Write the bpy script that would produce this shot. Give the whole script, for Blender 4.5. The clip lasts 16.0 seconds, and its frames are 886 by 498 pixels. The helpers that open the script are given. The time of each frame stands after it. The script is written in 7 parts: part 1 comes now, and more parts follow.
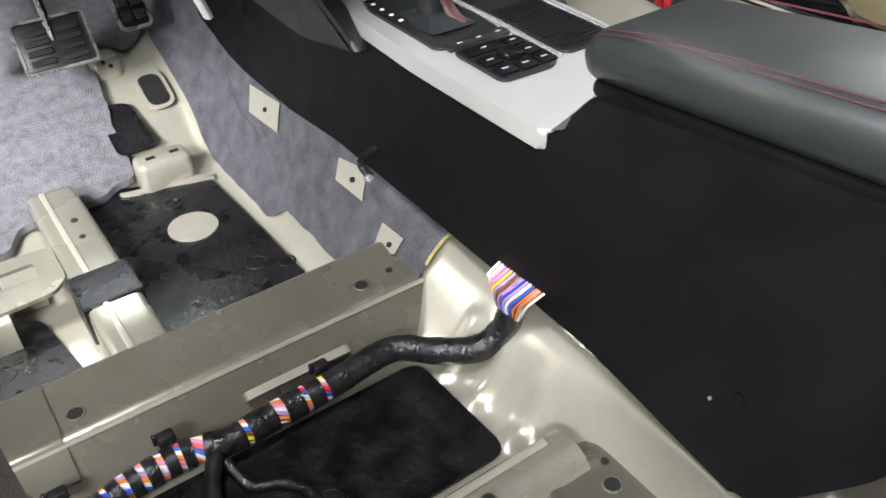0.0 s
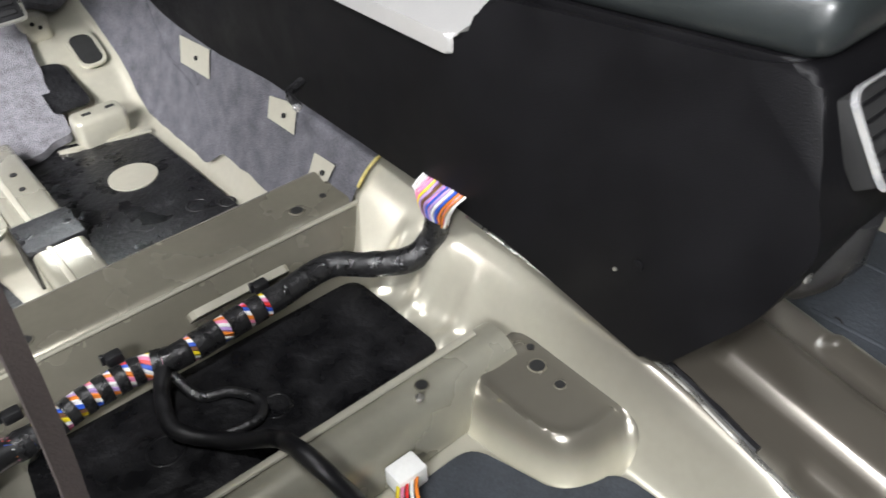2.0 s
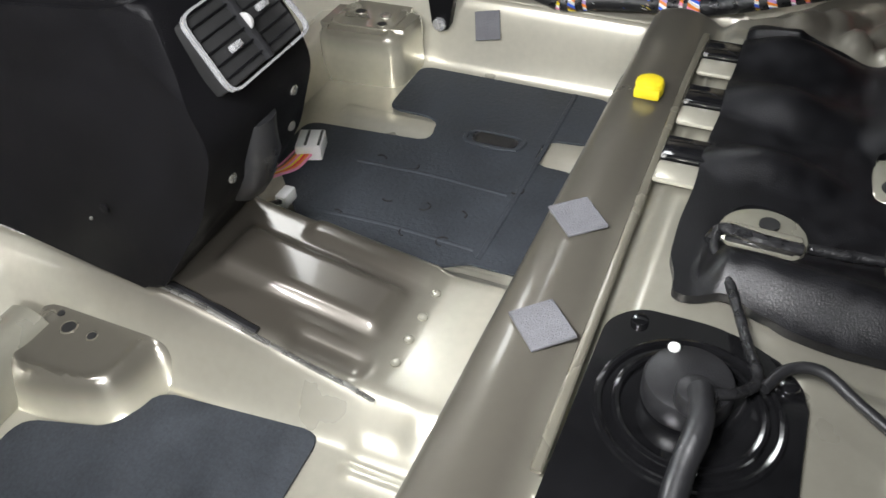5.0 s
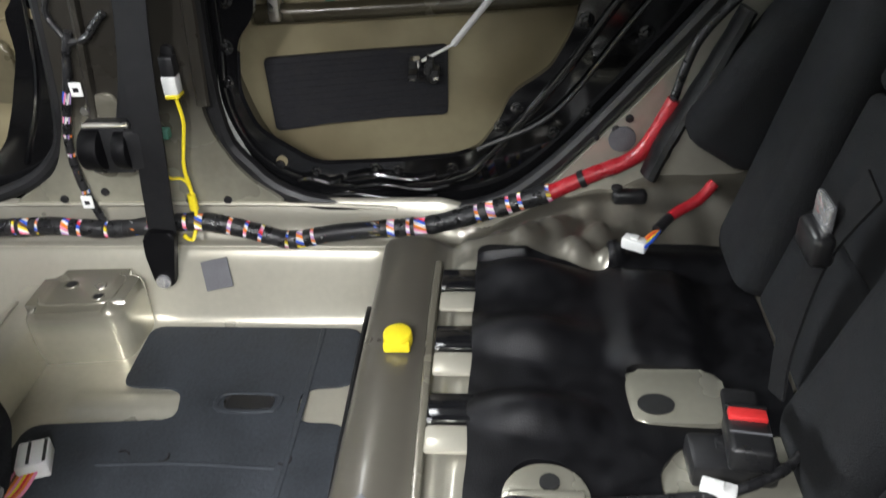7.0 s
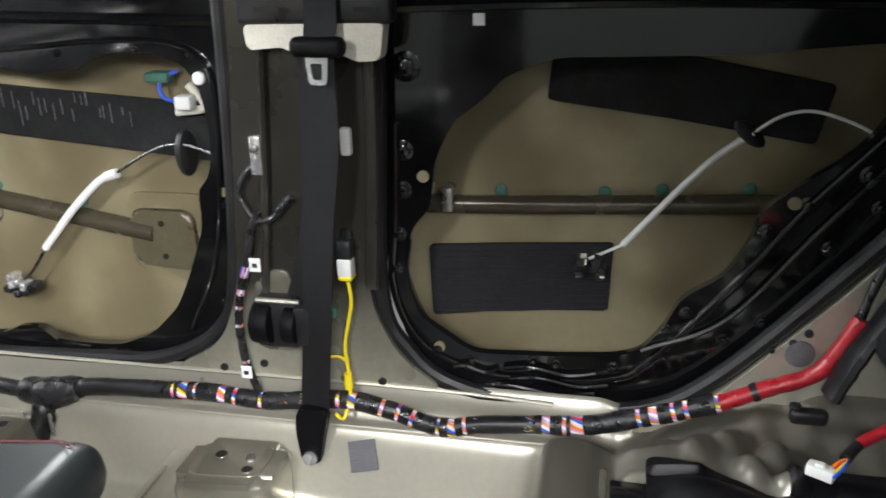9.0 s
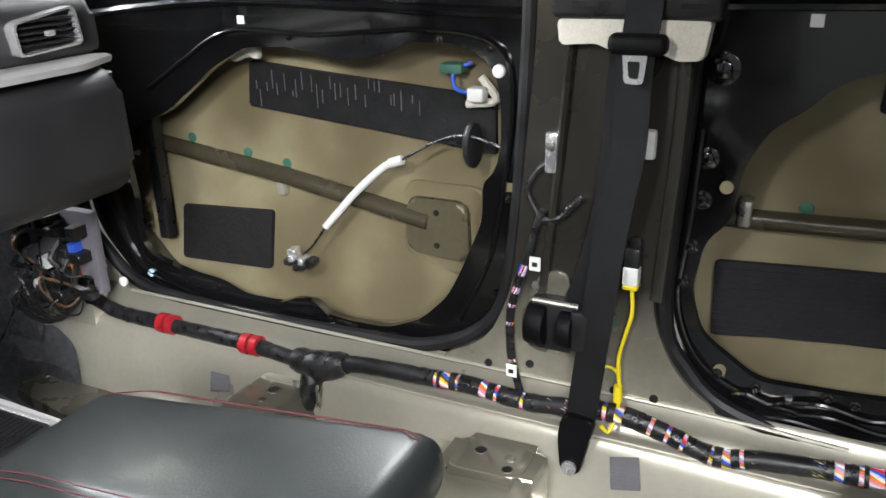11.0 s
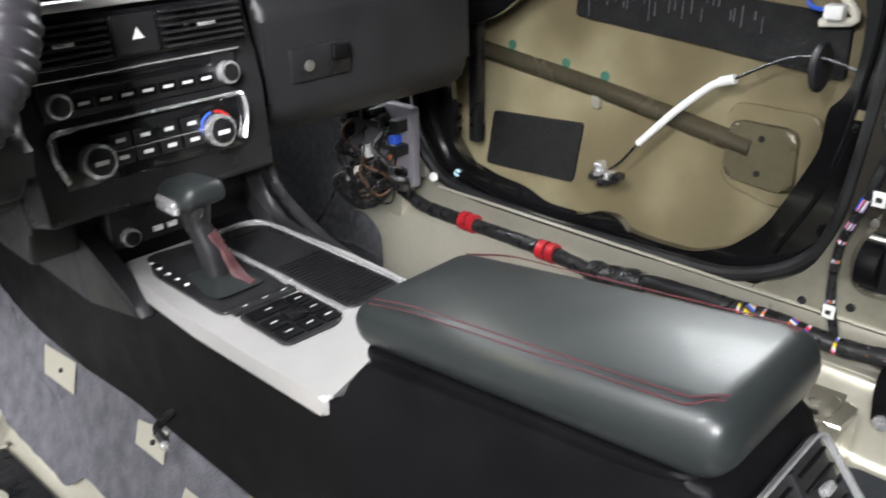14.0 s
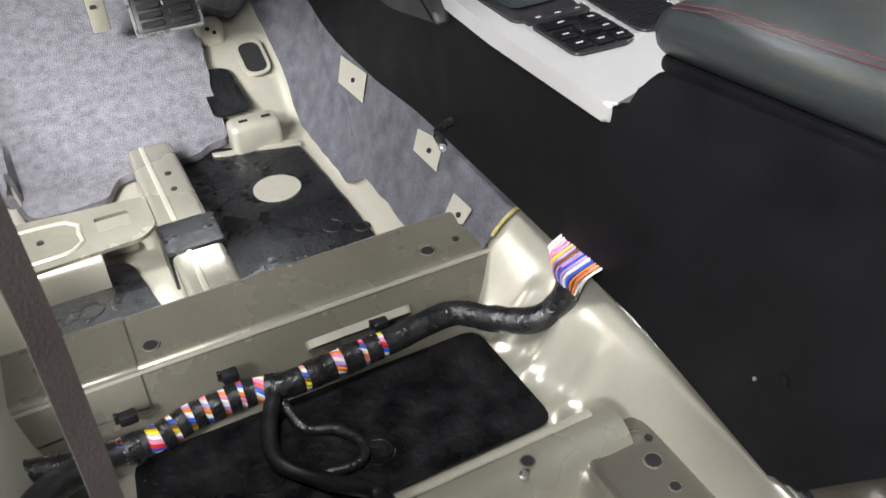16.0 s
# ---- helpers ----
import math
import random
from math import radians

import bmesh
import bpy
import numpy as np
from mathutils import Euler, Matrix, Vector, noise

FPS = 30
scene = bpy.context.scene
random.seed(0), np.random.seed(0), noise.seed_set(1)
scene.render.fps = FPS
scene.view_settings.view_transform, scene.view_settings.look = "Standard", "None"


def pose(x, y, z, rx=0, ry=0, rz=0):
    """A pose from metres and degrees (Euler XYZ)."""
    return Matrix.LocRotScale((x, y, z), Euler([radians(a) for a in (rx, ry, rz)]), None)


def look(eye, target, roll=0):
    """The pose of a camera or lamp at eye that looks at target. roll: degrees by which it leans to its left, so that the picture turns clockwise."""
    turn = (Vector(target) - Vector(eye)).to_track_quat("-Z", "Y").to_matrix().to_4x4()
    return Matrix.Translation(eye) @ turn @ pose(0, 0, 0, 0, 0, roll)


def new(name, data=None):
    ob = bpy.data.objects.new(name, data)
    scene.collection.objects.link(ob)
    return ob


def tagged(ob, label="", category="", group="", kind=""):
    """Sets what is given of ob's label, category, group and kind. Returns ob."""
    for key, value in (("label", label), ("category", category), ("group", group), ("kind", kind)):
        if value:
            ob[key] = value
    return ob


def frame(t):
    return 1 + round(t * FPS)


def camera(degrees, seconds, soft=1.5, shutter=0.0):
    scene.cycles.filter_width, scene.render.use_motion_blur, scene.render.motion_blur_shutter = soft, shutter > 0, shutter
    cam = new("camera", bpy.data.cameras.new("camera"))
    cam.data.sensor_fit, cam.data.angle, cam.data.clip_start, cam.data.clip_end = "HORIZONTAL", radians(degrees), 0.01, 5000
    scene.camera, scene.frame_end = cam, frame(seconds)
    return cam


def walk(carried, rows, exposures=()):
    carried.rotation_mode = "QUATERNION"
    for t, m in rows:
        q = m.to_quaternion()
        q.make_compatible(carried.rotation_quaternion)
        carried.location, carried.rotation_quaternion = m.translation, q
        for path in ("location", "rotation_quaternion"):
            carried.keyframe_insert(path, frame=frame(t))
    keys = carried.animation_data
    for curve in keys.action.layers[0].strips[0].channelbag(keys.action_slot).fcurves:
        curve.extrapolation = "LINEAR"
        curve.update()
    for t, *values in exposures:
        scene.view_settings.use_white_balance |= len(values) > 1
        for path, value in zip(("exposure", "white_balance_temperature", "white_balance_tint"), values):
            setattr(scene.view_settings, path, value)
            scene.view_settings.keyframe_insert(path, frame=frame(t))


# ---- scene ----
cam = camera(55.8, 16.0, 1.5, 0.25)
PATH = [
    (0, (-0.56, 0.065, 0.859), (0.336, 1.369, -0.365), -1.4),
    (0.5, (-0.564, 0.068, 0.859), (0.236, 1.414, -0.386), -1.7),
    (1, (-0.569, 0.051, 0.855), (0.202, 1.405, -0.399), -2.3),
    (1.5, (-0.574, 0.011, 0.844), (0.238, 1.336, -0.415), -3.2),
    (2, (-0.584, -0.031, 0.827), (0.365, 1.194, -0.437), -3.1),
    (2.5, (-0.576, -0.075, 0.825), (0.534, 1.002, -0.442), -2.95),
    (3, (-0.564, -0.132, 0.828), (0.681, 0.771, -0.452), -2.9),
    (3.2, (-0.558, -0.156, 0.828), (0.722, 0.681, -0.461), -2.84),
    (5.3, (-0.549, -0.296, 0.864), (0.816, 0.262, -0.488), -3.05),
    (5.5, (-0.518, -0.286, 0.876), (0.889, 0.142, -0.479), -2.95),
    (6, (-0.460, -0.274, 0.902), (1.007, -0.048, -0.443), -3.4),
    (6.5, (-0.439, -0.279, 0.918), (1.111, -0.123, -0.336), -2.9),
    (7, (-0.408, -0.271, 0.935), (1.263, -0.118, -0.153), -2.7),
    (7.5, (-0.387, -0.27, 0.938), (1.38, -0.119, 0.013), -2.6),
    (8, (-0.371, -0.275, 0.946), (1.448, -0.116, 0.13), -2.4),
    (8.5, (-0.37, -0.23, 0.965), (1.465, -0.003, 0.2), -1.8),
    (9, (-0.388, -0.167, 0.973), (1.43, 0.216, 0.234), -1.4),
    (9.5, (-0.403, -0.126, 0.969), (1.387, 0.395, 0.245), -1.2),
    (10, (-0.4, -0.088, 0.964), (1.354, 0.548, 0.245), -0.9),
    (10.2, (-0.398, -0.072, 0.962), (1.34, 0.607, 0.242), -0.9),
    (12.3, (-0.381, 0.008, 0.978), (1.225, 0.939, 0.233), -1.5),
    (12.5, (-0.383, 0.015, 0.976), (1.222, 0.95, 0.235), -1.4),
    (13, (-0.393, 0.018, 0.966), (1.181, 1.003, 0.225), -1.1),
    (13.5, (-0.425, 0.024, 0.953), (1.047, 1.128, 0.169), -0.9),
    (14, (-0.479, 0.045, 0.92), (0.825, 1.304, 0.073), -0.8),
    (14.5, (-0.515, 0.047, 0.888), (0.576, 1.435, -0.053), -1.3),
    (15, (-0.531, 0.049, 0.86), (0.373, 1.483, -0.2), -1.2),
    (15.5, (-0.542, 0.054, 0.846), (0.223, 1.48, -0.328), -1.7),
    (16, (-0.554, 0.015, 0.847), (0.154, 1.426, -0.38), -1.8),
]
walk(cam, [(t, look(eye, target, roll)) for t, eye, target, roll in PATH])

# ---- light ----
world = bpy.data.worlds.new("workshop_air")
scene.world = world
world.use_nodes = True
bg = world.node_tree.nodes["Background"]
bg.inputs[0].default_value = (0.80, 0.90, 1.0, 1)
bg.inputs[1].default_value = 0.13


def area(name, eye, target, sx, sy, power, colour=(1, 1, 1), spread=180):
    d = bpy.data.lights.new(name, "AREA")
    d.shape, d.size, d.size_y, d.energy, d.color = "RECTANGLE", sx, sy, power, colour
    d.spread = radians(spread)
    ob = new(name, d)
    ob.matrix_world = look(eye, target)
    return ob


area("floor_work_lamp", (-0.74, 1.16, 0.56), (-0.28, 1.52, 0.12), 0.14, 0.14, 6.0, (1.0, 0.985, 1.0), 150)
# Unseen fill, added to brighten the far front door and dashboard.
area("head_lamp", (-0.58, 0.42, 1.27), (0.42, 1.15, 0.38), 0.20, 0.14, 9.5, (0.985, 0.98, 1.0), 118)
# Added fill for the rear floor and seat pan; its source is unseen.
area("rear_work_lamp", (-0.70, -0.10, 1.12), (0.12, -0.12, 0.14), 0.22, 0.16, 4.1, (0.97, 0.975, 1.0), 62)
# Narrow fill added outside the open side to lift the dashboard.
area("workshop_panel", (-2.0, -0.75, 1.75), (0.0, 1.15, 0.6), 1.0, 0.35, 20, (0.97, 0.98, 1.0), 52)
# Unseen lamp added ahead of the windscreen to brighten console tops.
area("workshop_tube", (0.10, 2.9, 1.80), (0.05, 0.5, 0.45), 1.3, 0.30, 120, (0.92, 0.97, 1.0))
area("side_tube", (2.3, 1.15, 2.35), (0.05, 0.35, 0.55), 0.9, 2.2, 40, (0.95, 0.985, 1.0), 100)


# ---- materials ----
def mat(name, colour, rough=0.5, metal=0.0, var=0.12, scale=18.0, fine=160.0, bump=0.08, bump_scale=220.0, coat=0.0, rough_var=0.12, spec=0.5):
    m = bpy.data.materials.new(name)
    m.use_nodes = True
    nt = m.node_tree
    b = nt.nodes["Principled BSDF"]
    b.inputs["Metallic"].default_value = metal
    b.inputs["Coat Weight"].default_value = coat
    b.inputs["Coat Roughness"].default_value = 0.08
    b.inputs["Specular IOR Level"].default_value = spec
    tc = nt.nodes.new("ShaderNodeTexCoord")
    n1, n2, n3 = (nt.nodes.new("ShaderNodeTexNoise") for _ in range(3))
    for n, sc, det in ((n1, scale, 4), (n2, fine, 2), (n3, bump_scale, 3)):
        n.inputs["Scale"].default_value = sc
        n.inputs["Detail"].default_value = det
        nt.links.new(tc.outputs["Object"], n.inputs["Vector"])
    mx = nt.nodes.new("ShaderNodeMath")
    mx.operation = "MULTIPLY_ADD"
    nt.links.new(n1.outputs["Fac"], mx.inputs[0])
    mx.inputs[1].default_value = 0.65
    half = nt.nodes.new("ShaderNodeMath")
    half.operation = "MULTIPLY"
    nt.links.new(n2.outputs["Fac"], half.inputs[0])
    half.inputs[1].default_value = 0.35
    nt.links.new(half.outputs[0], mx.inputs[2])
    ramp = nt.nodes.new("ShaderNodeValToRGB")
    lo = tuple(max(0, c * (1 - 1.6 * var)) for c in colour)
    hi = tuple(min(1, c * (1 + 1.6 * var)) for c in colour)
    ramp.color_ramp.elements[0].position, ramp.color_ramp.elements[0].color = 0.3, (*lo, 1)
    ramp.color_ramp.elements[1].position, ramp.color_ramp.elements[1].color = 0.7, (*hi, 1)
    nt.links.new(mx.outputs[0], ramp.inputs[0])
    nt.links.new(ramp.outputs[0], b.inputs["Base Color"])
    rm = nt.nodes.new("ShaderNodeMapRange")
    rm.inputs["To Min"].default_value = max(0.02, rough - rough_var)
    rm.inputs["To Max"].default_value = min(1, rough + rough_var)
    rm.inputs["From Min"].default_value, rm.inputs["From Max"].default_value = 0.3, 0.7
    nt.links.new(n1.outputs["Fac"], rm.inputs["Value"])
    nt.links.new(rm.outputs[0], b.inputs["Roughness"])
    if bump:
        bn = nt.nodes.new("ShaderNodeBump")
        bn.inputs["Strength"].default_value = bump
        bn.inputs["Distance"].default_value = 0.004
        nt.links.new(n3.outputs["Fac"], bn.inputs["Height"])
        nt.links.new(bn.outputs[0], b.inputs["Normal"])
    return m


SHEET = mat("primed_sheet_metal", (0.49, 0.470, 0.388), 0.30, 0.45, 0.05, 7, 90, 0.025, 16, 0.4, 0.03)
# Even darker tone of the sheet primer, for beams and brackets.
DARKPRIMER = mat("dark_primer", (0.19, 0.178, 0.140), 0.27, 0.45, 0.07, 9, 90, 0.025, 16, 0.5, 0.03)
SKIN = mat("primed_door_skin", (0.36, 0.315, 0.195), 0.40, 0.2, 0.07, 4.5, 60, 0.05, 30, 0.1)
GLOSS = mat("black_body_paint", (0.005, 0.005, 0.0055), 0.12, 0.0, 0.3, 9, 120, 0.03, 25, 1.0)
PLASTIC = mat("black_grained_plastic", (0.0042, 0.0041, 0.0048), 0.52, 0.0, 0.15, 14, 300, 0.18, 700, 0, 0.1, 0.12)
SATIN = mat("black_satin_plastic", (0.014, 0.014, 0.015), 0.35, 0.0, 0.2, 20, 200, 0.08, 500)
LEATHER = mat("dark_leather", (0.016, 0.019, 0.0195), 0.40, 0.0, 0.04, 20, 300, 0.07, 520, 0.1, 0.03)
SILVER = mat("satin_silver_trim", (0.62, 0.61, 0.60), 0.34, 0.55, 0.02, 30, 300, 0.02, 700, 0, 0.02)
CHROME = mat("chrome", (0.78, 0.78, 0.79), 0.18, 0.75, 0.04, 30, 200, 0.0)
STEEL = mat("zinc_steel", (0.55, 0.54, 0.50), 0.3, 0.9, 0.12, 40, 200, 0.1, 300)
FELT = mat("grey_felt_carpet", (0.163, 0.160, 0.176), 0.95, 0.0, 0.26, 60, 330, 0.9, 420, 0, 0.03)
BITUMEN = mat("black_damping_mat", (0.007, 0.007, 0.008), 0.36, 0.0, 0.35, 26, 240, 0.6, 90, 0, 0.2, 0.4)
GREYMAT = mat("grey_black_damping_mat", (0.035, 0.040, 0.047), 0.62, 0.0, 0.22, 16, 260, 0.3, 180, 0, 0.12, 0.3)
FLEECE = mat("black_fleece", (0.006, 0.006, 0.007), 0.38, 0.0, 0.35, 40, 420, 0.16, 620, 0, 0.08, 0.34)
RUBBER = mat("black_rubber", (0.009, 0.009, 0.010), 0.46, 0.0, 0.25, 18, 200, 0.1, 200)
TAPE = mat("black_harness_tape", (0.014, 0.014, 0.015), 0.33, 0.0, 0.3, 60, 300, 0.5, 160, 0, 0.15)
WEB = mat("black_belt_webbing", (0.007, 0.007, 0.008), 0.7, 0.0, 0.2, 40, 600, 0.5, 900, 0, 0.1, 0.25)
CLOTH = mat("black_seat_fabric", (0.0085, 0.009, 0.0105), 0.80, 0.0, 0.25, 20, 500, 0.6, 700, 0, 0.1, 0.3)
WHITE = mat("white_plastic", (0.75, 0.75, 0.73), 0.4, 0.0, 0.05)
CREAM = mat("cream_foam", (0.70, 0.67, 0.58), 0.8, 0.0, 0.10, 30, 300, 0.4, 200)
YELLOW = mat("yellow_plastic", (0.75, 0.60, 0.02), 0.4, 0.0, 0.08)
RED = mat("red_tape", (0.36, 0.014, 0.022), 0.35, 0.0, 0.15, 60, 300, 0.4, 150)
REDBTN = mat("red_plastic", (0.62, 0.03, 0.03), 0.4, 0.0, 0.05)
THREAD = mat("red_thread", (0.055, 0.005, 0.010), 0.9, 0.0, 0.15)
GREEN = mat("green_plastic", (0.05, 0.15, 0.11), 0.5)
BLUE = mat("blue_plastic", (0.03, 0.10, 0.55), 0.45)
PINK = mat("pink_wire", (0.75, 0.25, 0.42), 0.4)
ORANGE = mat("orange_wire", (0.75, 0.22, 0.03), 0.4)
PURPLE = mat("lilac_wire", (0.42, 0.28, 0.55), 0.4)
BROWN = mat("brown_wire", (0.16, 0.08, 0.04), 0.4)
LABEL = mat("paper_label", (0.8, 0.8, 0.78), 0.6, 0.0, 0.03)
GREYPATCH = mat("grey_felt_patch", (0.13, 0.13, 0.14), 0.9, 0.0, 0.12, 60, 400, 0.5, 500)
DARK = mat("dark_void", (0.006, 0.006, 0.006), 0.8, 0.0, 0.1)
SCREENBLK = mat("glossy_black_panel", (0.008, 0.008, 0.009), 0.12, 0.0, 0.1, 20, 200, 0.0, 100, 0.5)
DASH = mat("soft_black_dash_plastic", (0.0175, 0.0175, 0.019), 0.40, 0.0, 0.12, 14, 300, 0.16, 600, 0, 0.08, 0.42)
# Primer tone between the pale sheet and the darkest one.
MIDPRIMER = mat("mid_tone_primer", (0.33, 0.318, 0.258), 0.26, 0.5, 0.06, 8, 90, 0.025, 16, 0.5, 0.03)
# Shading of the beam plate's boss, put into a darker skin colour.
STAMP = mat("shaded_stamped_plate", (0.115, 0.100, 0.062), 0.32, 0.2, 0.12, 9, 90, 0.03, 30)
CONCRETE = mat("workshop_concrete", (0.22, 0.21, 0.20), 0.7, 0.0, 0.2, 3, 60, 0.2, 40)
PAINTW = mat("workshop_wall_paint", (0.6, 0.6, 0.58), 0.8, 0.0, 0.06, 3, 60)


# ---- mesh helpers ----
def finish(bm, smooth=True):
    bmesh.ops.remove_doubles(bm, verts=bm.verts, dist=1e-5)
    bmesh.ops.recalc_face_normals(bm, faces=bm.faces)
    for f in bm.faces:
        f.smooth = smooth
    if smooth:
        for e in bm.edges:
            if len(e.link_faces) == 2 and e.calc_face_angle(0) > 0.62:
                e.smooth = False


def part(name, bm, material, parent=None, label="", smooth=True, kind=""):
    finish(bm, smooth)
    me = bpy.data.meshes.new(name)
    bm.to_mesh(me)
    bm.free()
    me.materials.append(material)
    ob = new(name, me)
    ob.parent = parent
    if label:
        ob["label"] = label
    if kind:
        ob["kind"] = kind
    return ob


def thing(name, label, category, group="", kind="", at=(0, 0, 0)):
    ob = new(name)
    ob.location = at
    ob.empty_display_size = 0.02
    return tagged(ob, label, category, group, kind)


def solid(name, bm, material, label, category, group="", kind="", smooth=True):
    return tagged(part(name, bm, material, None, "", smooth), label, category, group, kind)


def box(x0, x1, y0, y1, z0, z1, bevel=0.0, seg=2, bm=None, m=None):
    own = bmesh.new()
    vs = [own.verts.new((x, y, z)) for z in (z0, z1) for y in (y0, y1) for x in (x0, x1)]
    for q in ((0, 2, 3, 1), (4, 5, 7, 6), (0, 1, 5, 4), (2, 6, 7, 3), (0, 4, 6, 2), (1, 3, 7, 5)):
        own.faces.new([vs[i] for i in q])
    if bevel:
        bmesh.ops.bevel(own, geom=own.edges[:], offset=bevel, segments=seg, profile=0.5, affect="EDGES")
    if m is not None:
        own.transform(m)
    return merge(bm, own)


def merge(bm, own):
    if bm is None:
        return own
    me = bpy.data.meshes.new("tmp")
    own.to_mesh(me)
    own.free()
    bm.from_mesh(me)
    bpy.data.meshes.remove(me)
    return bm


def rounded(pts, r=0.01, n=4):
    """A polygon with its corners rounded."""
    out = []
    k = len(pts)
    for i in range(k):
        p, a, b = Vector(pts[i]), Vector(pts[i - 1]), Vector(pts[(i + 1) % k])
        da, db = (a - p), (b - p)
        d = min(r, da.length * 0.45, db.length * 0.45)
        s, e = p + da.normalized() * d, p + db.normalized() * d
        for j in range(n + 1):
            t = j / n
            out.append(tuple((1 - t) ** 2 * s + 2 * t * (1 - t) * p + t * t * e))
    return out


def lift(axis, u, v, w):
    """axis z: (u, v) are x, y; axis x: y, z; axis y: x, z. w lies on the axis."""
    return {"z": (u, v, w), "x": (w, u, v), "y": (u, w, v)}[axis]


def slab(pts, axis, w0, w1, bevel=0.0, bm=None, m=None, seg=2):
    own = bmesh.new()
    lo = [own.verts.new(lift(axis, u, v, w0)) for u, v in pts]
    hi = [own.verts.new(lift(axis, u, v, w1)) for u, v in pts]
    caps = [own.faces.new(lo), own.faces.new(hi)]
    k = len(pts)
    for i in range(k):
        own.faces.new((lo[i], lo[(i + 1) % k], hi[(i + 1) % k], hi[i]))
    if bevel:
        es = set(caps[0].edges[:] + caps[1].edges[:])
        bmesh.ops.bevel(own, geom=list(es), offset=bevel, segments=seg, profile=0.5, affect="EDGES")
    bmesh.ops.triangulate(own, faces=[f for f in own.faces if len(f.verts) > 4])
    if m is not None:
        own.transform(m)
    return merge(bm, own)


def circle(cx, cy, r, n=24, ry=None):
    return [(cx + r * math.cos(2 * math.pi * i / n), cy + (ry or r) * math.sin(2 * math.pi * i / n)) for i in range(n)]


def disc(c, axis, r, h, n=20, bevel=0.0, bm=None, m=None):
    u, v, w = {"z": (c[0], c[1], c[2]), "x": (c[1], c[2], c[0]), "y": (c[0], c[2], c[1])}[axis]
    return slab(circle(u, v, r, n), axis, w - h / 2, w + h / 2, bevel, bm, m)


def by_angle(pts, centre, n):
    """The outline's points at n even angles round the centre."""
    out = []
    k = len(pts)
    for i in range(n):
        a = 2 * math.pi * i / n
        d = Vector((math.cos(a), math.sin(a)))
        best = 0.0
        for j in range(k):
            p, q = Vector(pts[j]) - Vector(centre), Vector(pts[(j + 1) % k]) - Vector(centre)
            e = q - p
            den = d.x * e.y - d.y * e.x
            if abs(den) < 1e-9:
                continue
            t = (p.x * e.y - p.y * e.x) / den
            s = (p.x * d.y - p.y * d.x) / den
            if t > 0 and -1e-6 <= s <= 1 + 1e-6:
                best = max(best, t)
        out.append((centre[0] + d.x * best, centre[1] + d.y * best))
    return out


def ring(outer, inner, centre, axis, w0, w1, n=140, lip=0.0, bm=None):
    """A plate with an opening; lip bends the opening's edge along the axis."""
    own = bmesh.new()
    o, i = by_angle(outer, centre, n), by_angle(inner, centre, n)
    loops = [[own.verts.new(lift(axis, u, v, w)) for u, v in pts] for pts, w in ((o, w0), (i, w0), (i, w1 + lip), (o, w1))]
    for a in range(4):
        for k in range(n):
            own.faces.new((loops[a][k], loops[a][(k + 1) % n], loops[(a + 1) % 4][(k + 1) % n], loops[(a + 1) % 4][k]))
    return merge(bm, own)


def smooth_path(pts, step=0.01):
    """A Catmull-Rom line through the points."""
    P = [Vector(p) for p in pts]
    P = [P[0] * 2 - P[1]] + P + [P[-1] * 2 - P[-2]]
    out = []
    for i in range(1, len(P) - 2):
        a, b, c, d = P[i - 1:i + 3]
        n = max(2, int((c - b).length / step))
        for j in range(n):
            t = j / n
            out.append(0.5 * (2 * b + (c - a) * t + (2 * a - 5 * b + 4 * c - d) * t * t + (3 * b - a - 3 * c + d) * t ** 3))
    out.append(P[-2])
    return out


def frames(path):
    """Side and up directions along a line."""
    out = []
    side = None
    for i, p in enumerate(path):
        d = (path[min(i + 1, len(path) - 1)] - path[max(i - 1, 0)]).normalized()
        if side is None:
            side = d.cross(Vector((0, 0, 1)))
            if side.length < 0.1:
                side = d.cross(Vector((1, 0, 0)))
        side = (side - d * side.dot(d)).normalized()
        out.append((p, side, d.cross(side).normalized()))
    return out


def tube(pts, r, seg=10, step=0.01, flat=1.0, wobble=0.0, bm=None, closed=False, raw=False):
    own = bmesh.new()
    path = pts if raw else smooth_path(pts, step)
    rings = []
    for i, (p, s, u) in enumerate(frames(path)):
        rr = (r(i / max(1, len(path) - 1)) if callable(r) else r) * (1 + wobble * noise.noise(p * 60))
        rings.append([own.verts.new(p + (s * math.cos(2 * math.pi * k / seg) + u * math.sin(2 * math.pi * k / seg) * flat) * rr) for k in range(seg)])
    for a, b in zip(rings, rings[1:]):
        for k in range(seg):
            own.faces.new((a[k], a[(k + 1) % seg], b[(k + 1) % seg], b[k]))
    own.faces.new(rings[0][::-1])
    own.faces.new(rings[-1])
    return merge(bm, own)


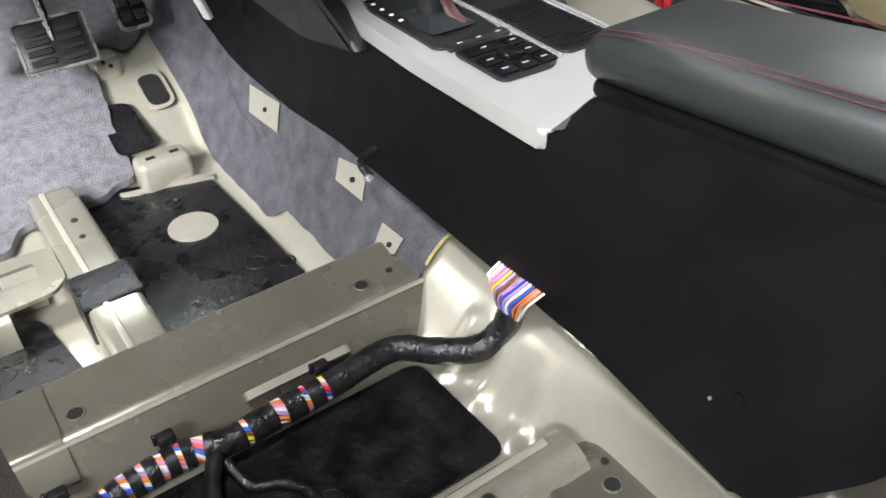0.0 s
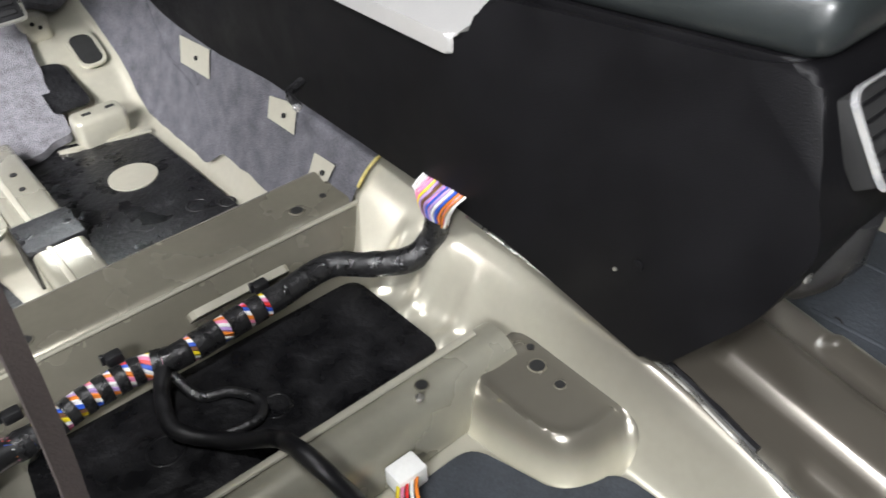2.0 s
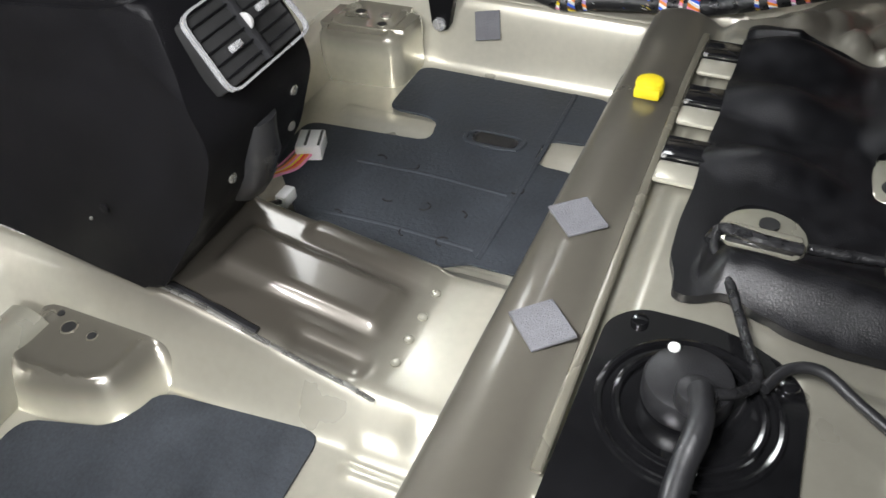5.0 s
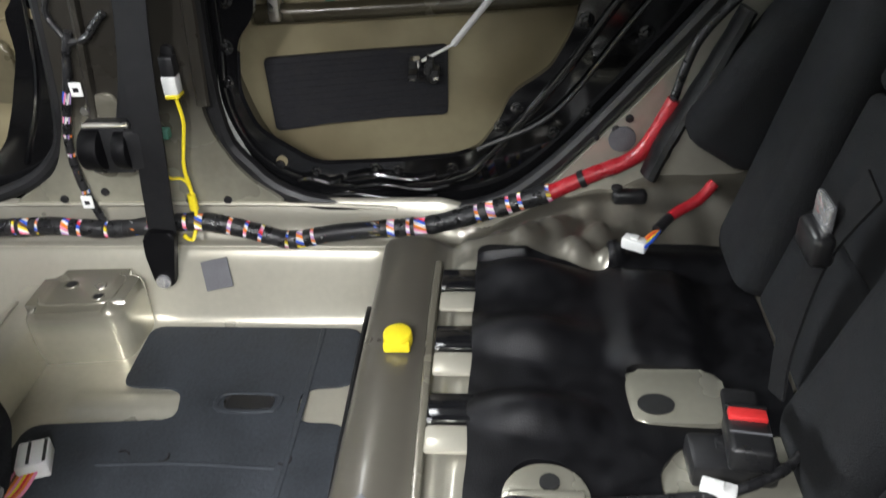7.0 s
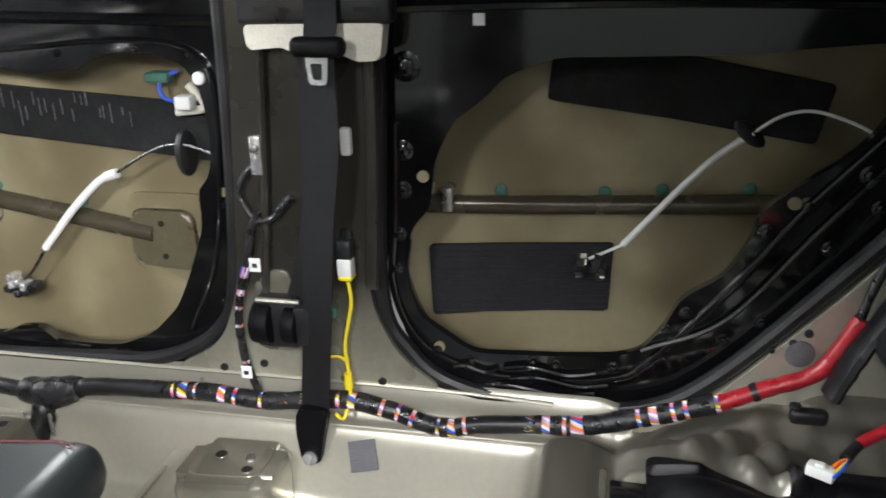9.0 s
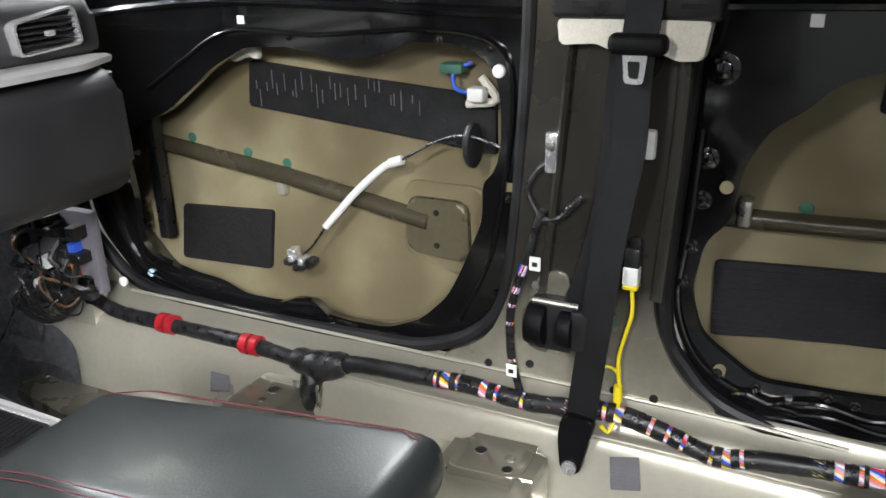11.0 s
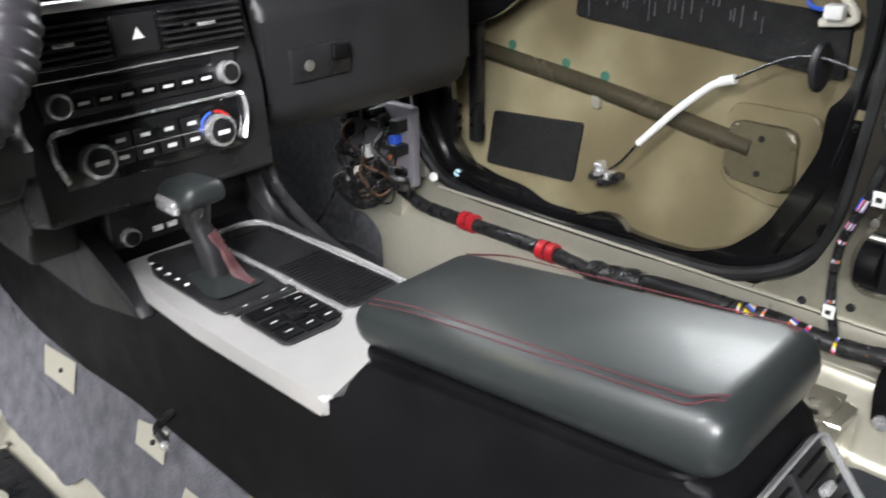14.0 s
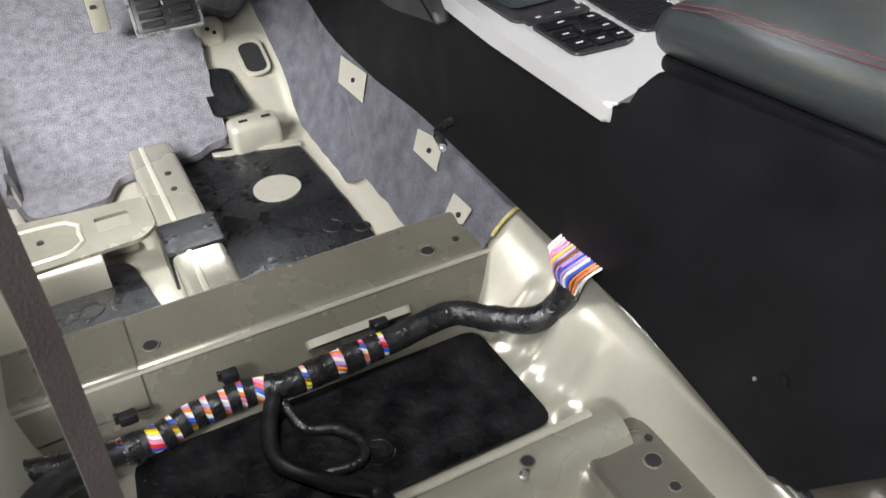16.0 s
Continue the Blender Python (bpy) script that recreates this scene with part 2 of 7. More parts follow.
def ribbon(pts, width, thick, side=(0, 1, 0), step=0.02, bm=None):
    """A flat strap along a line."""
    own = bmesh.new()
    path = smooth_path(pts, step)
    rings = []
    for i, p in enumerate(path):
        d = (path[min(i + 1, len(path) - 1)] - path[max(i - 1, 0)]).normalized()
        s = Vector(side(i / (len(path) - 1)) if callable(side) else side)
        s = (s - d * s.dot(d)).normalized()
        u = d.cross(s)
        rings.append([own.verts.new(p + s * a * width / 2 + u * b * thick / 2) for a, b in ((-1, -1), (-0.5, -1), (0, -1), (0.5, -1), (1, -1), (1, 1), (0.5, 1), (0, 1), (-0.5, 1), (-1, 1))])
    for a, b in zip(rings, rings[1:]):
        for k in range(10):
            own.faces.new((a[k], a[(k + 1) % 10], b[(k + 1) % 10], b[k]))
    own.faces.new(rings[0])
    own.faces.new(rings[-1][::-1])
    return merge(bm, own)


def sm(a, b, t):
    t = min(1.0, max(0.0, (t - a) / (b - a)))
    return t * t * (3 - 2 * t)


def bump_box(x, y, x0, x1, y0, y1, e=0.01):
    return sm(x0 - e, x0 + e, x) * sm(x1 + e, x1 - e, x) * sm(y0 - e, y0 + e, y) * sm(y1 + e, y1 - e, y)


# ---- the body shell ----
def floor_height(x, y):
    z = 0.055 + 0.053 * sm(0.92, 0.80, y)
    if y > 1.36:
        z += 0.5 * (y - 1.36) * sm(1.36, 1.5, y)
    # stamped beads of the rear floor
    z += 0.012 * bump_box(x, y, -0.115, 0.12, -0.045, -0.022, 0.008) * sm(-0.16, -0.12, x)
    for bx in (-0.155, -0.125, 0.145):
        z += 0.007 * bump_box(x, y, bx - 0.006, bx + 0.006, -0.055, 0.03, 0.006)
    for bx in (0.20, 0.33):
        z -= 0.008 * bump_box(x, y, bx - 0.022, bx + 0.022, -0.02, 0.30, 0.010)
    z += 0.006 * bump_box(x, y, 0.43, 0.47, 0.20, 0.36, 0.008)
    # tunnel
    f = sm(0.46, 0.72, y)
    h = sm(-0.140 - 0.032 * f, -0.072 + 0.014 * f, x) * sm(0.170, 0.105, x)
    top = 0.153 + 0.050 * min(1.0, max(0.0, (y - 0.02) / 0.28)) + 0.042 * sm(0.6, 1.2, y) + 0.10 * sm(1.3, 1.8, y)
    if y < 0.28:
        top += 0.013 * bump_box(x, y, -0.012, 0.058, 0.056, 0.262, 0.007) - 0.008 * bump_box(x, y, -0.076, -0.046, 0.048, 0.138, 0.005)
        top += 0.007 * bump_box(x, y, 0.082, 0.125, 0.030, 0.200, 0.006)
    z = z * (1 - h) + max(z, top) * h
    # ribs across the tunnel's side
    if -0.2 < x < -0.08:
        for yy in (0.66, 0.60, 0.53):
            z += 0.010 * bump_box(x, y, -0.168, -0.100, yy - 0.012, yy + 0.012, 0.007)
    # sills
    for sx in (x, -0.04 - x):
        z = max(z, 0.108 + (0.120 * sm(0.628, 0.690, sx) + 0.065 * sm(0.700, 0.722, sx)) * sm(-0.45, -0.16, y)) if sx > 0.62 else z
    # kick-up under the rear bench
    if y < -0.03:
        k = sm(-0.062, -0.100, y)
        pan = 0.299 - 0.013 * min(1.0, ((y + 0.135) / 0.046) ** 2) * (y > -0.181) - 0.013 * (y <= -0.181) + 0.008 * sm(-0.19, -0.205, y) - 0.010 * sm(-0.175, -0.200, y) + 0.010 * sm(-0.2, -0.215, y) - 0.02 * sm(-0.25, -0.5, y)
        pan += (0.018 * sm(0.50, 0.56, x) + 0.012 * noise.noise(Vector((x * 22, y * 22, 0)))* sm(0.52, 0.58, x)) * sm(-0.2, -0.3, y) - 0.062 * sm(0.60, 0.665, x) * sm(-0.40, -0.20, y) + 0.05 * sm(0.60, 0.72, x) * sm(-0.36, -0.50, y)
        for bx, by, br, bh in ((0.560, -0.365, 0.020, 0.016), (0.545, -0.410, 0.018, 0.020), (0.590, -0.300, 0.022, 0.014), (0.625, -0.345, 0.026, 0.018), (0.600, -0.400, 0.020, 0.014), (0.640, -0.255, 0.020, 0.012)):
            pan += bh * math.exp(-(((x - bx) / br) ** 2 + ((y - by) / br) ** 2) ** 2)
        for bx in (0.535, 0.585):
            pan += 0.008 * bump_box(x, y, bx - 0.006, bx + 0.006, -0.30, -0.20, 0.005)
        pan += 0.010 * sm(-0.30, -0.34, y) * bump_box(x, y, -0.4, -0.02, -0.6, -0.36, 0.012)
        z = z * (1 - k) + max(z, pan) * k
        z += 0.5 * max(0, -0.66 - y)
    return z


def sheet(x0, x1, y0, y1, step, fn):
    own = bmesh.new()
    nx, ny = round((x1 - x0) / step), round((y1 - y0) / step)
    rows = [[own.verts.new((x0 + (x1 - x0) * i / nx, y0 + (y1 - y0) * j / ny, fn(x0 + (x1 - x0) * i / nx, y0 + (y1 - y0) * j / ny))) for i in range(nx + 1)] for j in range(ny + 1)]
    for a, b in zip(rows, rows[1:]):
        for i in range(nx):
            own.faces.new((a[i], a[i + 1], b[i + 1], b[i]))
    return own


def flat_finish(name, bm, material, label, category, kind):
    for f in bm.faces:
        f.smooth = True
    me = bpy.data.meshes.new(name)
    bm.to_mesh(me)
    bm.free()
    me.materials.append(material)
    return tagged(new(name, me), label, category, "", kind)


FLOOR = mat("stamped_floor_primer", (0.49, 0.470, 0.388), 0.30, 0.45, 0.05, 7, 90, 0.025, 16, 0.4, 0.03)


def dark_bands(m, patches, dark):
    """Mixes a dark tone into bands of a material's base colour."""
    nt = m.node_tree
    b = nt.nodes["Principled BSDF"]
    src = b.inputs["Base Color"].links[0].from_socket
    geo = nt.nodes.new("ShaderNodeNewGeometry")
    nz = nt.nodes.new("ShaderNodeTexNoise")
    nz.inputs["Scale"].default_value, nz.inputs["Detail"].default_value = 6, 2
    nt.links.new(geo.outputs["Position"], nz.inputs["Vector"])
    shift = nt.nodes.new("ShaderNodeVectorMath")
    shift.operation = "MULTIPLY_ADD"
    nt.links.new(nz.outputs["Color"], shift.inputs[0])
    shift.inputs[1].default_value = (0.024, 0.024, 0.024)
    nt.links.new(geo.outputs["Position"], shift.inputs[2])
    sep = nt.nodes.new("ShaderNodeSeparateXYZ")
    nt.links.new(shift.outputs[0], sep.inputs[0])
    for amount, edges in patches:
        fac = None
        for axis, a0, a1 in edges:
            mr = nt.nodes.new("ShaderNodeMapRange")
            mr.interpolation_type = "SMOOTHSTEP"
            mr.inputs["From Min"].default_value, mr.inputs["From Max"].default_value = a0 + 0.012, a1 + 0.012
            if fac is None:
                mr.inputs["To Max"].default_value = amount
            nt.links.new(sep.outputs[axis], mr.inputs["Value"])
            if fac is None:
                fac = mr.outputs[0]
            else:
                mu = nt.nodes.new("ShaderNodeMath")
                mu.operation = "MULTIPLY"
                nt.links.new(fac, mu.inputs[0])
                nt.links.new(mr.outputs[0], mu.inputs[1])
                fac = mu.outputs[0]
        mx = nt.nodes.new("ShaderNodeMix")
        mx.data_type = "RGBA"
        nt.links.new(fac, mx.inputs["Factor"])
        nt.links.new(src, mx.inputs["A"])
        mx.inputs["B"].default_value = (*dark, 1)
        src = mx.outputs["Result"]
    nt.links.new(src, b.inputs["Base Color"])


# Shade painted into ridge and tunnel bands; black paint mist on the others.
dark_bands(FLOOR, [
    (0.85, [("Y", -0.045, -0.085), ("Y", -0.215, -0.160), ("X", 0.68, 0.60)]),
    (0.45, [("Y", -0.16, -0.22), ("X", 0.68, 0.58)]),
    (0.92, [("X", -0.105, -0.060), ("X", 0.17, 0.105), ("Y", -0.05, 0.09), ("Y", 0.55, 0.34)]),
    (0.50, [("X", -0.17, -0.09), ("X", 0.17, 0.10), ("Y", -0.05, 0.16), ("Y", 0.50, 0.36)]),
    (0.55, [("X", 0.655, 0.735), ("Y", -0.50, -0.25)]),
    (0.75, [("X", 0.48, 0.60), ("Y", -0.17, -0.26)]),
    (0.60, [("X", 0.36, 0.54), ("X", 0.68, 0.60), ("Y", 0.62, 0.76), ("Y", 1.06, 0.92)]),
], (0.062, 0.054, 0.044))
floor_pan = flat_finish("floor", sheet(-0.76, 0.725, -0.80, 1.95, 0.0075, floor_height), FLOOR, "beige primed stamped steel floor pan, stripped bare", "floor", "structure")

# right-hand body side: sill, pillars, quarter panel
solid("sill_outer", box(0.722, 0.80, -0.16, 1.50, 0.06, 0.262, 0.004), GLOSS, "black painted outer sill under the doors", "sill", "", "structure")
pillar = rounded([(0.350, 1.30), (0.362, 0.80), (0.392, 0.44), (0.430, 0.345), (0.53, 0.288), (0.06, 0.288), (0.135, 0.34), (0.178, 0.43), (0.165, 0.80), (0.168, 1.30)], 0.04, 5)
solid("pillar_b", slab(pillar, "x", 0.708, 0.748, 0.004), SHEET, "bare primed centre pillar with trim removed", "pillar", "", "structure")
quarter = rounded([(-0.14, 0.20), (-0.13, 0.262), (-0.25, 0.268), (-0.33, 0.315), (-0.47, 0.470), (-0.60, 0.630), (-0.70, 0.80), (-0.80, 1.30), (-1.10, 1.30), (-1.10, 0.20)], 0.03, 4)
solid("quarter_panel", slab(quarter, "x", 0.712, 0.735, 0.004), SHEET, "bare primed rear quarter panel beside the bench", "panel", "", "structure")
hinge = rounded([(1.285, 0.20), (1.275, 0.30), (1.325, 0.42), (1.335, 0.70), (1.30, 1.30), (1.90, 1.30), (1.90, 0.10), (1.30, 0.10)], 0.03, 4)
solid("pillar_a", slab(hinge, "x", 0.675, 0.748, 0.004), SHEET, "bare primed front pillar beside the footwell", "pillar", "", "structure")
solid("roof", box(-0.80, 0.82, -1.2, 1.6, 1.33, 1.37, 0.01), CLOTH, "dark roof lining over the cabin", "roof", "", "structure")
solid("bulkhead", box(-0.80, 0.80, 1.93, 1.97, 0.0, 0.95), CLOTH, "dark felt covered bulkhead ahead of the footwells", "wall", "", "structure")
solid("rear_wall", box(-0.80, 0.80, -1.16, -1.12, 0.2, 1.33), CLOTH, "dark rear end of the cabin", "wall", "", "structure")
solid("left_sill", box(-0.80, -0.765, -0.16, 1.50, 0.06, 0.29, 0.004), GLOSS, "black painted sill on the open side", "sill", "", "structure")
# workshop round the car
solid("ground", box(-4, 4, -4, 5, -0.28, -0.24), CONCRETE, "grey concrete workshop floor", "floor", "", "structure")
solid("wall_left", box(-4.1, -4, -4, 5, -0.28, 3), PAINTW, "pale painted workshop wall", "wall", "", "structure")
solid("wall_right", box(4, 4.1, -4, 5, -0.28, 3), PAINTW, "pale painted workshop wall", "wall", "", "structure")
solid("wall_front", box(-4, 4, 5, 5.1, -0.28, 3), PAINTW, "pale painted workshop wall", "wall", "", "structure")
solid("wall_back", box(-4, 4, -4.1, -4, -0.28, 3), PAINTW, "pale painted workshop wall", "wall", "", "structure")
solid("ceiling", box(-4, 4, -4, 5, 3.0, 3.1), PAINTW, "pale workshop ceiling", "ceiling", "", "structure")


def door(name, label, outer, hole, centre):
    d = thing(name, label, "car door", "doors", "", (0.80, centre[0], min(v for _, v in outer)))
    inv = Matrix.Translation(-Vector(d.location))
    b = ring(outer, hole, centre, "x", 0.752, 0.757, 160, 0.010)
    b.transform(inv)
    part("inner_panel", b, GLOSS, d, "glossy black stamped inner panel")
    b = slab(outer, "x", 0.858, 0.866, 0.002)
    b.transform(inv)
    part("outer_skin", b, SKIN, d, "beige primed outer skin seen from inside")
    rim = by_angle(outer, centre, 160)
    b = bmesh.new()
    lo = [b.verts.new((0.752, u, v)) for u, v in rim]
    hi = [b.verts.new((0.858, u, v)) for u, v in rim]
    for i in range(160):
        b.faces.new((lo[i], lo[(i + 1) % 160], hi[(i + 1) % 160], hi[i]))
    b.transform(inv)
    part("edge", b, GLOSS, d)
    return d, inv


F_OUT = rounded([(0.372, 0.895), (0.378, 0.50), (0.43, 0.345), (0.54, 0.268), (0.66, 0.246), (0.96, 0.234), (1.20, 0.268), (1.315, 0.40), (1.335, 0.60), (1.30, 0.895)], 0.05, 5)
F_HOLE = rounded([(1.205, 0.385), (1.20, 0.47), (1.215, 0.60), (1.085, 0.650), (1.015, 0.700), (0.965, 0.738), (0.893, 0.774), (0.81, 0.778), (0.755, 0.772), (0.705, 0.762), (0.622, 0.772), (0.590, 0.794), (0.517, 0.798), (0.460, 0.783), (0.437, 0.750), (0.429, 0.700), (0.430, 0.640), (0.440, 0.605), (0.460, 0.588), (0.460, 0.525), (0.497, 0.435), (0.524, 0.381), (0.575, 0.330), (0.640, 0.301), (0.720, 0.299), (0.768, 0.303), (0.790, 0.324), (0.838, 0.321), (0.872, 0.304), (0.960, 0.302), (1.012, 0.323), (1.083, 0.329), (1.175, 0.350)], 0.018, 3)
R_OUT = rounded([(0.155, 0.895), (0.165, 0.46), (0.130, 0.34), (0.05, 0.268), (-0.10, 0.246), (-0.24, 0.262), (-0.33, 0.33), (-0.47, 0.49), (-0.60, 0.655), (-0.69, 0.80), (-0.73, 0.895)], 0.05, 5)
R_HOLE = rounded([(0.133, 0.455), (0.121, 0.542), (0.090, 0.572), (0.082, 0.648), (0.054, 0.705), (0.010, 0.736), (-0.018, 0.768), (-0.086, 0.794), (-0.335, 0.799), (-0.392, 0.806), (-0.517, 0.817), (-0.542, 0.800), (-0.516, 0.765), (-0.513, 0.717), (-0.468, 0.664), (-0.418, 0.630), (-0.372, 0.590), (-0.363, 0.548), (-0.333, 0.490), (-0.276, 0.453), (-0.256, 0.405), (-0.225, 0.362), (-0.190, 0.350), (-0.100, 0.342), (0.030, 0.337), (0.114, 0.395)], 0.02, 3)
front_door, f_inv = door("front_door", "glossy black front door with its trim removed", F_OUT, F_HOLE, (0.82, 0.53))
rear_door, r_inv = door("rear_door", "glossy black rear door with its trim removed", R_OUT, R_HOLE, (-0.13, 0.58))


def drifted_mist(m, dark, scale, lo, hi, amount):
    """Uneven clouds of dark paint mist drifted over primer."""
    nt = m.node_tree
    b = nt.nodes["Principled BSDF"]
    src = b.inputs["Base Color"].links[0].from_socket
    geo = nt.nodes.new("ShaderNodeNewGeometry")
    nz = nt.nodes.new("ShaderNodeTexNoise")
    nz.inputs["Scale"].default_value, nz.inputs["Detail"].default_value, nz.inputs["Roughness"].default_value = scale, 2.0, 0.45
    nt.links.new(geo.outputs["Position"], nz.inputs["Vector"])
    mr = nt.nodes.new("ShaderNodeMapRange")
    mr.interpolation_type = "SMOOTHSTEP"
    mr.inputs["From Min"].default_value, mr.inputs["From Max"].default_value, mr.inputs["To Max"].default_value = lo, hi, amount
    nt.links.new(nz.outputs["Fac"], mr.inputs["Value"])
    mx = nt.nodes.new("ShaderNodeMix")
    mx.data_type = "RGBA"
    nt.links.new(mr.outputs[0], mx.inputs["Factor"])
    nt.links.new(src, mx.inputs["A"])
    mx.inputs["B"].default_value = (*dark, 1)
    nt.links.new(mx.outputs["Result"], b.inputs["Base Color"])


drifted_mist(SKIN, (0.115, 0.088, 0.045), 4.2, 0.40, 0.66, 0.72)


def outline(pts, r, w, material, label):
    path = [Vector((w, u, v)) for u, v in pts]
    return solid("door_seal", tube(path, r, 10, 0.02, raw=True), material, label, "seal", "door seals")


seal_f = [(0.372, 1.30), (0.378, 0.80), (0.402, 0.46), (0.445, 0.355), (0.545, 0.300), (0.66, 0.288), (0.96, 0.281), (1.18, 0.296), (1.272, 0.36), (1.318, 0.45), (1.322, 0.70), (1.285, 1.30)]
outline([tuple(p)[:2] for p in smooth_path([(u, v, 0) for u, v in seal_f], 0.02)], 0.0125, 0.728, RUBBER, "black rubber seal round the front door opening")
seal_r = [(0.158, 1.30), (0.155, 0.80), (0.166, 0.45), (0.125, 0.345), (0.05, 0.290), (-0.10, 0.268), (-0.235, 0.278), (-0.335, 0.342), (-0.475, 0.50), (-0.605, 0.665), (-0.695, 0.81), (-0.80, 1.30)]
outline([tuple(p)[:2] for p in smooth_path([(u, v, 0) for u, v in seal_r], 0.02)], 0.0135, 0.728, RUBBER, "black rubber seal round the rear door opening")

# ---- centre console ----
console = thing("centre_console", "black plastic centre console with silver trim and rear vents", "console", "", "", (0.02, 0.6, 0.2))
c_inv = Matrix.Translation(-Vector(console.location))


def cpart(name, bm, material, label="", parent=None, smooth=True):
    bm.transform(c_inv)
    return part(name, bm, material, parent or console, label, smooth)


side = rounded([(0.285, 0.207), (0.50, 0.243), (0.80, 0.246), (1.02, 0.246), (1.38, 0.212), (1.52, 0.212), (1.52, 0.56), (1.06, 0.50), (0.98, 0.452), (0.562, 0.452), (0.550, 0.506), (0.40, 0.523), (0.255, 0.539), (0.216, 0.550), (0.184, 0.470), (0.168, 0.42), (0.200, 0.33)], 0.02, 4)
body = slab(side, "x", -0.086, 0.122, 0.008, seg=3)
for v in body.verts:
    if v.co.x > 0:
        v.co.x -= 0.014 * sm(0.40, 0.15, v.co.y)
    else:
        v.co.x += 0.012 * sm(0.30, 0.15, v.co.y)
    v.co.x += (0.022 if v.co.x < 0 else -0.014) * sm(0.45, 0.53, v.co.z) * sm(0.60, 0.55, v.co.y)
cpart("body", body, PLASTIC)


def arm_lift(x, y, z):
    """The lid rises towards the rear and is slightly crowned."""
    return 0.11 * (0.56 - y) + 0.007 * math.cos((x - 0.021) / 0.085 * 1.4) * sm(0.53, 0.565, z) - 0.010 * sm(0.49, 0.58, y) * sm(0.53, 0.565, z)


arm = box(-0.064, 0.106, 0.205, 0.578, 0.508, 0.564, 0.026, 8)
for v in arm.verts:
    side_ = sm(0.50, 0.578, v.co.y)
    v.co.x += (0.021 - v.co.x) * 0.06 * side_
    v.co.z += arm_lift(v.co.x, v.co.y, v.co.z)
cpart("armrest", arm, LEATHER, "dark leather armrest lid with red stitching")
cpart("lid_base", slab(rounded([(-0.058, 0.225), (0.100, 0.225), (0.100, 0.560), (-0.058, 0.560)], 0.02, 4), "z", 0.500, 0.512, 0.003, None, Matrix(((1, 0, 0, 0), (0, 1, 0, 0), (0, -0.11, 1, 0.11 * 0.56), (0, 0, 0, 1)))), PLASTIC, "black plastic underside of the lid")
for sx in (-0.064, 0.106):
    for ins in (0.013, 0.0185):
        pts = []
        for k in range(60):
            y = 0.222 + 0.335 * k / 59
            turn_in = 0.012 * sm(0.245, 0.222, y)
            x = sx + math.copysign(ins + turn_in, 0.021 - sx)
            z = 0.538 + math.sqrt(max(0.0, 0.026 ** 2 - max(0.0, 0.026 - ins - turn_in) ** 2)) + 0.0006
            pts.append((x + (0.021 - x) * 0.06 * sm(0.50, 0.578, y), y, z + arm_lift(x, y, z)))
        cpart("stitching", tube(pts, 0.0006, 5), THREAD, "red thread seam")
trim = rounded([(-0.090, 0.575), (-0.094, 0.80), (-0.088, 0.93), (-0.070, 1.005), (0.02, 1.02), (0.128, 0.985), (0.138, 0.80), (0.132, 0.606), (0.0, 0.603), (-0.068, 0.580)], 0.012, 5)
cpart("trim_plate", slab(trim, "z", 0.440, 0.462, 0.005, seg=3), SILVER, "satin silver console surround")

# ---- cross members and floor mats ----
cm = thing("seat_cross_member", "beige primed steel cross member for the front seat", "cross member", "", "", (-0.4, 0.79, 0.06))
prof = rounded([(0.905, 0.05), (0.872, 0.165), (0.862, 0.172), (0.775, 0.172), (0.765, 0.165), (0.712, 0.10)], 0.012, 3)
b = slab(prof, "x", -0.74, -0.086, 0.0)
b.transform(Matrix.Translation(-Vector(cm.location)))
part("beam", b, DARKPRIMER, cm)
cm2 = thing("rear_cross_member", "beige primed steel rib across the floor", "cross member", "", "", (-0.4, 0.45, 0.10))
b = slab(rounded([(0.50, 0.105), (0.482, 0.165), (0.45, 0.172), (0.428, 0.160), (0.405, 0.105)], 0.012, 3), "x", -0.74, -0.135, 0.0)
b.transform(Matrix.Translation(-Vector(cm2.location)))
part("beam", b, MIDPRIMER, cm2)


def mat_piece(name, pts, z, material, label, t=0.004, r=0.02, group="floor mats"):
    return solid(name, slab(rounded(pts, r, 4), "z", z, z + t, 0.0015), material, label, "floor mat", group)


mat_piece("damping_mat", [(-0.395, 0.93), (-0.174, 0.93), (-0.186, 1.335), (-0.40, 1.42), (-0.43, 1.30)], 0.057, BITUMEN, "black bitumen damping mat on the front floor")
mat_piece("damping_mat", [(-0.69, 0.93), (-0.50, 0.93), (-0.53, 1.13), (-0.69, 1.15)], 0.057, BITUMEN, "black bitumen damping mat near the outer sill")
mat_piece("damping_mat", [(-0.62, 0.520), (-0.166, 0.520), (-0.172, 0.692), (-0.60, 0.692)], 0.110, BITUMEN, "black bitumen damping mat between the cross members")
mat_piece("damping_mat", [(-0.70, 0.05), (-0.125, 0.07), (-0.145, 0.27), (-0.205, 0.285), (-0.235, 0.39), (-0.70, 0.39)], 0.110, GREYMAT, "grey-black damping mat on the rear floor")
mat_piece("damping_mat", [(0.18, -0.052), (0.412, -0.050), (0.414, 0.022), (0.482, 0.024), (0.491, -0.050), (0.622, -0.042), (0.622, 0.298), (0.481, 0.295), (0.479, 0.203), (0.415, 0.190), (0.398, 0.397), (0.30, 0.40), (0.178, 0.284), (0.156, 0.09), (0.160, 0.058), (0.18, 0.03)], 0.110, GREYMAT, "grey-black damping mat cut round the floor beads")



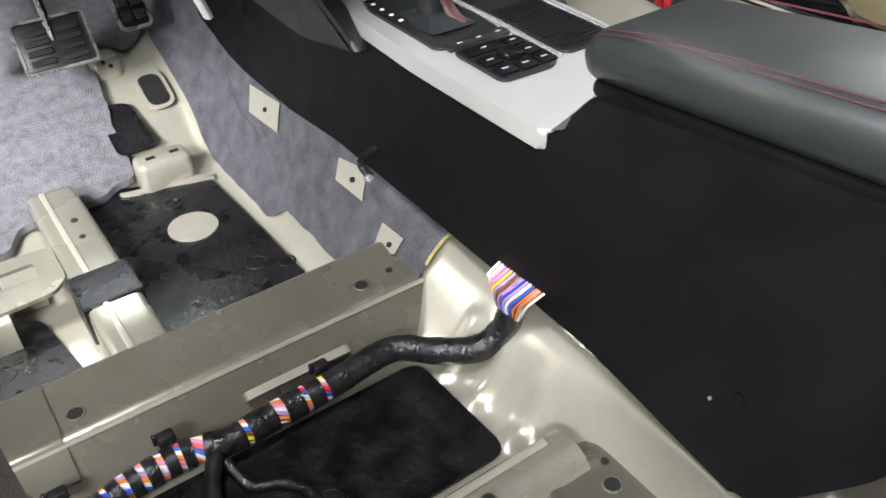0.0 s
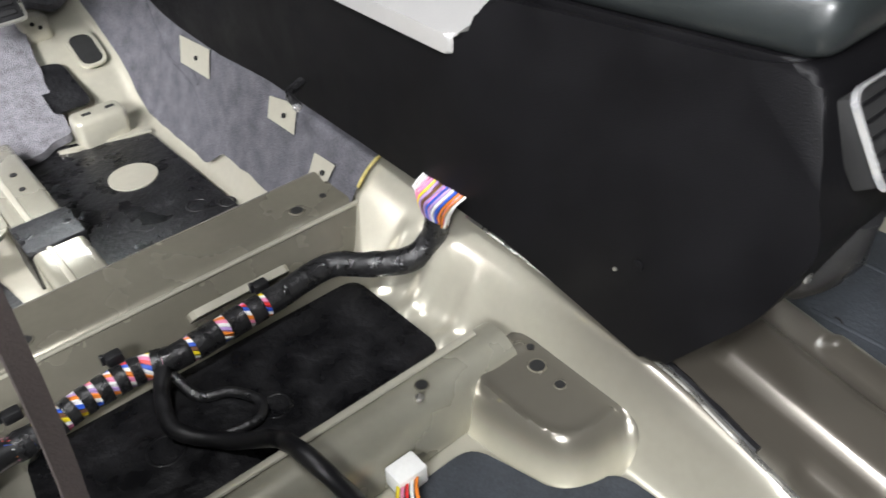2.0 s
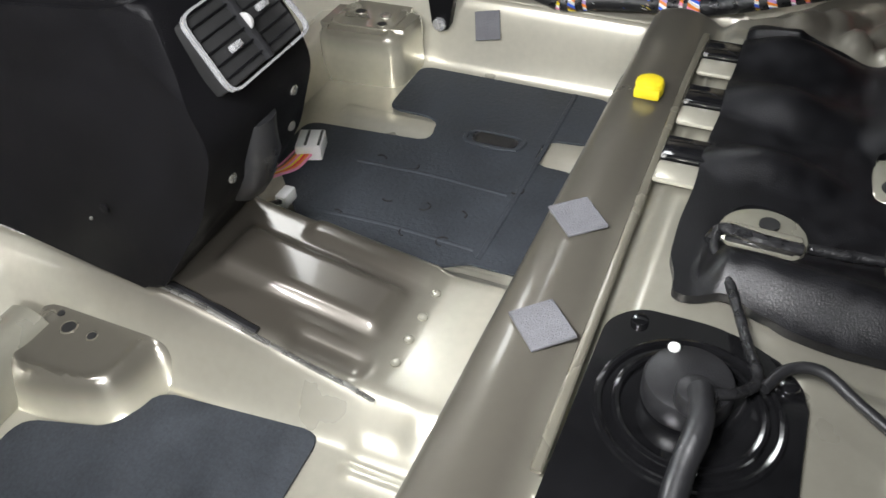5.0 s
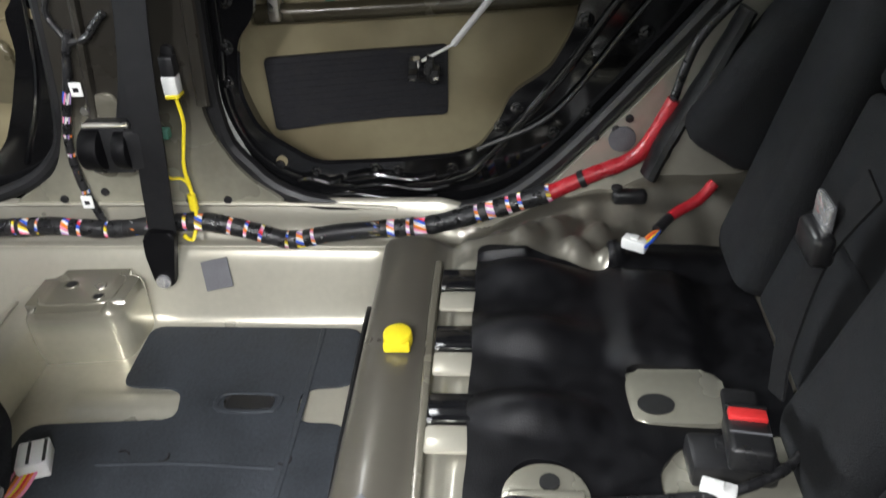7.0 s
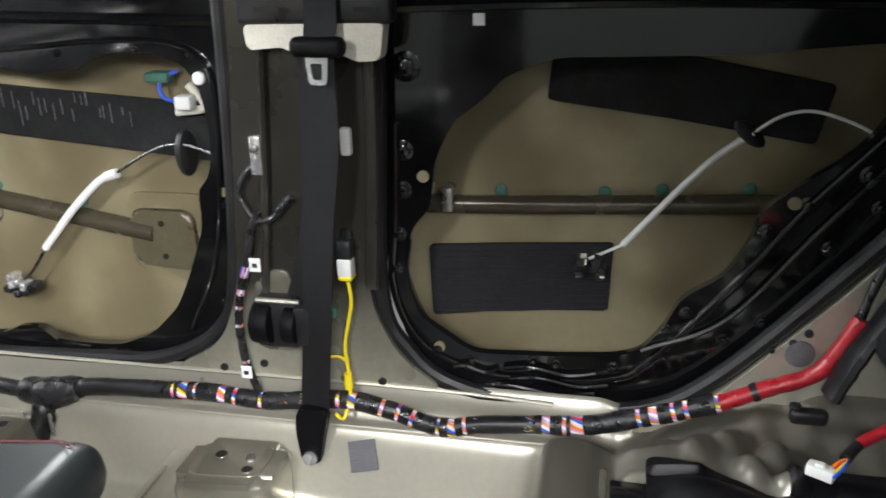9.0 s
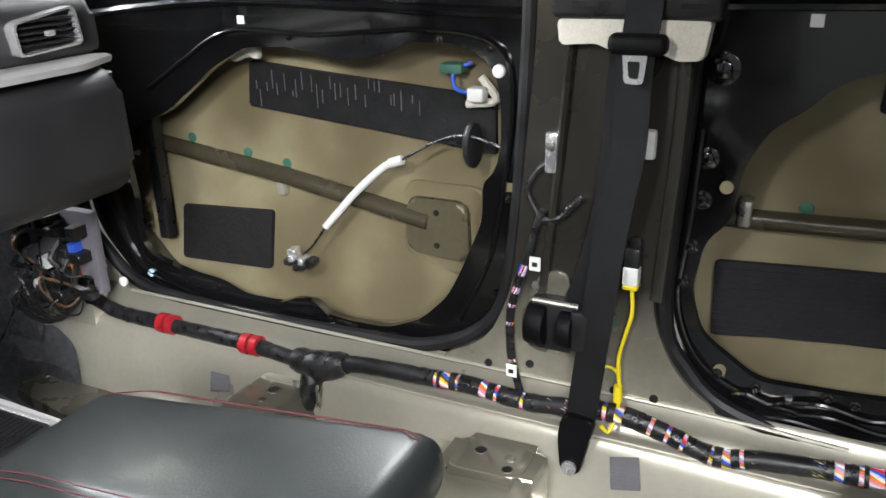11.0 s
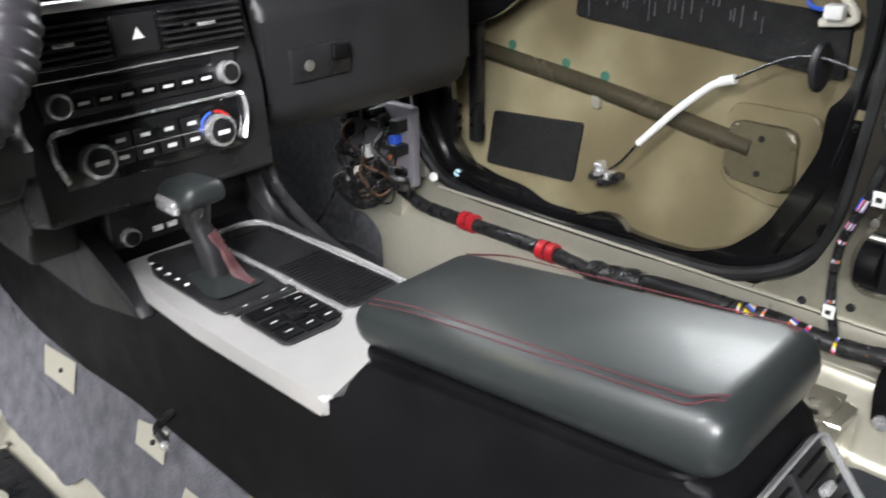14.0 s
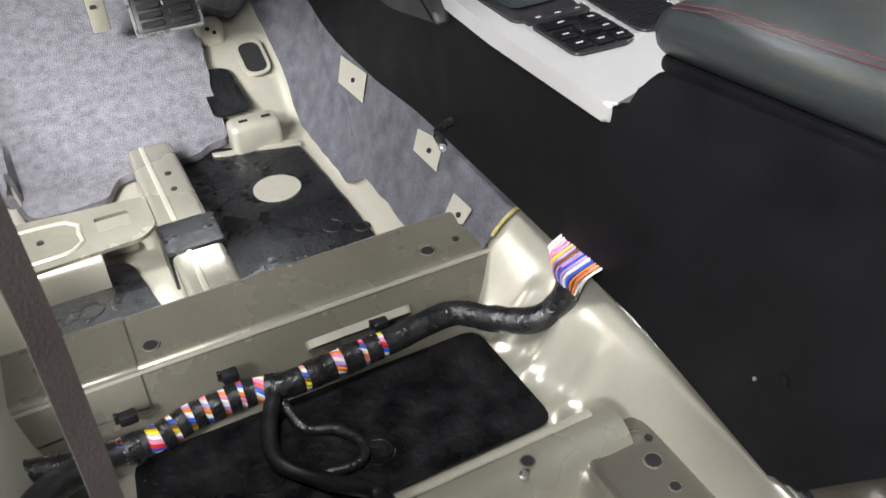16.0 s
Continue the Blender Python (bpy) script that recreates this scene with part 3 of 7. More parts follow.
def group_of(name, label, category, at, group=""):
    """A thing at its base, and a function that adds parts given in world places."""
    ob = thing(name, label, category, group, "", at)
    inv = Matrix.Translation(-Vector(at))

    def add(pname, bm, material, plabel="", parent=None, smooth=True, kind=""):
        bm.transform(inv)
        return part(pname, bm, material, parent or ob, plabel, smooth, kind)
    return ob, add


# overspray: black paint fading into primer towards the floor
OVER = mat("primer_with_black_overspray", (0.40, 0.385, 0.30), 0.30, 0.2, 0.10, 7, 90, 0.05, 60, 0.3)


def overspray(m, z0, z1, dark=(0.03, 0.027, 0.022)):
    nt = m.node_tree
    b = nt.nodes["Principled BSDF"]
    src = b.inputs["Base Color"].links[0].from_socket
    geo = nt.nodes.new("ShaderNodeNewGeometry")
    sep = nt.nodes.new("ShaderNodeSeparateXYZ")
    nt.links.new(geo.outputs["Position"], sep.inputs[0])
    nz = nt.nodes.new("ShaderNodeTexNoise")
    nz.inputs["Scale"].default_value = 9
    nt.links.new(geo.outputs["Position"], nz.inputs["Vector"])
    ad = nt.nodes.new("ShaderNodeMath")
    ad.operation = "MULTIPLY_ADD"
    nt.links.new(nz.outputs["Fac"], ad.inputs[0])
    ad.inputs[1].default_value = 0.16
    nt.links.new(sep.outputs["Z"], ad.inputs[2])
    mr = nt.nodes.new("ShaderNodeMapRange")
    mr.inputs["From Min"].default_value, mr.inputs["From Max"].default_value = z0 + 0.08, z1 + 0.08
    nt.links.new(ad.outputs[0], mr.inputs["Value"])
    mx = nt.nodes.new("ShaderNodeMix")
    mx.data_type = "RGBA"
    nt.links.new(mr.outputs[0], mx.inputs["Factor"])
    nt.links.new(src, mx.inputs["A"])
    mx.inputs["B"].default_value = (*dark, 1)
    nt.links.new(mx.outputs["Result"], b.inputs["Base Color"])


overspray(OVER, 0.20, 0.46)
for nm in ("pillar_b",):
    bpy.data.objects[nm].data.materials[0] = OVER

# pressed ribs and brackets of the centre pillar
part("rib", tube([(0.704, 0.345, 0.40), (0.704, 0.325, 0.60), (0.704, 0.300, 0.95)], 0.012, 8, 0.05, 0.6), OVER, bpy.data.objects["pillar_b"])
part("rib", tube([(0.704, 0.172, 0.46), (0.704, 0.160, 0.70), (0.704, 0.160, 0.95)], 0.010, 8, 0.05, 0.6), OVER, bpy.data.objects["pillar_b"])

# ---- console details ----
SYMBOL = mat("grey_printed_symbol", (0.33, 0.34, 0.36), 0.6, 0.0, 0.03)
gear = cpart("gear_surround", slab(rounded([(-0.068, 0.782), (0.022, 0.775), (0.028, 0.84), (0.022, 0.975), (-0.05, 0.985), (-0.068, 0.93)], 0.012), "z", 0.4625, 0.4665, 0.0015), SATIN, "satin black gear surround")
for i in range(5):
    cpart("gear_letter", box(-0.059, -0.054, 0.956 - i * 0.021, 0.961 - i * 0.021, 0.4668, 0.4674), LABEL, "white gear mark", gear)
lever = Matrix.Translation((-0.022, 0.862, 0.462)) @ Matrix.Rotation(radians(-6), 4, "X")
b = box(-0.034, 0.034, -0.055, 0.055, 0.0, 0.014, 0.012, 4)
for v in b.verts:
    k = 1 - 0.55 * sm(0.0, 0.014, v.co.z)
    v.co.x, v.co.y = v.co.x * k, v.co.y * k
b.transform(lever)
cpart("boot", b, LEATHER, "soft black gear boot")
b = tube([(-0.022, 0.858, 0.470), (-0.026, 0.862, 0.500), (-0.030, 0.872, 0.530), (-0.033, 0.880, 0.560)], lambda t: 0.017 - 0.004 * t, 12, 0.006)
shaft = cpart("gear_shaft", b, SATIN)
cpart("shaft_wrap", tube([(-0.004, 0.815, 0.468), (-0.009, 0.838, 0.478), (-0.016, 0.850, 0.505), (-0.024, 0.860, 0.528)], 0.008, 8, 0.006, 0.6, 0.3), mat("faded_red_wrap", (0.060, 0.020, 0.022), 0.6, 0.0, 0.25, 60), "faded red wrap on the lever", shaft)
knob = box(-0.060, -0.004, 0.840, 0.914, 0.556, 0.586, 0.014, 5)
for v in knob.verts:
    v.co.z += 0.10 * (0.88 - v.co.y) + 0.008 * math.cos((v.co.x + 0.03) * 40)
knob = cpart("gear_knob", knob, LEATHER, "leather gear knob", shaft)
cpart("knob_neck", tube([(-0.031, 0.875, 0.530), (-0.032, 0.878, 0.562)], lambda t: 0.014 + 0.007 * t, 14, 0.006), SATIN, "satin knob collar", shaft)
cpart("knob_cap", box(-0.0645, -0.056, 0.862, 0.905, 0.558, 0.576, 0.004, 2), CHROME, "chrome knob button", shaft)
panel = cpart("switch_panel", slab(rounded([(-0.058, 0.678), (0.012, 0.675), (0.026, 0.69), (0.026, 0.762), (-0.058, 0.768)], 0.008), "z", 0.4625, 0.4665, 0.0015), SATIN, "satin black switch panel")
for i, (x0, x1, y0, y1) in enumerate([(-0.054, -0.030, 0.684, 0.706), (-0.027, -0.004, 0.682, 0.704), (-0.001, 0.021, 0.682, 0.704), (-0.054, -0.030, 0.710, 0.732), (-0.001, 0.021, 0.708, 0.730), (-0.054, -0.004, 0.740, 0.760), (-0.001, 0.021, 0.736, 0.758)]):
    k = cpart("switch", box(x0, x1, y0, y1, 0.4660, 0.4695, 0.0012, 2), PLASTIC, "", panel)
    xm, ym = (x0 + x1) / 2, (y0 + y1) / 2
    cpart("symbol", box(xm - 0.0042, xm + 0.0042, ym - 0.0013, ym + 0.0013, 0.4694, 0.4699), SYMBOL, "white printed symbol", panel)
cpart("parking_switch", box(-0.027, -0.004, 0.708, 0.732, 0.466, 0.474, 0.002, 2), SCREENBLK, "glossy parking brake switch", panel)
row = cpart("switch_strip", box(-0.058, 0.026, 0.7705, 0.787, 0.4625, 0.4680, 0.001, 2), SATIN)
for i in range(3):
    cpart("symbol", box(-0.044 + i * 0.027, -0.037 + i * 0.027, 0.7768, 0.7792, 0.468, 0.4684), SYMBOL, "white printed symbol", row)
tray = cpart("storage_lid", slab(rounded([(0.040, 0.69), (0.118, 0.69), (0.116, 0.95), (0.10, 0.972), (0.05, 0.975), (0.040, 0.95)], 0.012), "z", 0.4625, 0.466, 0.001), SATIN, "black sliding storage lid")
for i in range(18):
    cpart("slat", box(0.043, 0.113, 0.700 + i * 0.0075, 0.7050 + i * 0.0075, 0.4655, 0.4672, 0.0006, 1), PLASTIC, "", tray)
cpart("lid_grip", slab(rounded([(0.055, 0.948), (0.10, 0.946), (0.095, 0.962), (0.06, 0.964)], 0.006), "z", 0.466, 0.468, 0.0006), SATIN, "", tray)
cpart("chrome_rail", tube([(0.030, 0.690, 0.464), (0.034, 0.80, 0.465), (0.034, 0.95, 0.465), (0.045, 0.982, 0.465), (0.10, 0.984, 0.465), (0.122, 0.955, 0.464), (0.124, 0.80, 0.463), (0.124, 0.690, 0.463)], 0.0042, 6, 0.01, 0.6), CHROME, "bright chrome rail")
cpart("side_wing", slab(rounded([(0.70, 0.440), (0.98, 0.47), (1.02, 0.55), (1.04, 0.70), (1.09, 0.70), (1.09, 0.44)], 0.03, 4), "x", 0.124, 0.146, 0.008, seg=3), DASH, "curved wing beside the storage lid")
cpart("side_wing", slab(rounded([(0.985, 0.452), (1.07, 0.498), (1.16, 0.505), (1.30, 0.505), (1.30, 0.44)], 0.02, 4), "x", -0.096, -0.074, 0.006, seg=3), DASH, "wing joining the dashboard")
cpart("cheek", slab(rounded([(0.90, 0.425), (0.925, 0.447), (1.008, 0.484), (1.069, 0.502), (1.18, 0.508), (1.36, 0.50), (1.36, 0.41), (1.26, 0.405), (1.05, 0.40)], 0.012, 3), "x", -0.106, -0.082, 0.009, seg=4), DASH, "sloping cheek joining the dashboard")
cpart("wing_trim", tube([(0.147, 0.997, 0.70), (0.149, 1.000, 0.640), (0.150, 1.001, 0.608), (0.150, 0.992, 0.554), (0.150, 0.962, 0.500), (0.150, 0.881, 0.460), (0.148, 0.777, 0.438)], 0.0085, 10, 0.012, 0.8), SATIN, "satin edge trim of the curved wing")
cpart("socket_panel", box(-0.076, 0.124, 1.015, 1.06, 0.462, 0.545, 0.004, 2), SATIN, "recess with power socket")
cpart("power_socket", disc((-0.052, 1.012, 0.485), "y", 0.013, 0.010, 20, 0.002), CHROME, "chrome ringed power socket")
cpart("socket_bore", disc((-0.052, 1.0065, 0.485), "y", 0.0095, 0.003, 16), DARK)
for i in range(2):
    cpart("usb_port", box(-0.020 + i * 0.02, -0.007 + i * 0.02, 1.0105, 1.016, 0.483, 0.489), LABEL, "pale marked port")
# rear vent
vm = Matrix.Translation((0.020, 0.179, 0.495)) @ Matrix.Rotation(radians(54), 4, "X") @ Matrix.Diagonal((0.92, 0.88, 1, 1))
cpart("vent_recess", box(-0.066, 0.066, -0.040, 0.040, -0.020, 0.004, 0.004, 2, None, vm), DARK, "dark vent opening")
vo, vi = rounded([(-0.074, -0.045), (0.074, -0.045), (0.068, 0.045), (-0.068, 0.045)], 0.016, 5), rounded([(-0.0712, -0.0424), (0.0712, -0.0424), (0.0652, 0.0424), (-0.0652, 0.0424)], 0.0140, 5)
b = ring(vo, vi, (0, 0), "z", 0.005, 0.0105, 80)
b.transform(vm)
vent = cpart("vent_frame", b, CHROME, "bright silver vent frame")
for i in range(5):
    z = -0.029 + i * 0.0145
    for sgn in (-1, 1):
        cpart("vane", box(0.004 * sgn if sgn > 0 else -0.062, 0.062 if sgn > 0 else -0.004, z - 0.0012, z + 0.0012, -0.004, 0.0075, 0.0006, 1, None, vm), PLASTIC, "", vent)
cpart("vent_bar", box(-0.004, 0.004, -0.040, 0.040, -0.004, 0.011, 0.0015, 2, None, vm), SATIN, "", vent)
for sgn in (-1, 1):
    cpart("vent_tab", box(sgn * 0.032 - 0.008, sgn * 0.032 + 0.008, -0.005 + 0.008 * sgn, 0.003 + 0.008 * sgn, 0.006, 0.014, 0.002, 2, None, vm), CHROME, "silver vane tab", vent)
cpart("vent_wheel", disc((0.0, 0.004, 0.008), "x", 0.010, 0.004, 18, 0.001, None, vm), SILVER, "silver vent wheel", vent)
cpart("panel_clip", disc((-0.0868, 0.319, 0.321), "x", 0.0060, 0.003, 16, 0.001), PLASTIC, "round push clip")
cpart("panel_clip", disc((-0.0868, 0.345, 0.300), "x", 0.002, 0.002, 8), STEEL)
cpart("rear_duct", tube([(0.02, 0.195, 0.40), (0.02, 0.20, 0.35), (0.03, 0.235, 0.30)], 0.028, 12, 0.01, 1.0, 0.1), SATIN, "black duct under the vents")
for i, (x, z) in enumerate(((0.075, 0.40), (0.045, 0.36), (-0.03, 0.355), (0.085, 0.345))):
    cpart("bolt", disc((x, 0.170 + 0.35 * (0.42 - z), z), "y", 0.006, 0.008, 8, 0.001), STEEL, "bright bolt head")

# ---- dashboard ----
dash, dp = group_of("dashboard", "black dashboard with silver strip and climate controls", "dashboard", (0.0, 1.1, 0.52))
gl = rounded([(1.02, 0.770), (0.990, 0.745), (0.985, 0.60), (1.03, 0.562), (1.25, 0.50), (1.45, 0.50), (1.45, 0.770)], 0.02, 4)
glove = dp("glove_box", slab(gl, "x", 0.160, 0.565, 0.014, seg=3), DASH, "black grained glove box lid")
dp("lock_plate", box(0.200, 0.305, 0.981, 0.992, 0.640, 0.688, 0.004, 2), SATIN, "", glove)
dp("lock", disc((0.228, 0.979, 0.662), "y", 0.008, 0.004, 16, 0.001), STEEL, "round lock", glove)
dp("pull_handle", box(0.268, 0.300, 0.974, 0.984, 0.662, 0.686, 0.004, 3), PLASTIC, "", glove)
up = rounded([(1.060, 0.792), (1.062, 0.86), (1.15, 0.93), (1.5, 0.95), (1.5, 0.78), (1.07, 0.778)], 0.02, 4)
dp("upper_panel", slab(up, "x", 0.125, 0.600, 0.014, seg=3), DASH, "soft black upper panel")
dp("upper_panel", slab(up, "x", -0.72, -0.180, 0.014, seg=3), DASH, "soft black upper panel")
dp("silver_strip", slab(rounded([(0.120, 1.00), (0.30, 0.985), (0.50, 0.988), (0.60, 1.03), (0.60, 1.07), (0.120, 1.07)], 0.02, 4), "z", 0.770, 0.779, 0.003), SILVER, "bright silver strip")
sv = dp("side_vent", ring(rounded([(0.440, 0.793), (0.556, 0.800), (0.548, 0.858), (0.436, 0.842)], 0.01), rounded([(0.4435, 0.7960), (0.5525, 0.8030), (0.5445, 0.8545), (0.4400, 0.8395)], 0.008), (0.496, 0.823), "y", 1.042, 1.062, 60), CHROME, "silver framed side vent")
for i in range(5):
    dp("vane", box(0.448, 0.545, 1.047, 1.060, 0.806 + i * 0.0085, 0.809 + i * 0.0085, 0.0006, 1), SATIN, "", sv)
dp("vane_tab", box(0.490, 0.505, 1.040, 1.048, 0.818, 0.826, 0.002, 2), SILVER, "", sv)
stk = rounded([(0.958, 0.545), (0.972, 0.66), (1.000, 0.78), (1.20, 0.78), (1.20, 0.47), (1.05, 0.47), (1.03, 0.53)], 0.01, 3)
dp("stack_panel", slab(stk, "x", -0.165, 0.142, 0.008), SATIN, "satin black centre stack")
# faces tilt with the stack
fm = Matrix.Translation((-0.018, 0.9665, 0.615)) @ Matrix.Rotation(radians(-7.5), 4, "X")


def face(pname, x0, x1, z0, z1, d0, d1, material, label="", parent=None, bevel=0.0015):
    return dp(pname, box(x0, x1, -d1, -d0, z0, z1, bevel, 2, None, fm), material, label, parent)


clim = face("climate_panel", -0.120, 0.120, -0.032, 0.034, -0.004, 0.004, SCREENBLK, "glossy black climate control panel", None, 0.004)
for sx in (-1, 1):
    b = tube([(sx * 0.098, 0, 0.036), (sx * 0.122, 0, 0.034), (sx * 0.126, 0, 0.010), (sx * 0.116, 0, -0.022)], 0.0045, 6, 0.006, 0.7)
    b.transform(fm @ Matrix.Translation((0, -0.006, 0)))
    dp("bracket_trim", b, CHROME, "silver corner trim", clim)
b = tube([(-0.10, -0.006, 0.037), (0.10, -0.006, 0.037)], 0.0022, 6, 0.05)
b.transform(fm)
dp("bright_line", b, CHROME, "thin chrome line", clim)
for sx in (-0.080, 0.080):
    k = dp("knob", disc((sx, -0.010, -0.004), "y", 0.0205, 0.016, 28, 0.002, None, fm), CHROME, "chrome ringed temperature knob", clim)
    dp("knob_face", disc((sx, -0.0185, -0.004), "y", 0.0160, 0.003, 24, 0.001, None, fm), SATIN, "", clim)
    dp("knob_mark", box(sx - 0.008, sx + 0.008, -0.0210, -0.0200, -0.008, -0.003, 0, 2, None, fm), LABEL, "white knob mark", clim)
for a0, a1, material in ((100, 190, BLUE), (30, 95, REDBTN)):
    arc = [fm @ Vector((0.080 + 0.0235 * math.cos(radians(a)), -0.0045, -0.004 + 0.0235 * math.sin(radians(a)))) for a in range(a0, a1 + 1, 10)]
    dp("scale", tube(arc, 0.0018, 5, 0.01, raw=True), material, "coloured temperature scale", clim)
for r in range(2):
    for i in range(4):
        x = -0.047 + i * 0.031
        kk = face("key", x - 0.013, x + 0.013, 0.004 - r * 0.020, 0.020 - r * 0.020, 0.002, 0.006, SATIN, "", clim)
        face("symbol", x - 0.006, x + 0.006, 0.010 - r * 0.020, 0.0145 - r * 0.020, 0.006, 0.0066, LABEL, "white printed symbol", clim, 0)
face("key_line", -0.060, 0.060, 0.0005, 0.0018, 0.004, 0.007, CHROME, "", clim, 0)
radio = face("radio_panel", -0.126, 0.126, 0.047, 0.090, -0.004, 0.004, SATIN, "satin black radio panel", None, 0.004)
face("disc_slot", -0.090, 0.090, 0.075, 0.086, 0.003, 0.0055, SCREENBLK, "", radio)
face("bright_line", -0.130, 0.130, 0.0895, 0.0925, 0.0, 0.008, CHROME, "thin chrome line", radio, 0.001)
for sx in (-0.108, 0.108):
    dp("knob", disc((sx, -0.009, 0.064), "y", 0.0145, 0.014, 24, 0.002, None, fm), CHROME, "chrome ringed audio knob", radio)
    dp("knob_face", disc((sx, -0.0165, 0.064), "y", 0.0105, 0.003, 20, 0.001, None, fm), SATIN, "", radio)
for i in range(7):
    x = -0.078 + i * 0.026
    face("key", x - 0.011, x + 0.011, 0.055, 0.068, 0.002, 0.006, PLASTIC, "", radio)
    face("symbol", x - 0.0065, x + 0.0065, 0.0600, 0.0635, 0.006, 0.0066, LABEL, "white printed symbol", radio, 0)
cv = face("vent_panel", -0.150, 0.150, 0.100, 0.155, -0.006, 0.002, SCREENBLK, "central air vents with hazard switch", None, 0.004)
for sx in (-1, 1):
    for i in range(6):
        face("vane", 0.034 if sx > 0 else -0.140, 0.140 if sx > 0 else -0.034, 0.105 + i * 0.008, 0.108 + i * 0.008, 0.0, 0.012, SATIN, "", cv, 0.0006)
    face("vane_tab", sx * 0.088 - 0.012, sx * 0.088 + 0.012, 0.124, 0.129, 0.010, 0.016, CHROME, "", cv)
hz = face("hazard_switch", -0.026, 0.026, 0.104, 0.150, 0.0, 0.010, SATIN, "black hazard switch", cv, 0.003)
b = slab([(-0.007, 0.121), (0.007, 0.121), (0.0, 0.134)], "y", -0.0112, -0.0102)
b.transform(fm)
dp("triangle", b, LABEL, "pale warning triangle", hz)
face("display", -0.150, 0.115, 0.172, 0.26, -0.02, 0.0, SCREENBLK, "dark display screen", None, 0.004)
face("display_trim", -0.160, 0.150, 0.160, 0.170, -0.012, 0.008, SILVER, "satin silver trim", None, 0.003)

# steering wheel under a protective cover
COVER = mat("black_satin_cover", (0.022, 0.021, 0.024), 0.36, 0.0, 0.15, 14, 120, 0.2, 90)
swm = Matrix.Translation((-0.400, 0.800, 0.868)) @ Matrix.Rotation(radians(68), 4, "X")
wheel, wadd = group_of("steering_wheel", "steering wheel wrapped in a pleated black protective cover", "steering wheel", (-0.415, 0.80, 0.70))
own = bmesh.new()
R0, SEG, CS = 0.185, 420, 16
rows_ = []
for i in range(SEG):
    a = 2 * math.pi * i / SEG
    pleat = 0.0030 * abs(math.sin(a * 58 + 3.0 * math.sin(a * 5) + 1.9 * math.sin(a * 13))) * (0.55 + 0.45 * math.sin(a * 23 + 2 * math.sin(a * 7))) + 0.0010 * math.sin(a * 97 + 2 * math.sin(a * 9)) + 0.002 * noise.noise(Vector((math.cos(a) * 5, math.sin(a) * 5, 0)))
    rw = []
    for k in range(CS):
        t = 2 * math.pi * k / CS
        outer = 0.5 + 0.5 * math.cos(t)
        r = 0.024 + pleat * (0.25 + 0.75 * outer)
        rw.append(own.verts.new(((R0 + r * 1.15 * math.cos(t)) * math.cos(a), (R0 + r * 1.15 * math.cos(t)) * math.sin(a), r * math.sin(t))))
    rows_.append(rw)
for i in range(SEG):
    a, c = rows_[i], rows_[(i + 1) % SEG]
    for k in range(CS):
        own.faces.new((a[k], a[(k + 1) % CS], c[(k + 1) % CS], c[k]))
own.transform(swm)
rimc = wadd("rim_cover", own, COVER, "pleated black cover round the rim")
own = bmesh.new()
cen = own.verts.new((0, 0, 0.014))
loops = []
for rr in (0.04, 0.08, 0.12, 0.15, 0.172):
    loops.append([own.verts.new((rr * math.cos(2 * math.pi * i / 64), rr * math.sin(2 * math.pi * i / 64), 0.016 + 0.007 * noise.noise(Vector((rr * 9 * math.cos(2 * math.pi * i / 64), rr * 9 * math.sin(2 * math.pi * i / 64), 3))) - 0.02 * (rr / 0.172) ** 3)) for i in range(64)])
for i in range(64):
    own.faces.new((cen, loops[0][i], loops[0][(i + 1) % 64]))
    for a, c in zip(loops, loops[1:]):
        own.faces.new((a[i], c[i], c[(i + 1) % 64], a[(i + 1) % 64]))
own.transform(swm)
wadd("hub_cover", own, COVER, "loose black cover over the hub")
own = tube([swm @ Vector((0.166 * math.cos(a), 0.166 * math.sin(a), 0.019)) for a in np.linspace(0, 2 * math.pi, 60)], 0.0022, 6, 0.02, raw=True)
wadd("elastic_seam", own, DARK, "dark elastic seam")
own = disc((0, 0.0, 0.024), "z", 0.128, 0.004, 48, 0.0015)
own.transform(swm)
pale = wadd("round_panel", own, mat("pale_yellow_print", (0.80, 0.66, 0.14), 0.5, 0.0, 0.06), "round yellow printed panel with a white border")
own = ring(circle(0, 0.005, 0.143, 48), circle(0, 0.005, 0.126, 48), (0, 0.005), "z", 0.021, 0.026, 72)
own.transform(swm)
wadd("white_border", own, WHITE, "white printed border", pale)
colm, cadd = group_of("steering_column", "black steering column shroud with lower dash trim", "steering column", (-0.40, 1.05, 0.5))
cadd("shroud", slab(rounded([(0.83, 0.700), (0.86, 0.625), (1.10, 0.56), (1.42, 0.50), (1.42, 0.78), (1.06, 0.775)], 0.025, 4), "x", -0.66, -0.205, 0.02, seg=3), DASH, "black lower dash panel")

cadd("knee_panel", slab(rounded([(1.015, 0.64), (1.035, 0.560), (1.15, 0.506), (1.40, 0.40), (1.44, 0.42), (1.44, 0.64)], 0.02, 4), "x", -0.215, -0.100, 0.012, seg=3), DASH, "smooth black knee panel")

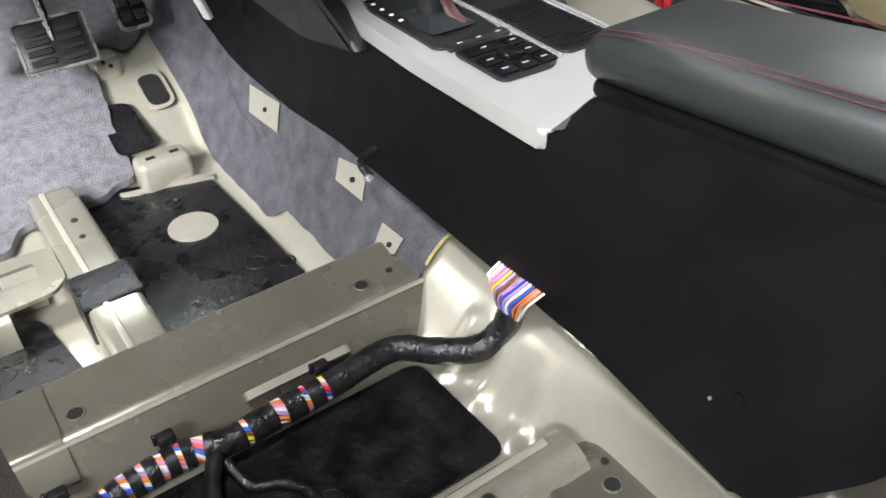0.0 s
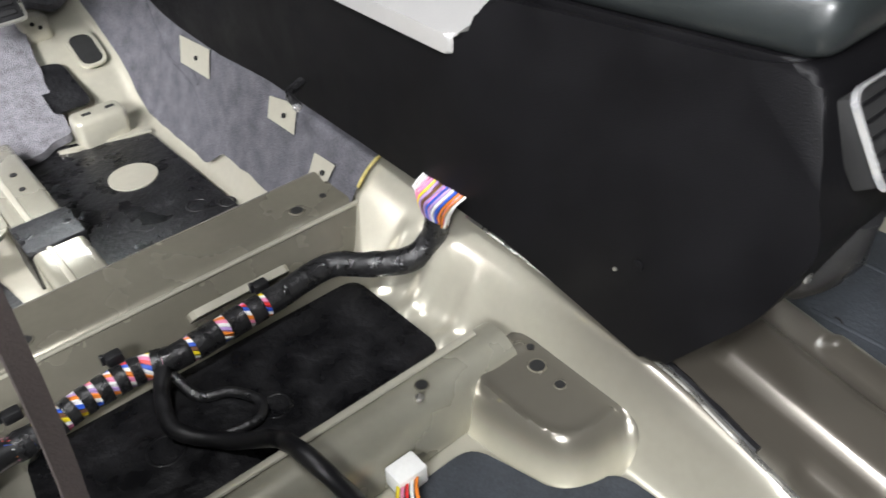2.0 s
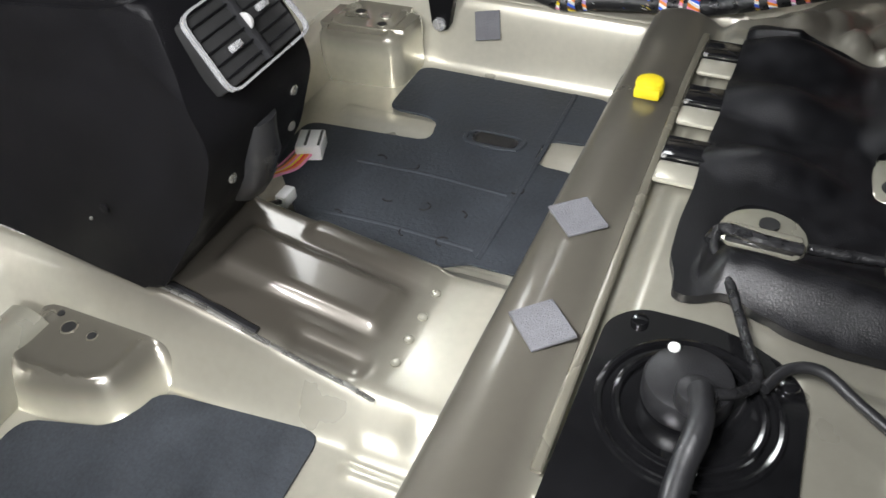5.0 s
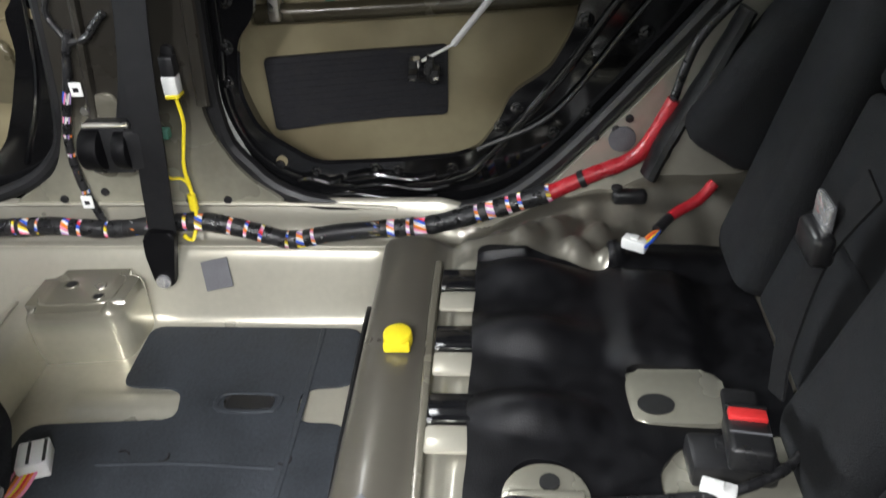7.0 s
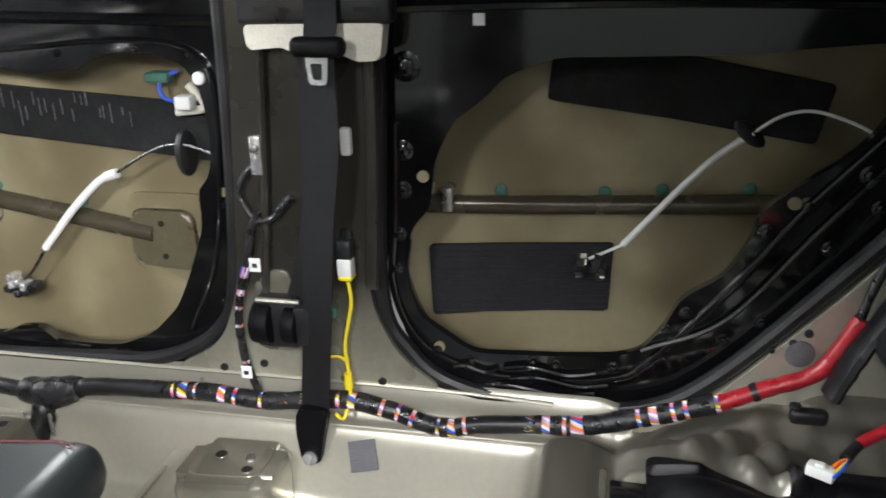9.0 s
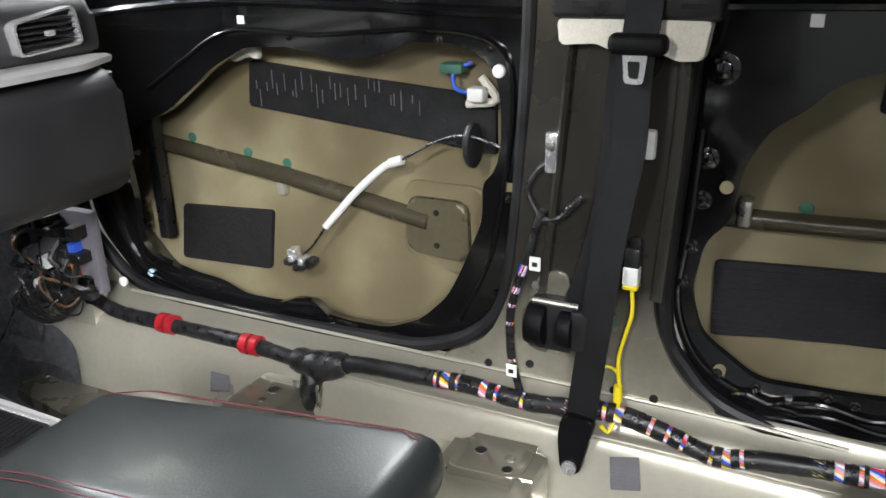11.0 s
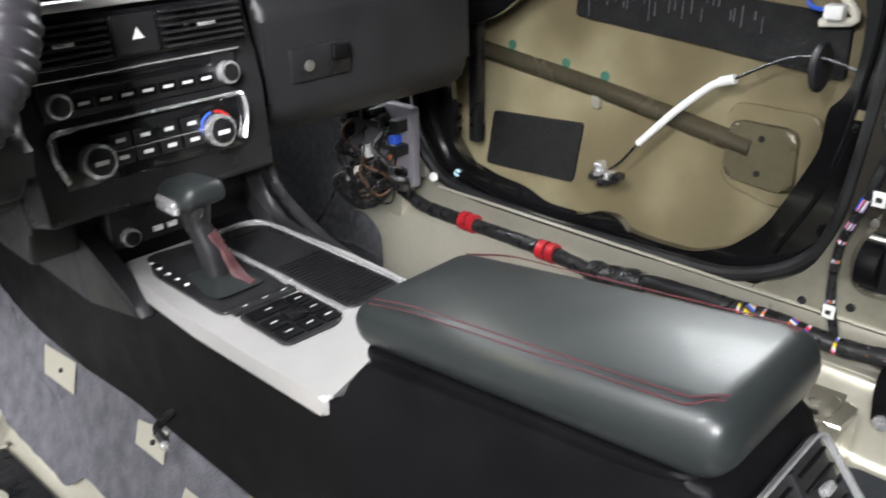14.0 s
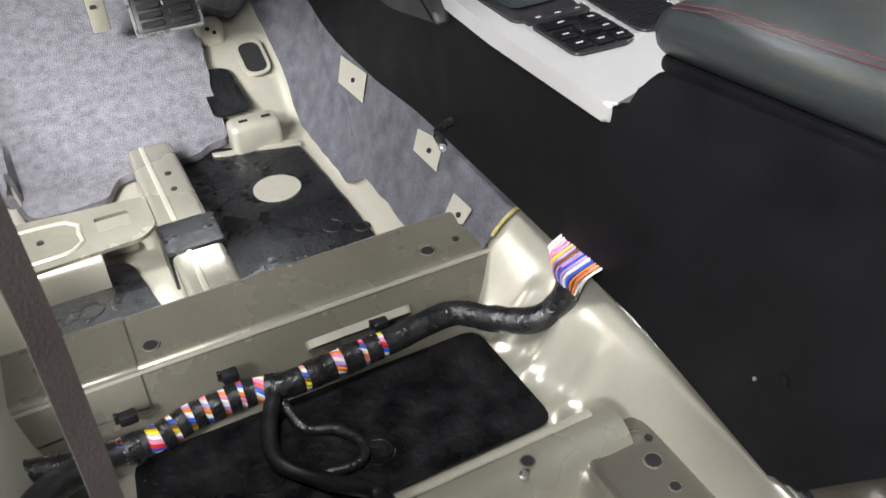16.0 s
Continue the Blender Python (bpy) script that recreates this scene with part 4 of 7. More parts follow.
# pedals
def pedal(name, label, x0, x1, y, z0, z1, material, ribs):
    p, add = group_of(name, label, "pedal", ((x0 + x1) / 2, y, z0), "pedals")
    m = Matrix.Translation(((x0 + x1) / 2, y, (z0 + z1) / 2)) @ Matrix.Rotation(radians(-35), 4, "X")
    w, h = (x1 - x0) / 2, (z1 - z0) / 2
    pad = add("pad", box(-w, w, -0.006, 0.006, -h, h, 0.004, 2, None, m), material)
    if ribs:
        b = ring(rounded([(-w - 0.004, -h - 0.004), (w + 0.004, -h - 0.004), (w + 0.004, h + 0.004), (-w - 0.004, h + 0.004)], 0.008), rounded([(-w, -h), (w, -h), (w, h), (-w, h)], 0.006), (0, 0), "y", -0.008, 0.004, 60)
        b.transform(m)
        add("rim", b, STEEL, "worn metal rim")
    for i in range(ribs):
        for j in range(2):
            add("tread", box(-w * 0.85 + j * w * 0.95, -w * 0.12 + j * w * 0.95, -0.0095, -0.005, -h * 0.8 + i * 1.6 * h / ribs, -h * 0.8 + (i + 0.65) * 1.6 * h / ribs, 0.0015, 1, None, m), RUBBER, "", pad)
    add("arm", tube([((x0 + x1) / 2, y + 0.01, (z0 + z1) / 2), ((x0 + x1) / 2, y + 0.06, z1 + 0.06), ((x0 + x1) / 2, y + 0.10, z1 + 0.22)], 0.010, 8, 0.02, 1.6), SATIN)


pedal("brake_pedal", "black rubber brake pedal with worn metal rim", -0.395, -0.285, 1.50, 0.255, 0.335, RUBBER, 4)
pedal("accelerator_pedal", "black plastic accelerator pedal", -0.215, -0.165, 1.58, 0.26, 0.36, PLASTIC, 3)
ft, fadd = group_of("pedal_bracket", "beige primed steel pedal bracket hanging from the bulkhead", "bracket", (-0.44, 1.55, 0.26))
fadd("plate", box(-0.462, -0.430, 1.545, 1.56, 0.255, 0.42, 0.004, 2), MIDPRIMER)
fadd("slot", box(-0.456, -0.445, 1.5425, 1.5455, 0.300, 0.306), DARK)
st, sadd = group_of("footrest_bracket", "dark bracket with bright switch under the dash", "bracket", (-0.20, 1.25, 0.46))
sadd("lever", tube([(-0.178, 1.25, 0.43), (-0.165, 1.26, 0.40), (-0.150, 1.28, 0.365)], 0.009, 8, 0.01, 0.7), WHITE, "white release lever")
sadd("housing", box(-0.205, -0.172, 1.235, 1.275, 0.425, 0.56, 0.006, 2), SATIN)

# ---- left floor ----
def hole(add, c, axis, r, parent=None, rim=True):
    """A punched hole: a dark bore with a rolled rim."""
    k = {"x": 0, "y": 1, "z": 2}[axis]
    add("bore", disc(c, axis, r, 0.0022, 16), DARK, "dark punched hole", parent)
    if rim:
        pts = []
        for i in range(17):
            a = 2 * math.pi * i / 16
            u, v = r * 1.12 * math.cos(a), r * 1.12 * math.sin(a)
            pts.append(Vector(c) + Vector({"z": (u, v, 0), "x": (0, u, v), "y": (u, 0, v)}[axis]))
        add("hole_rim", tube(pts, r * 0.18, 6, 0.01, raw=True), DARKPRIMER, "", parent)


def into(ob):
    inv = Matrix.Translation(-Vector(ob.location))

    def add(pname, bm, material, plabel="", parent=None, smooth=True):
        bm.transform(inv)
        return part(pname, bm, material, parent or ob, plabel, smooth)
    return add


a = into(cm)
for x in (-0.184, -0.544, -0.625):
    hole(a, (x, 0.797, 0.1725), "z", 0.0085)
for x in (-0.140, -0.575):
    hole(a, (x, 0.802, 0.1725), "z", 0.0045, None, False)
a("end_plate", slab(rounded([(0.88, 0.140), (0.866, 0.1745), (0.770, 0.1745), (0.762, 0.166), (0.735, 0.135)], 0.008, 3), "x", -0.74, -0.565, 0.001), DARKPRIMER, "overlapping end plate")
sl = Matrix.Translation((-0.31, 0.741, 0.136)) @ Matrix.Rotation(radians(-50), 4, "X")
b = slab(rounded([(-0.062, -0.016), (0.062, -0.016), (0.062, 0.016), (-0.062, 0.016)], 0.010), "z", -0.004, 0.0035, 0.001)
b.transform(sl)
a("pocket", b, mat("shaded_slot_metal", (0.15, 0.145, 0.10), 0.5, 0.1, 0.1), "long slot in the beam's side")
b = ring(rounded([(-0.068, -0.021), (0.068, -0.021), (0.068, 0.021), (-0.068, 0.021)], 0.012), rounded([(-0.062, -0.016), (0.062, -0.016), (0.062, 0.016), (-0.062, 0.016)], 0.010), (0, 0), "z", -0.004, 0.006, 60)
b.transform(sl)
a("pocket_rim", b, SHEET)
a("crease", tube([(-0.74, 0.7655, 0.166), (-0.09, 0.7655, 0.166)], 0.0035, 6, 0.1), SHEET)

a = into(cm2)
hole(a, (-0.251, 0.447, 0.1725), "z", 0.0065)
a("glint_bolt", disc((-0.262, 0.437, 0.170), "z", 0.005, 0.004, 10, 0.001), STEEL, "bright bolt")
a("bead", tube([(-0.74, 0.470, 0.171), (-0.16, 0.470, 0.171)], 0.005, 8, 0.1, 0.6), SHEET)

BOSS_LOW = mat("dark_topped_mount_primer", (0.50, 0.475, 0.375), 0.22, 0.45, 0.04, 7, 90, 0.05, 45, 0.6, 0.03)
BOSS_HIGH = mat("dark_topped_side_mount_primer", (0.50, 0.475, 0.375), 0.22, 0.45, 0.04, 7, 90, 0.05, 45, 0.6, 0.03)
# Mount primer turns darker towards the top.
dark_bands(BOSS_LOW, [(0.85, [("Z", 0.112, 0.150)])], (0.085, 0.078, 0.066))
dark_bands(BOSS_HIGH, [(0.60, [("Z", 0.160, 0.205)])], (0.085, 0.078, 0.066))
boss, a = group_of("seat_mount", "beige primed raised seat mount with bolt holes", "seat mount", (-0.15, 0.37, 0.10), "seat mounts")


def mount_height(x, y):
    """A pressed dome that grows out of the floor and the tunnel's side."""
    dx, dy = x + 0.143 + 0.10 * (y - 0.37), y - 0.370
    q = (abs(dx / 0.084) ** 3.2 + abs(dy / 0.112) ** 3.2) ** (1 / 3.2)
    base = floor_height(x, y)
    k = sm(1.0, 0.58, q)
    rim = 0.0035 * math.exp(-((q - 0.60) / 0.07) ** 2) * (dx < 0.03)
    return base - 0.003 + max(0.156 - base, 0.0) * k + rim * (base < 0.14)


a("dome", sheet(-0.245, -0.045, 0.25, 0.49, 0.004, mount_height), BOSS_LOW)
hole(a, (-0.131, 0.399, 0.1535), "z", 0.0085)
hole(a, (-0.132, 0.364, 0.1535), "z", 0.0055)
hole(a, (-0.117, 0.424, 0.1535), "z", 0.0045, None, False)
boss, a = group_of("seat_mount", "beige primed raised seat mount beside the sill", "seat mount", (0.59, 0.38, 0.10), "seat mounts")
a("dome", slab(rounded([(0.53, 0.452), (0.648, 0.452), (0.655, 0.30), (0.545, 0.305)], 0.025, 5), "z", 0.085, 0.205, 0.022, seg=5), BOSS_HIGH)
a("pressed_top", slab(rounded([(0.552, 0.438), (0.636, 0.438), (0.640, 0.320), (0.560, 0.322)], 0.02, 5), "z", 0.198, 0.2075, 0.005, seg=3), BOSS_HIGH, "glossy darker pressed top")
hole(a, (0.605, 0.40, 0.2075), "z", 0.0085)
hole(a, (0.575, 0.345, 0.2075), "z", 0.0075)
a("bolt", disc((0.600, 0.350, 0.2095), "z", 0.008, 0.006, 6, 0.001), STEEL, "bright bolt head")

# flange along the tunnel edge
solid("tunnel_flange", tube([(x, y, floor_height(x, y) + 0.004) for x, y in ((-0.055, 0.60), (-0.060, 0.50), (-0.066, 0.40), (-0.071, 0.33), (-0.073, 0.26), (-0.078, 0.20), (-0.082, 0.14), (-0.085, 0.09), (-0.087, 0.05), (-0.090, 0.02))], 0.0034, 6, 0.012, 0.7, 0.35), STEEL, "bright bare metal flange along the tunnel", "flange")
solid("flange_gasket", tube([(x, y, floor_height(x, y) + 0.003) for x, y in ((-0.054, 0.50), (-0.062, 0.36), (-0.066, 0.27), (-0.074, 0.17))], 0.005, 6, 0.012, 0.6, 0.4), RUBBER, "black gasket under the console edge", "gasket")
for i, (x, y) in enumerate(((0.076, 0.024), (0.036, 0.023), (-0.001, 0.023), (-0.037, 0.022))):
    solid("spot_weld", disc((x, y, floor_height(x, y) + 0.0008), "z", 0.0062, 0.002, 14, 0.0006), MIDPRIMER, "round spot weld on the tunnel top", "spot weld", "spot welds")

# longitudinal rib, outer bracket
rb, a = group_of("floor_rib", "beige primed steel rib along the front floor", "floor rib", (-0.44, 1.12, 0.06))
a("beam", box(-0.478, -0.402, 0.885, 1.37, 0.045, 0.116, 0.010, 3), MIDPRIMER)
a("rail_bead", tube([(-0.452, 0.90, 0.1155), (-0.452, 1.36, 0.1155)], 0.005, 8, 0.1, 0.6), SHEET)
hole(a, (-0.430, 1.255, 0.1165), "z", 0.0055, None, False)
hole(a, (-0.432, 1.205, 0.1165), "z", 0.0050, None, False)
solid("damping_mat", slab(rounded([(1.115, 0.052), (1.115, 0.119), (1.030, 0.119), (1.030, 0.052)], 0.006), "x", -0.4815, -0.3985, 0.002), BITUMEN, "black damping strip folded over the floor rib", "floor mat", "floor mats")
ob_, a = group_of("outer_bracket", "beige primed bracket with a square opening", "bracket", (-0.60, 1.16, 0.06))
a("plate", ring(rounded([(-0.745, 1.09), (-0.50, 1.105), (-0.478, 1.13), (-0.478, 1.215), (-0.745, 1.24)], 0.012), rounded([(-0.560, 1.150), (-0.510, 1.150), (-0.510, 1.190), (-0.560, 1.190)], 0.004), (-0.535, 1.17), "z", 0.106, 0.112, 100), MIDPRIMER)
a("skirt", slab(rounded([(1.075, 0.05), (1.09, 0.107), (1.225, 0.107), (1.24, 0.05)], 0.01), "x", -0.745, -0.565, 0.0), SHEET)
a("well", box(-0.560, -0.510, 1.15, 1.19, 0.060, 0.075, 0.002, 1), STEEL, "bright metal seen through the opening")
a("ridge", tube([(-0.74, 1.205, 0.113), (-0.60, 1.200, 0.113), (-0.585, 1.16, 0.113), (-0.60, 1.12, 0.113), (-0.74, 1.115, 0.113)], 0.004, 6, 0.02, 0.6), SHEET)
hole(a, (-0.640, 1.165, 0.1125), "z", 0.0055, None, False)
solid("floor_patch", disc((-0.268, 1.206, 0.0622), "z", 0.0405, 0.0022, 40, 0.0004), SHEET, "round bare primer patch in the damping mat", "patch")
for x, y, z, r in ((-0.225, 1.06, 0.0612, 0.016), (-0.185, 1.035, 0.0612, 0.012), (-0.27, 1.29, 0.0612, 0.014), (-0.36, 0.575, 0.1142, 0.017), (-0.60, 1.04, 0.0612, 0.016), (-0.48, 0.60, 0.1142, 0.020)):
    solid("pressed_ring", tube([(x + r * math.cos(t), y + r * math.sin(t), z) for t in np.linspace(0, 2 * math.pi, 21)], 0.0022, 6, 0.02, 0.5, raw=False), BITUMEN, "round plug pressed through the damping mat", "plug", "floor plugs")
solid("torn_edge", slab([(-0.335, 1.372), (-0.300, 1.362), (-0.27, 1.371), (-0.24, 1.352), (-0.205, 1.350), (-0.180, 1.335), (-0.182, 1.322), (-0.22, 1.332), (-0.25, 1.342), (-0.275, 1.350), (-0.31, 1.350), (-0.335, 1.362)], "z", 0.0608, 0.0650, 0.001), SHEET, "torn bright edge of the damping mat", "scrap")


def draped(name, x0, x1, y0, y1, off, material, label, edge=0.0, step=0.012, thick=0.010, category="carpet", keep=None, height=floor_height, wave=0.004):
    own = bmesh.new()
    nx, ny = max(2, round((x1 - x0) / step)), max(2, round((y1 - y0) / step))
    vs = {}
    for i in range(nx + 1):
        for j in range(ny + 1):
            x, y = x0 + (x1 - x0) * i / nx, y0 + (y1 - y0) * j / ny
            if keep and not keep(x, y):
                continue
            xx, yy = x + edge * noise.noise(Vector((x * 14, y * 14, 1))), y + edge * noise.noise(Vector((x * 14, y * 14, 5)))
            z = height(xx, yy) + off + wave * noise.noise(Vector((x * 9, y * 9, 2)))
            vs[i, j] = (own.verts.new((xx, yy, z)), own.verts.new((xx, yy, z - thick)))
    for (i, j) in list(vs):
        q = [vs.get(k) for k in ((i, j), (i + 1, j), (i + 1, j + 1), (i, j + 1))]
        if all(q):
            own.faces.new([v[0] for v in q])
            own.faces.new([v[1] for v in q][::-1])
    # even out the outline, then close the edges
    rim = [e for e in own.edges if len(e.link_faces) == 1]
    near = {}
    for e in rim:
        p, q = e.verts
        near.setdefault(p, []).append(q)
        near.setdefault(q, []).append(p)
    for _ in range(6):
        moved = {v: (v.co + 0.5 * (n[0].co + n[1].co)) * 0.5 for v, n in near.items() if len(n) == 2}
        for v, c in moved.items():
            v.co = c
    top = {v[0]: v[1] for v in vs.values()}
    for e in rim:
        p, q = e.verts
        if p in top and q in top:
            own.faces.new((p, q, top[q], top[p]))
    for v in [v for v in own.verts if not v.link_faces]:
        own.verts.remove(v)
    return solid(name, own, material, label, category)


draped("footwell_carpet", -0.765, -0.150, 1.20, 1.93, 0.022, FELT, "grey mottled felt carpet in the driver footwell", 0.008, 0.0075, 0.014, "carpet",
       lambda x, y: y > 1.29 + 0.065 * sm(-0.53, -0.49, x) + 0.02 * sm(-0.36, -0.33, x) - 0.02 * sm(-0.6, -0.72, x) and (x < -0.292 + 0.04 * sm(1.4, 1.75, y) or y > 1.645 + 0.02 * math.sin(x * 40)))
draped("footwell_carpet", 0.175, 0.70, 1.14, 1.93, 0.016, mat("dark_felt_carpet", (0.075, 0.075, 0.083), 0.95, 0.0, 0.4, 60, 330, 0.9, 420, 0, 0.03), "dark grey felt carpet in the passenger footwell", 0.008, 0.0085, 0.012, "carpet",
       lambda x, y: x < 0.515 + 0.15 * sm(1.20, 1.34, y))
solid("kick_panel", slab(rounded([(1.425, 0.07), (1.425, 0.36), (1.50, 0.60), (1.92, 0.60), (1.92, 0.07)], 0.02), "x", 0.648, 0.664, 0.004), bpy.data.materials["dark_felt_carpet"], "dark felt kick panel in the passenger footwell", "carpet")

# tunnel side lining with cut-outs
own = bmesh.new()
NY, NS = 150, 26
grid = {}


def lining_place(x, y, off=0.008):
    return Vector((x - 0.5 * off, y, floor_height(x, y) + off + 0.003 * noise.noise(Vector((y * 8, x * 25, 0)))))


for j in range(NY + 1):
    y = 0.768 + (1.72 - 0.768) * j / NY
    low = -0.140 - 0.018 * sm(1.105, 1.150, y) + 0.010 * sm(1.36, 1.48, y) + 0.003 * noise.noise(Vector((y * 22, 3, 0)))
    for i in range(NS + 1):
        x = low + (-0.052 - low) * i / NS
        grid[i, j] = own.verts.new(lining_place(x, y))
for j in range(NY):
    for i in range(NS):
        own.faces.new((grid[i, j], grid[i + 1, j], grid[i + 1, j + 1], grid[i, j + 1]))
bmesh.ops.solidify(own, geom=own.faces[:], thickness=-0.006)
LINING = mat("purple_grey_felt", (0.088, 0.087, 0.101), 0.95, 0.0, 0.30, 34, 320, 0.8, 380, 0, 0.03)
lining, la = group_of("tunnel_lining", "grey felt lining on the tunnel side with cut tabs", "carpet", (-0.15, 1.2, 0.07))
la("felt", own, LINING)
edge_pts = [lining_place(x, 0.767) for x in np.linspace(-0.100, -0.056, 12)]
la("foam_edge", tube(edge_pts, 0.0026, 8, raw=True), mat("yellowed_foam", (0.42, 0.36, 0.13), 0.9, 0.0, 0.2, 60), "yellowed foam showing at the cut end")
for y0, y1, x0, x1 in ((1.19, 1.46, -0.125, -0.085), (1.22, 1.40, -0.110, -0.098)):
    la("crease", tube([lining_place(x0 + (x1 - x0) * k / 8 + 0.004 * math.sin(k), y0 + (y1 - y0) * k / 8, 0.0075) for k in range(9)], 0.0035, 6, 0.01, 0.6), LINING, "soft crease in the felt")
for quad in (((-0.088, 1.303), (-0.084, 1.198), (-0.103, 1.180), (-0.105, 1.284)), ((-0.084, 1.010), (-0.075, 0.944), (-0.096, 0.929), (-0.098, 1.001)), ((-0.098, 0.872), (-0.098, 0.820), (-0.112, 0.822), (-0.122, 0.872))):
    pc, a = group_of("lining_tab", "pale primed metal showing at a lining cut-out", "tab", (quad[3][0], quad[3][1], floor_height(*quad[3])), "lining tabs")
    b = bmesh.new()
    K = 6
    vs = {}
    for i in range(K + 1):
        for j in range(K + 1):
            u, v = i / K, j / K
            x = (quad[0][0] * (1 - u) + quad[1][0] * u) * (1 - v) + (quad[3][0] * (1 - u) + quad[2][0] * u) * v
            y = (quad[0][1] * (1 - u) + quad[1][1] * u) * (1 - v) + (quad[3][1] * (1 - u) + quad[2][1] * u) * v
            dip = 0.002 * math.sin(u * math.pi) * math.sin(v * math.pi)
            vs[i, j] = b.verts.new(lining_place(x, y, 0.0125 - dip))
    for i in range(K):
        for j in range(K):
            b.faces.new((vs[i, j], vs[i + 1, j], vs[i + 1, j + 1], vs[i, j + 1]))
    bmesh.ops.solidify(b, geom=b.faces[:], thickness=-0.006)
    a("pad", b, SHEET)
    cx, cy = sum(q[0] for q in quad) / 4 - 0.001, sum(q[1] for q in quad) / 4 - 0.006
    nrm = Vector((floor_height(cx - 0.004, cy) - floor_height(cx + 0.004, cy), 0, 0.008)).normalized()
    m = Matrix.Translation(lining_place(cx, cy, 0.0125)) @ nrm.to_track_quat("Z", "Y").to_matrix().to_4x4()
    a("bore", disc((0, 0, 0), "z", 0.004, 0.003, 12, 0, None, m), DARK, "small dark hole")
wc, a = group_of("wire_stub", "cut wire stub with bright end under the console", "wire", (-0.105, 0.88, 0.27))
a("wire", tube([(-0.09, 0.90, 0.29), (-0.118, 0.89, 0.285), (-0.122, 0.865, 0.278)], 0.006, 8, 0.006), TAPE)
a("terminal", disc((-0.124, 0.862, 0.277), "y", 0.0055, 0.010, 12, 0.002), CHROME, "bright terminal")

# toe board pieces
tb, a = group_of("toe_bracket", "beige primed bracket on the toe board", "bracket", (-0.24, 1.37, 0.08))
a("step", box(-0.298, -0.205, 1.345, 1.395, 0.050, 0.114, 0.012, 3), SHEET)
for x in (-0.270, -0.228):
    a("slot", box(x - 0.008, x + 0.008, 1.362, 1.370, 0.1132, 0.1152), DARK, "dark slot")
sw = Matrix.Translation((-0.194, 1.530, 0.152)) @ Matrix.Rotation(radians(27), 4, "X")
sp, a = group_of("toe_slot", "oval opening in the toe board", "opening", (-0.194, 1.53, 0.14))
b = slab(rounded([(-0.021, -0.037), (0.021, -0.037), (0.021, 0.037), (-0.021, 0.037)], 0.02, 6), "z", -0.002, 0.003)
b.transform(sw)
a("bore", b, DARK)
b = ring(rounded([(-0.027, -0.043), (0.027, -0.043), (0.027, 0.043), (-0.027, 0.043)], 0.025, 6), rounded([(-0.021, -0.037), (0.021, -0.037), (0.021, 0.037), (-0.021, 0.037)], 0.02, 6), (0, 0), "z", 0.0, 0.005, 60)
b.transform(sw)
a("rim", b, SHEET)
b = slab(rounded([(-0.040, -0.055), (0.030, -0.055), (0.020, 0.050), (-0.020, 0.058), (-0.040, 0.03)], 0.015), "z", 0.0, 0.004)
b.transform(Matrix.Translation((-0.268, 1.475, 0.125)) @ Matrix.Rotation(radians(26), 4, "X"))
solid("damping_mat", b, BITUMEN, "small black damping patch on the toe board", "floor mat", "floor mats")
lug, a = group_of("toe_lug", "beige stud bracket at the top of the toe board", "bracket", (-0.255, 1.60, 0.18))
a("block", box(-0.280, -0.225, 1.585, 1.63, 0.165, 0.215, 0.012, 3), SHEET)
for x in (-0.258, -0.246):
    a("bore", disc((x, 1.584, 0.200 - (x + 0.25) * 0.8), "y", 0.004, 0.003, 10), DARK)

# ---- wiring ----
WIRES = (PINK, WHITE, PURPLE, ORANGE, WHITE, BLUE, BROWN, YELLOW, WHITE, PINK, REDBTN, BLUE, WHITE, ORANGE)


def harness(name, label, pts, r, sleeves, spirals, strands=10, at=None, category="wiring harness", twist=30, band=0.030, cover=0.55):
    """Coloured wires along a line; sleeves: covered stretches (from, to, material, name); spirals: stretches with bands of tape."""
    path = smooth_path(pts, 0.006)
    base = at or tuple(min(path, key=lambda p: p.z))
    ob, add = group_of(name, label, category, base)
    n = len(path)
    fr = frames(path)

    def piece(t0, t1):
        i, j = int(t0 * (n - 1)), max(int(t0 * (n - 1)) + 2, int(t1 * (n - 1)) + 1)
        return path[i:j]
    lo = min([s[0] for s in spirals] or [0])
    hi = max([s[1] for s in spirals] or [0])
    for k in range(strands if spirals else 0):
        i, j = int(lo * (n - 1)), int(hi * (n - 1)) + 1
        line = [p + (s * math.cos(2 * math.pi * k / strands + twist * q * 0.006) + u * math.sin(2 * math.pi * k / strands + twist * q * 0.006)) * r * 0.74 for q, (p, s, u) in enumerate(fr[i:j])]
        add("wire", tube(line, r * 0.21, 5, raw=True), WIRES[k % len(WIRES)])
    for t0, t1, material, nm in sleeves:
        add(nm, tube(piece(t0, t1), r, 12, raw=True, wobble=0.10), material)
    length = sum((q - p).length for p, q in zip(path, path[1:]))
    for t0, t1 in spirals:
        cnt = max(1, int((t1 - t0) * length / band))
        for c in range(cnt):
            s0 = t0 + (t1 - t0) * (c + random.uniform(0.0, 0.35)) / cnt
            add("tape_band", tube(piece(s0, s0 + (t1 - t0) * cover * random.uniform(0.55, 1.25) / cnt), r * 1.03, 12, raw=True, wobble=0.08), TAPE)
    return ob, add


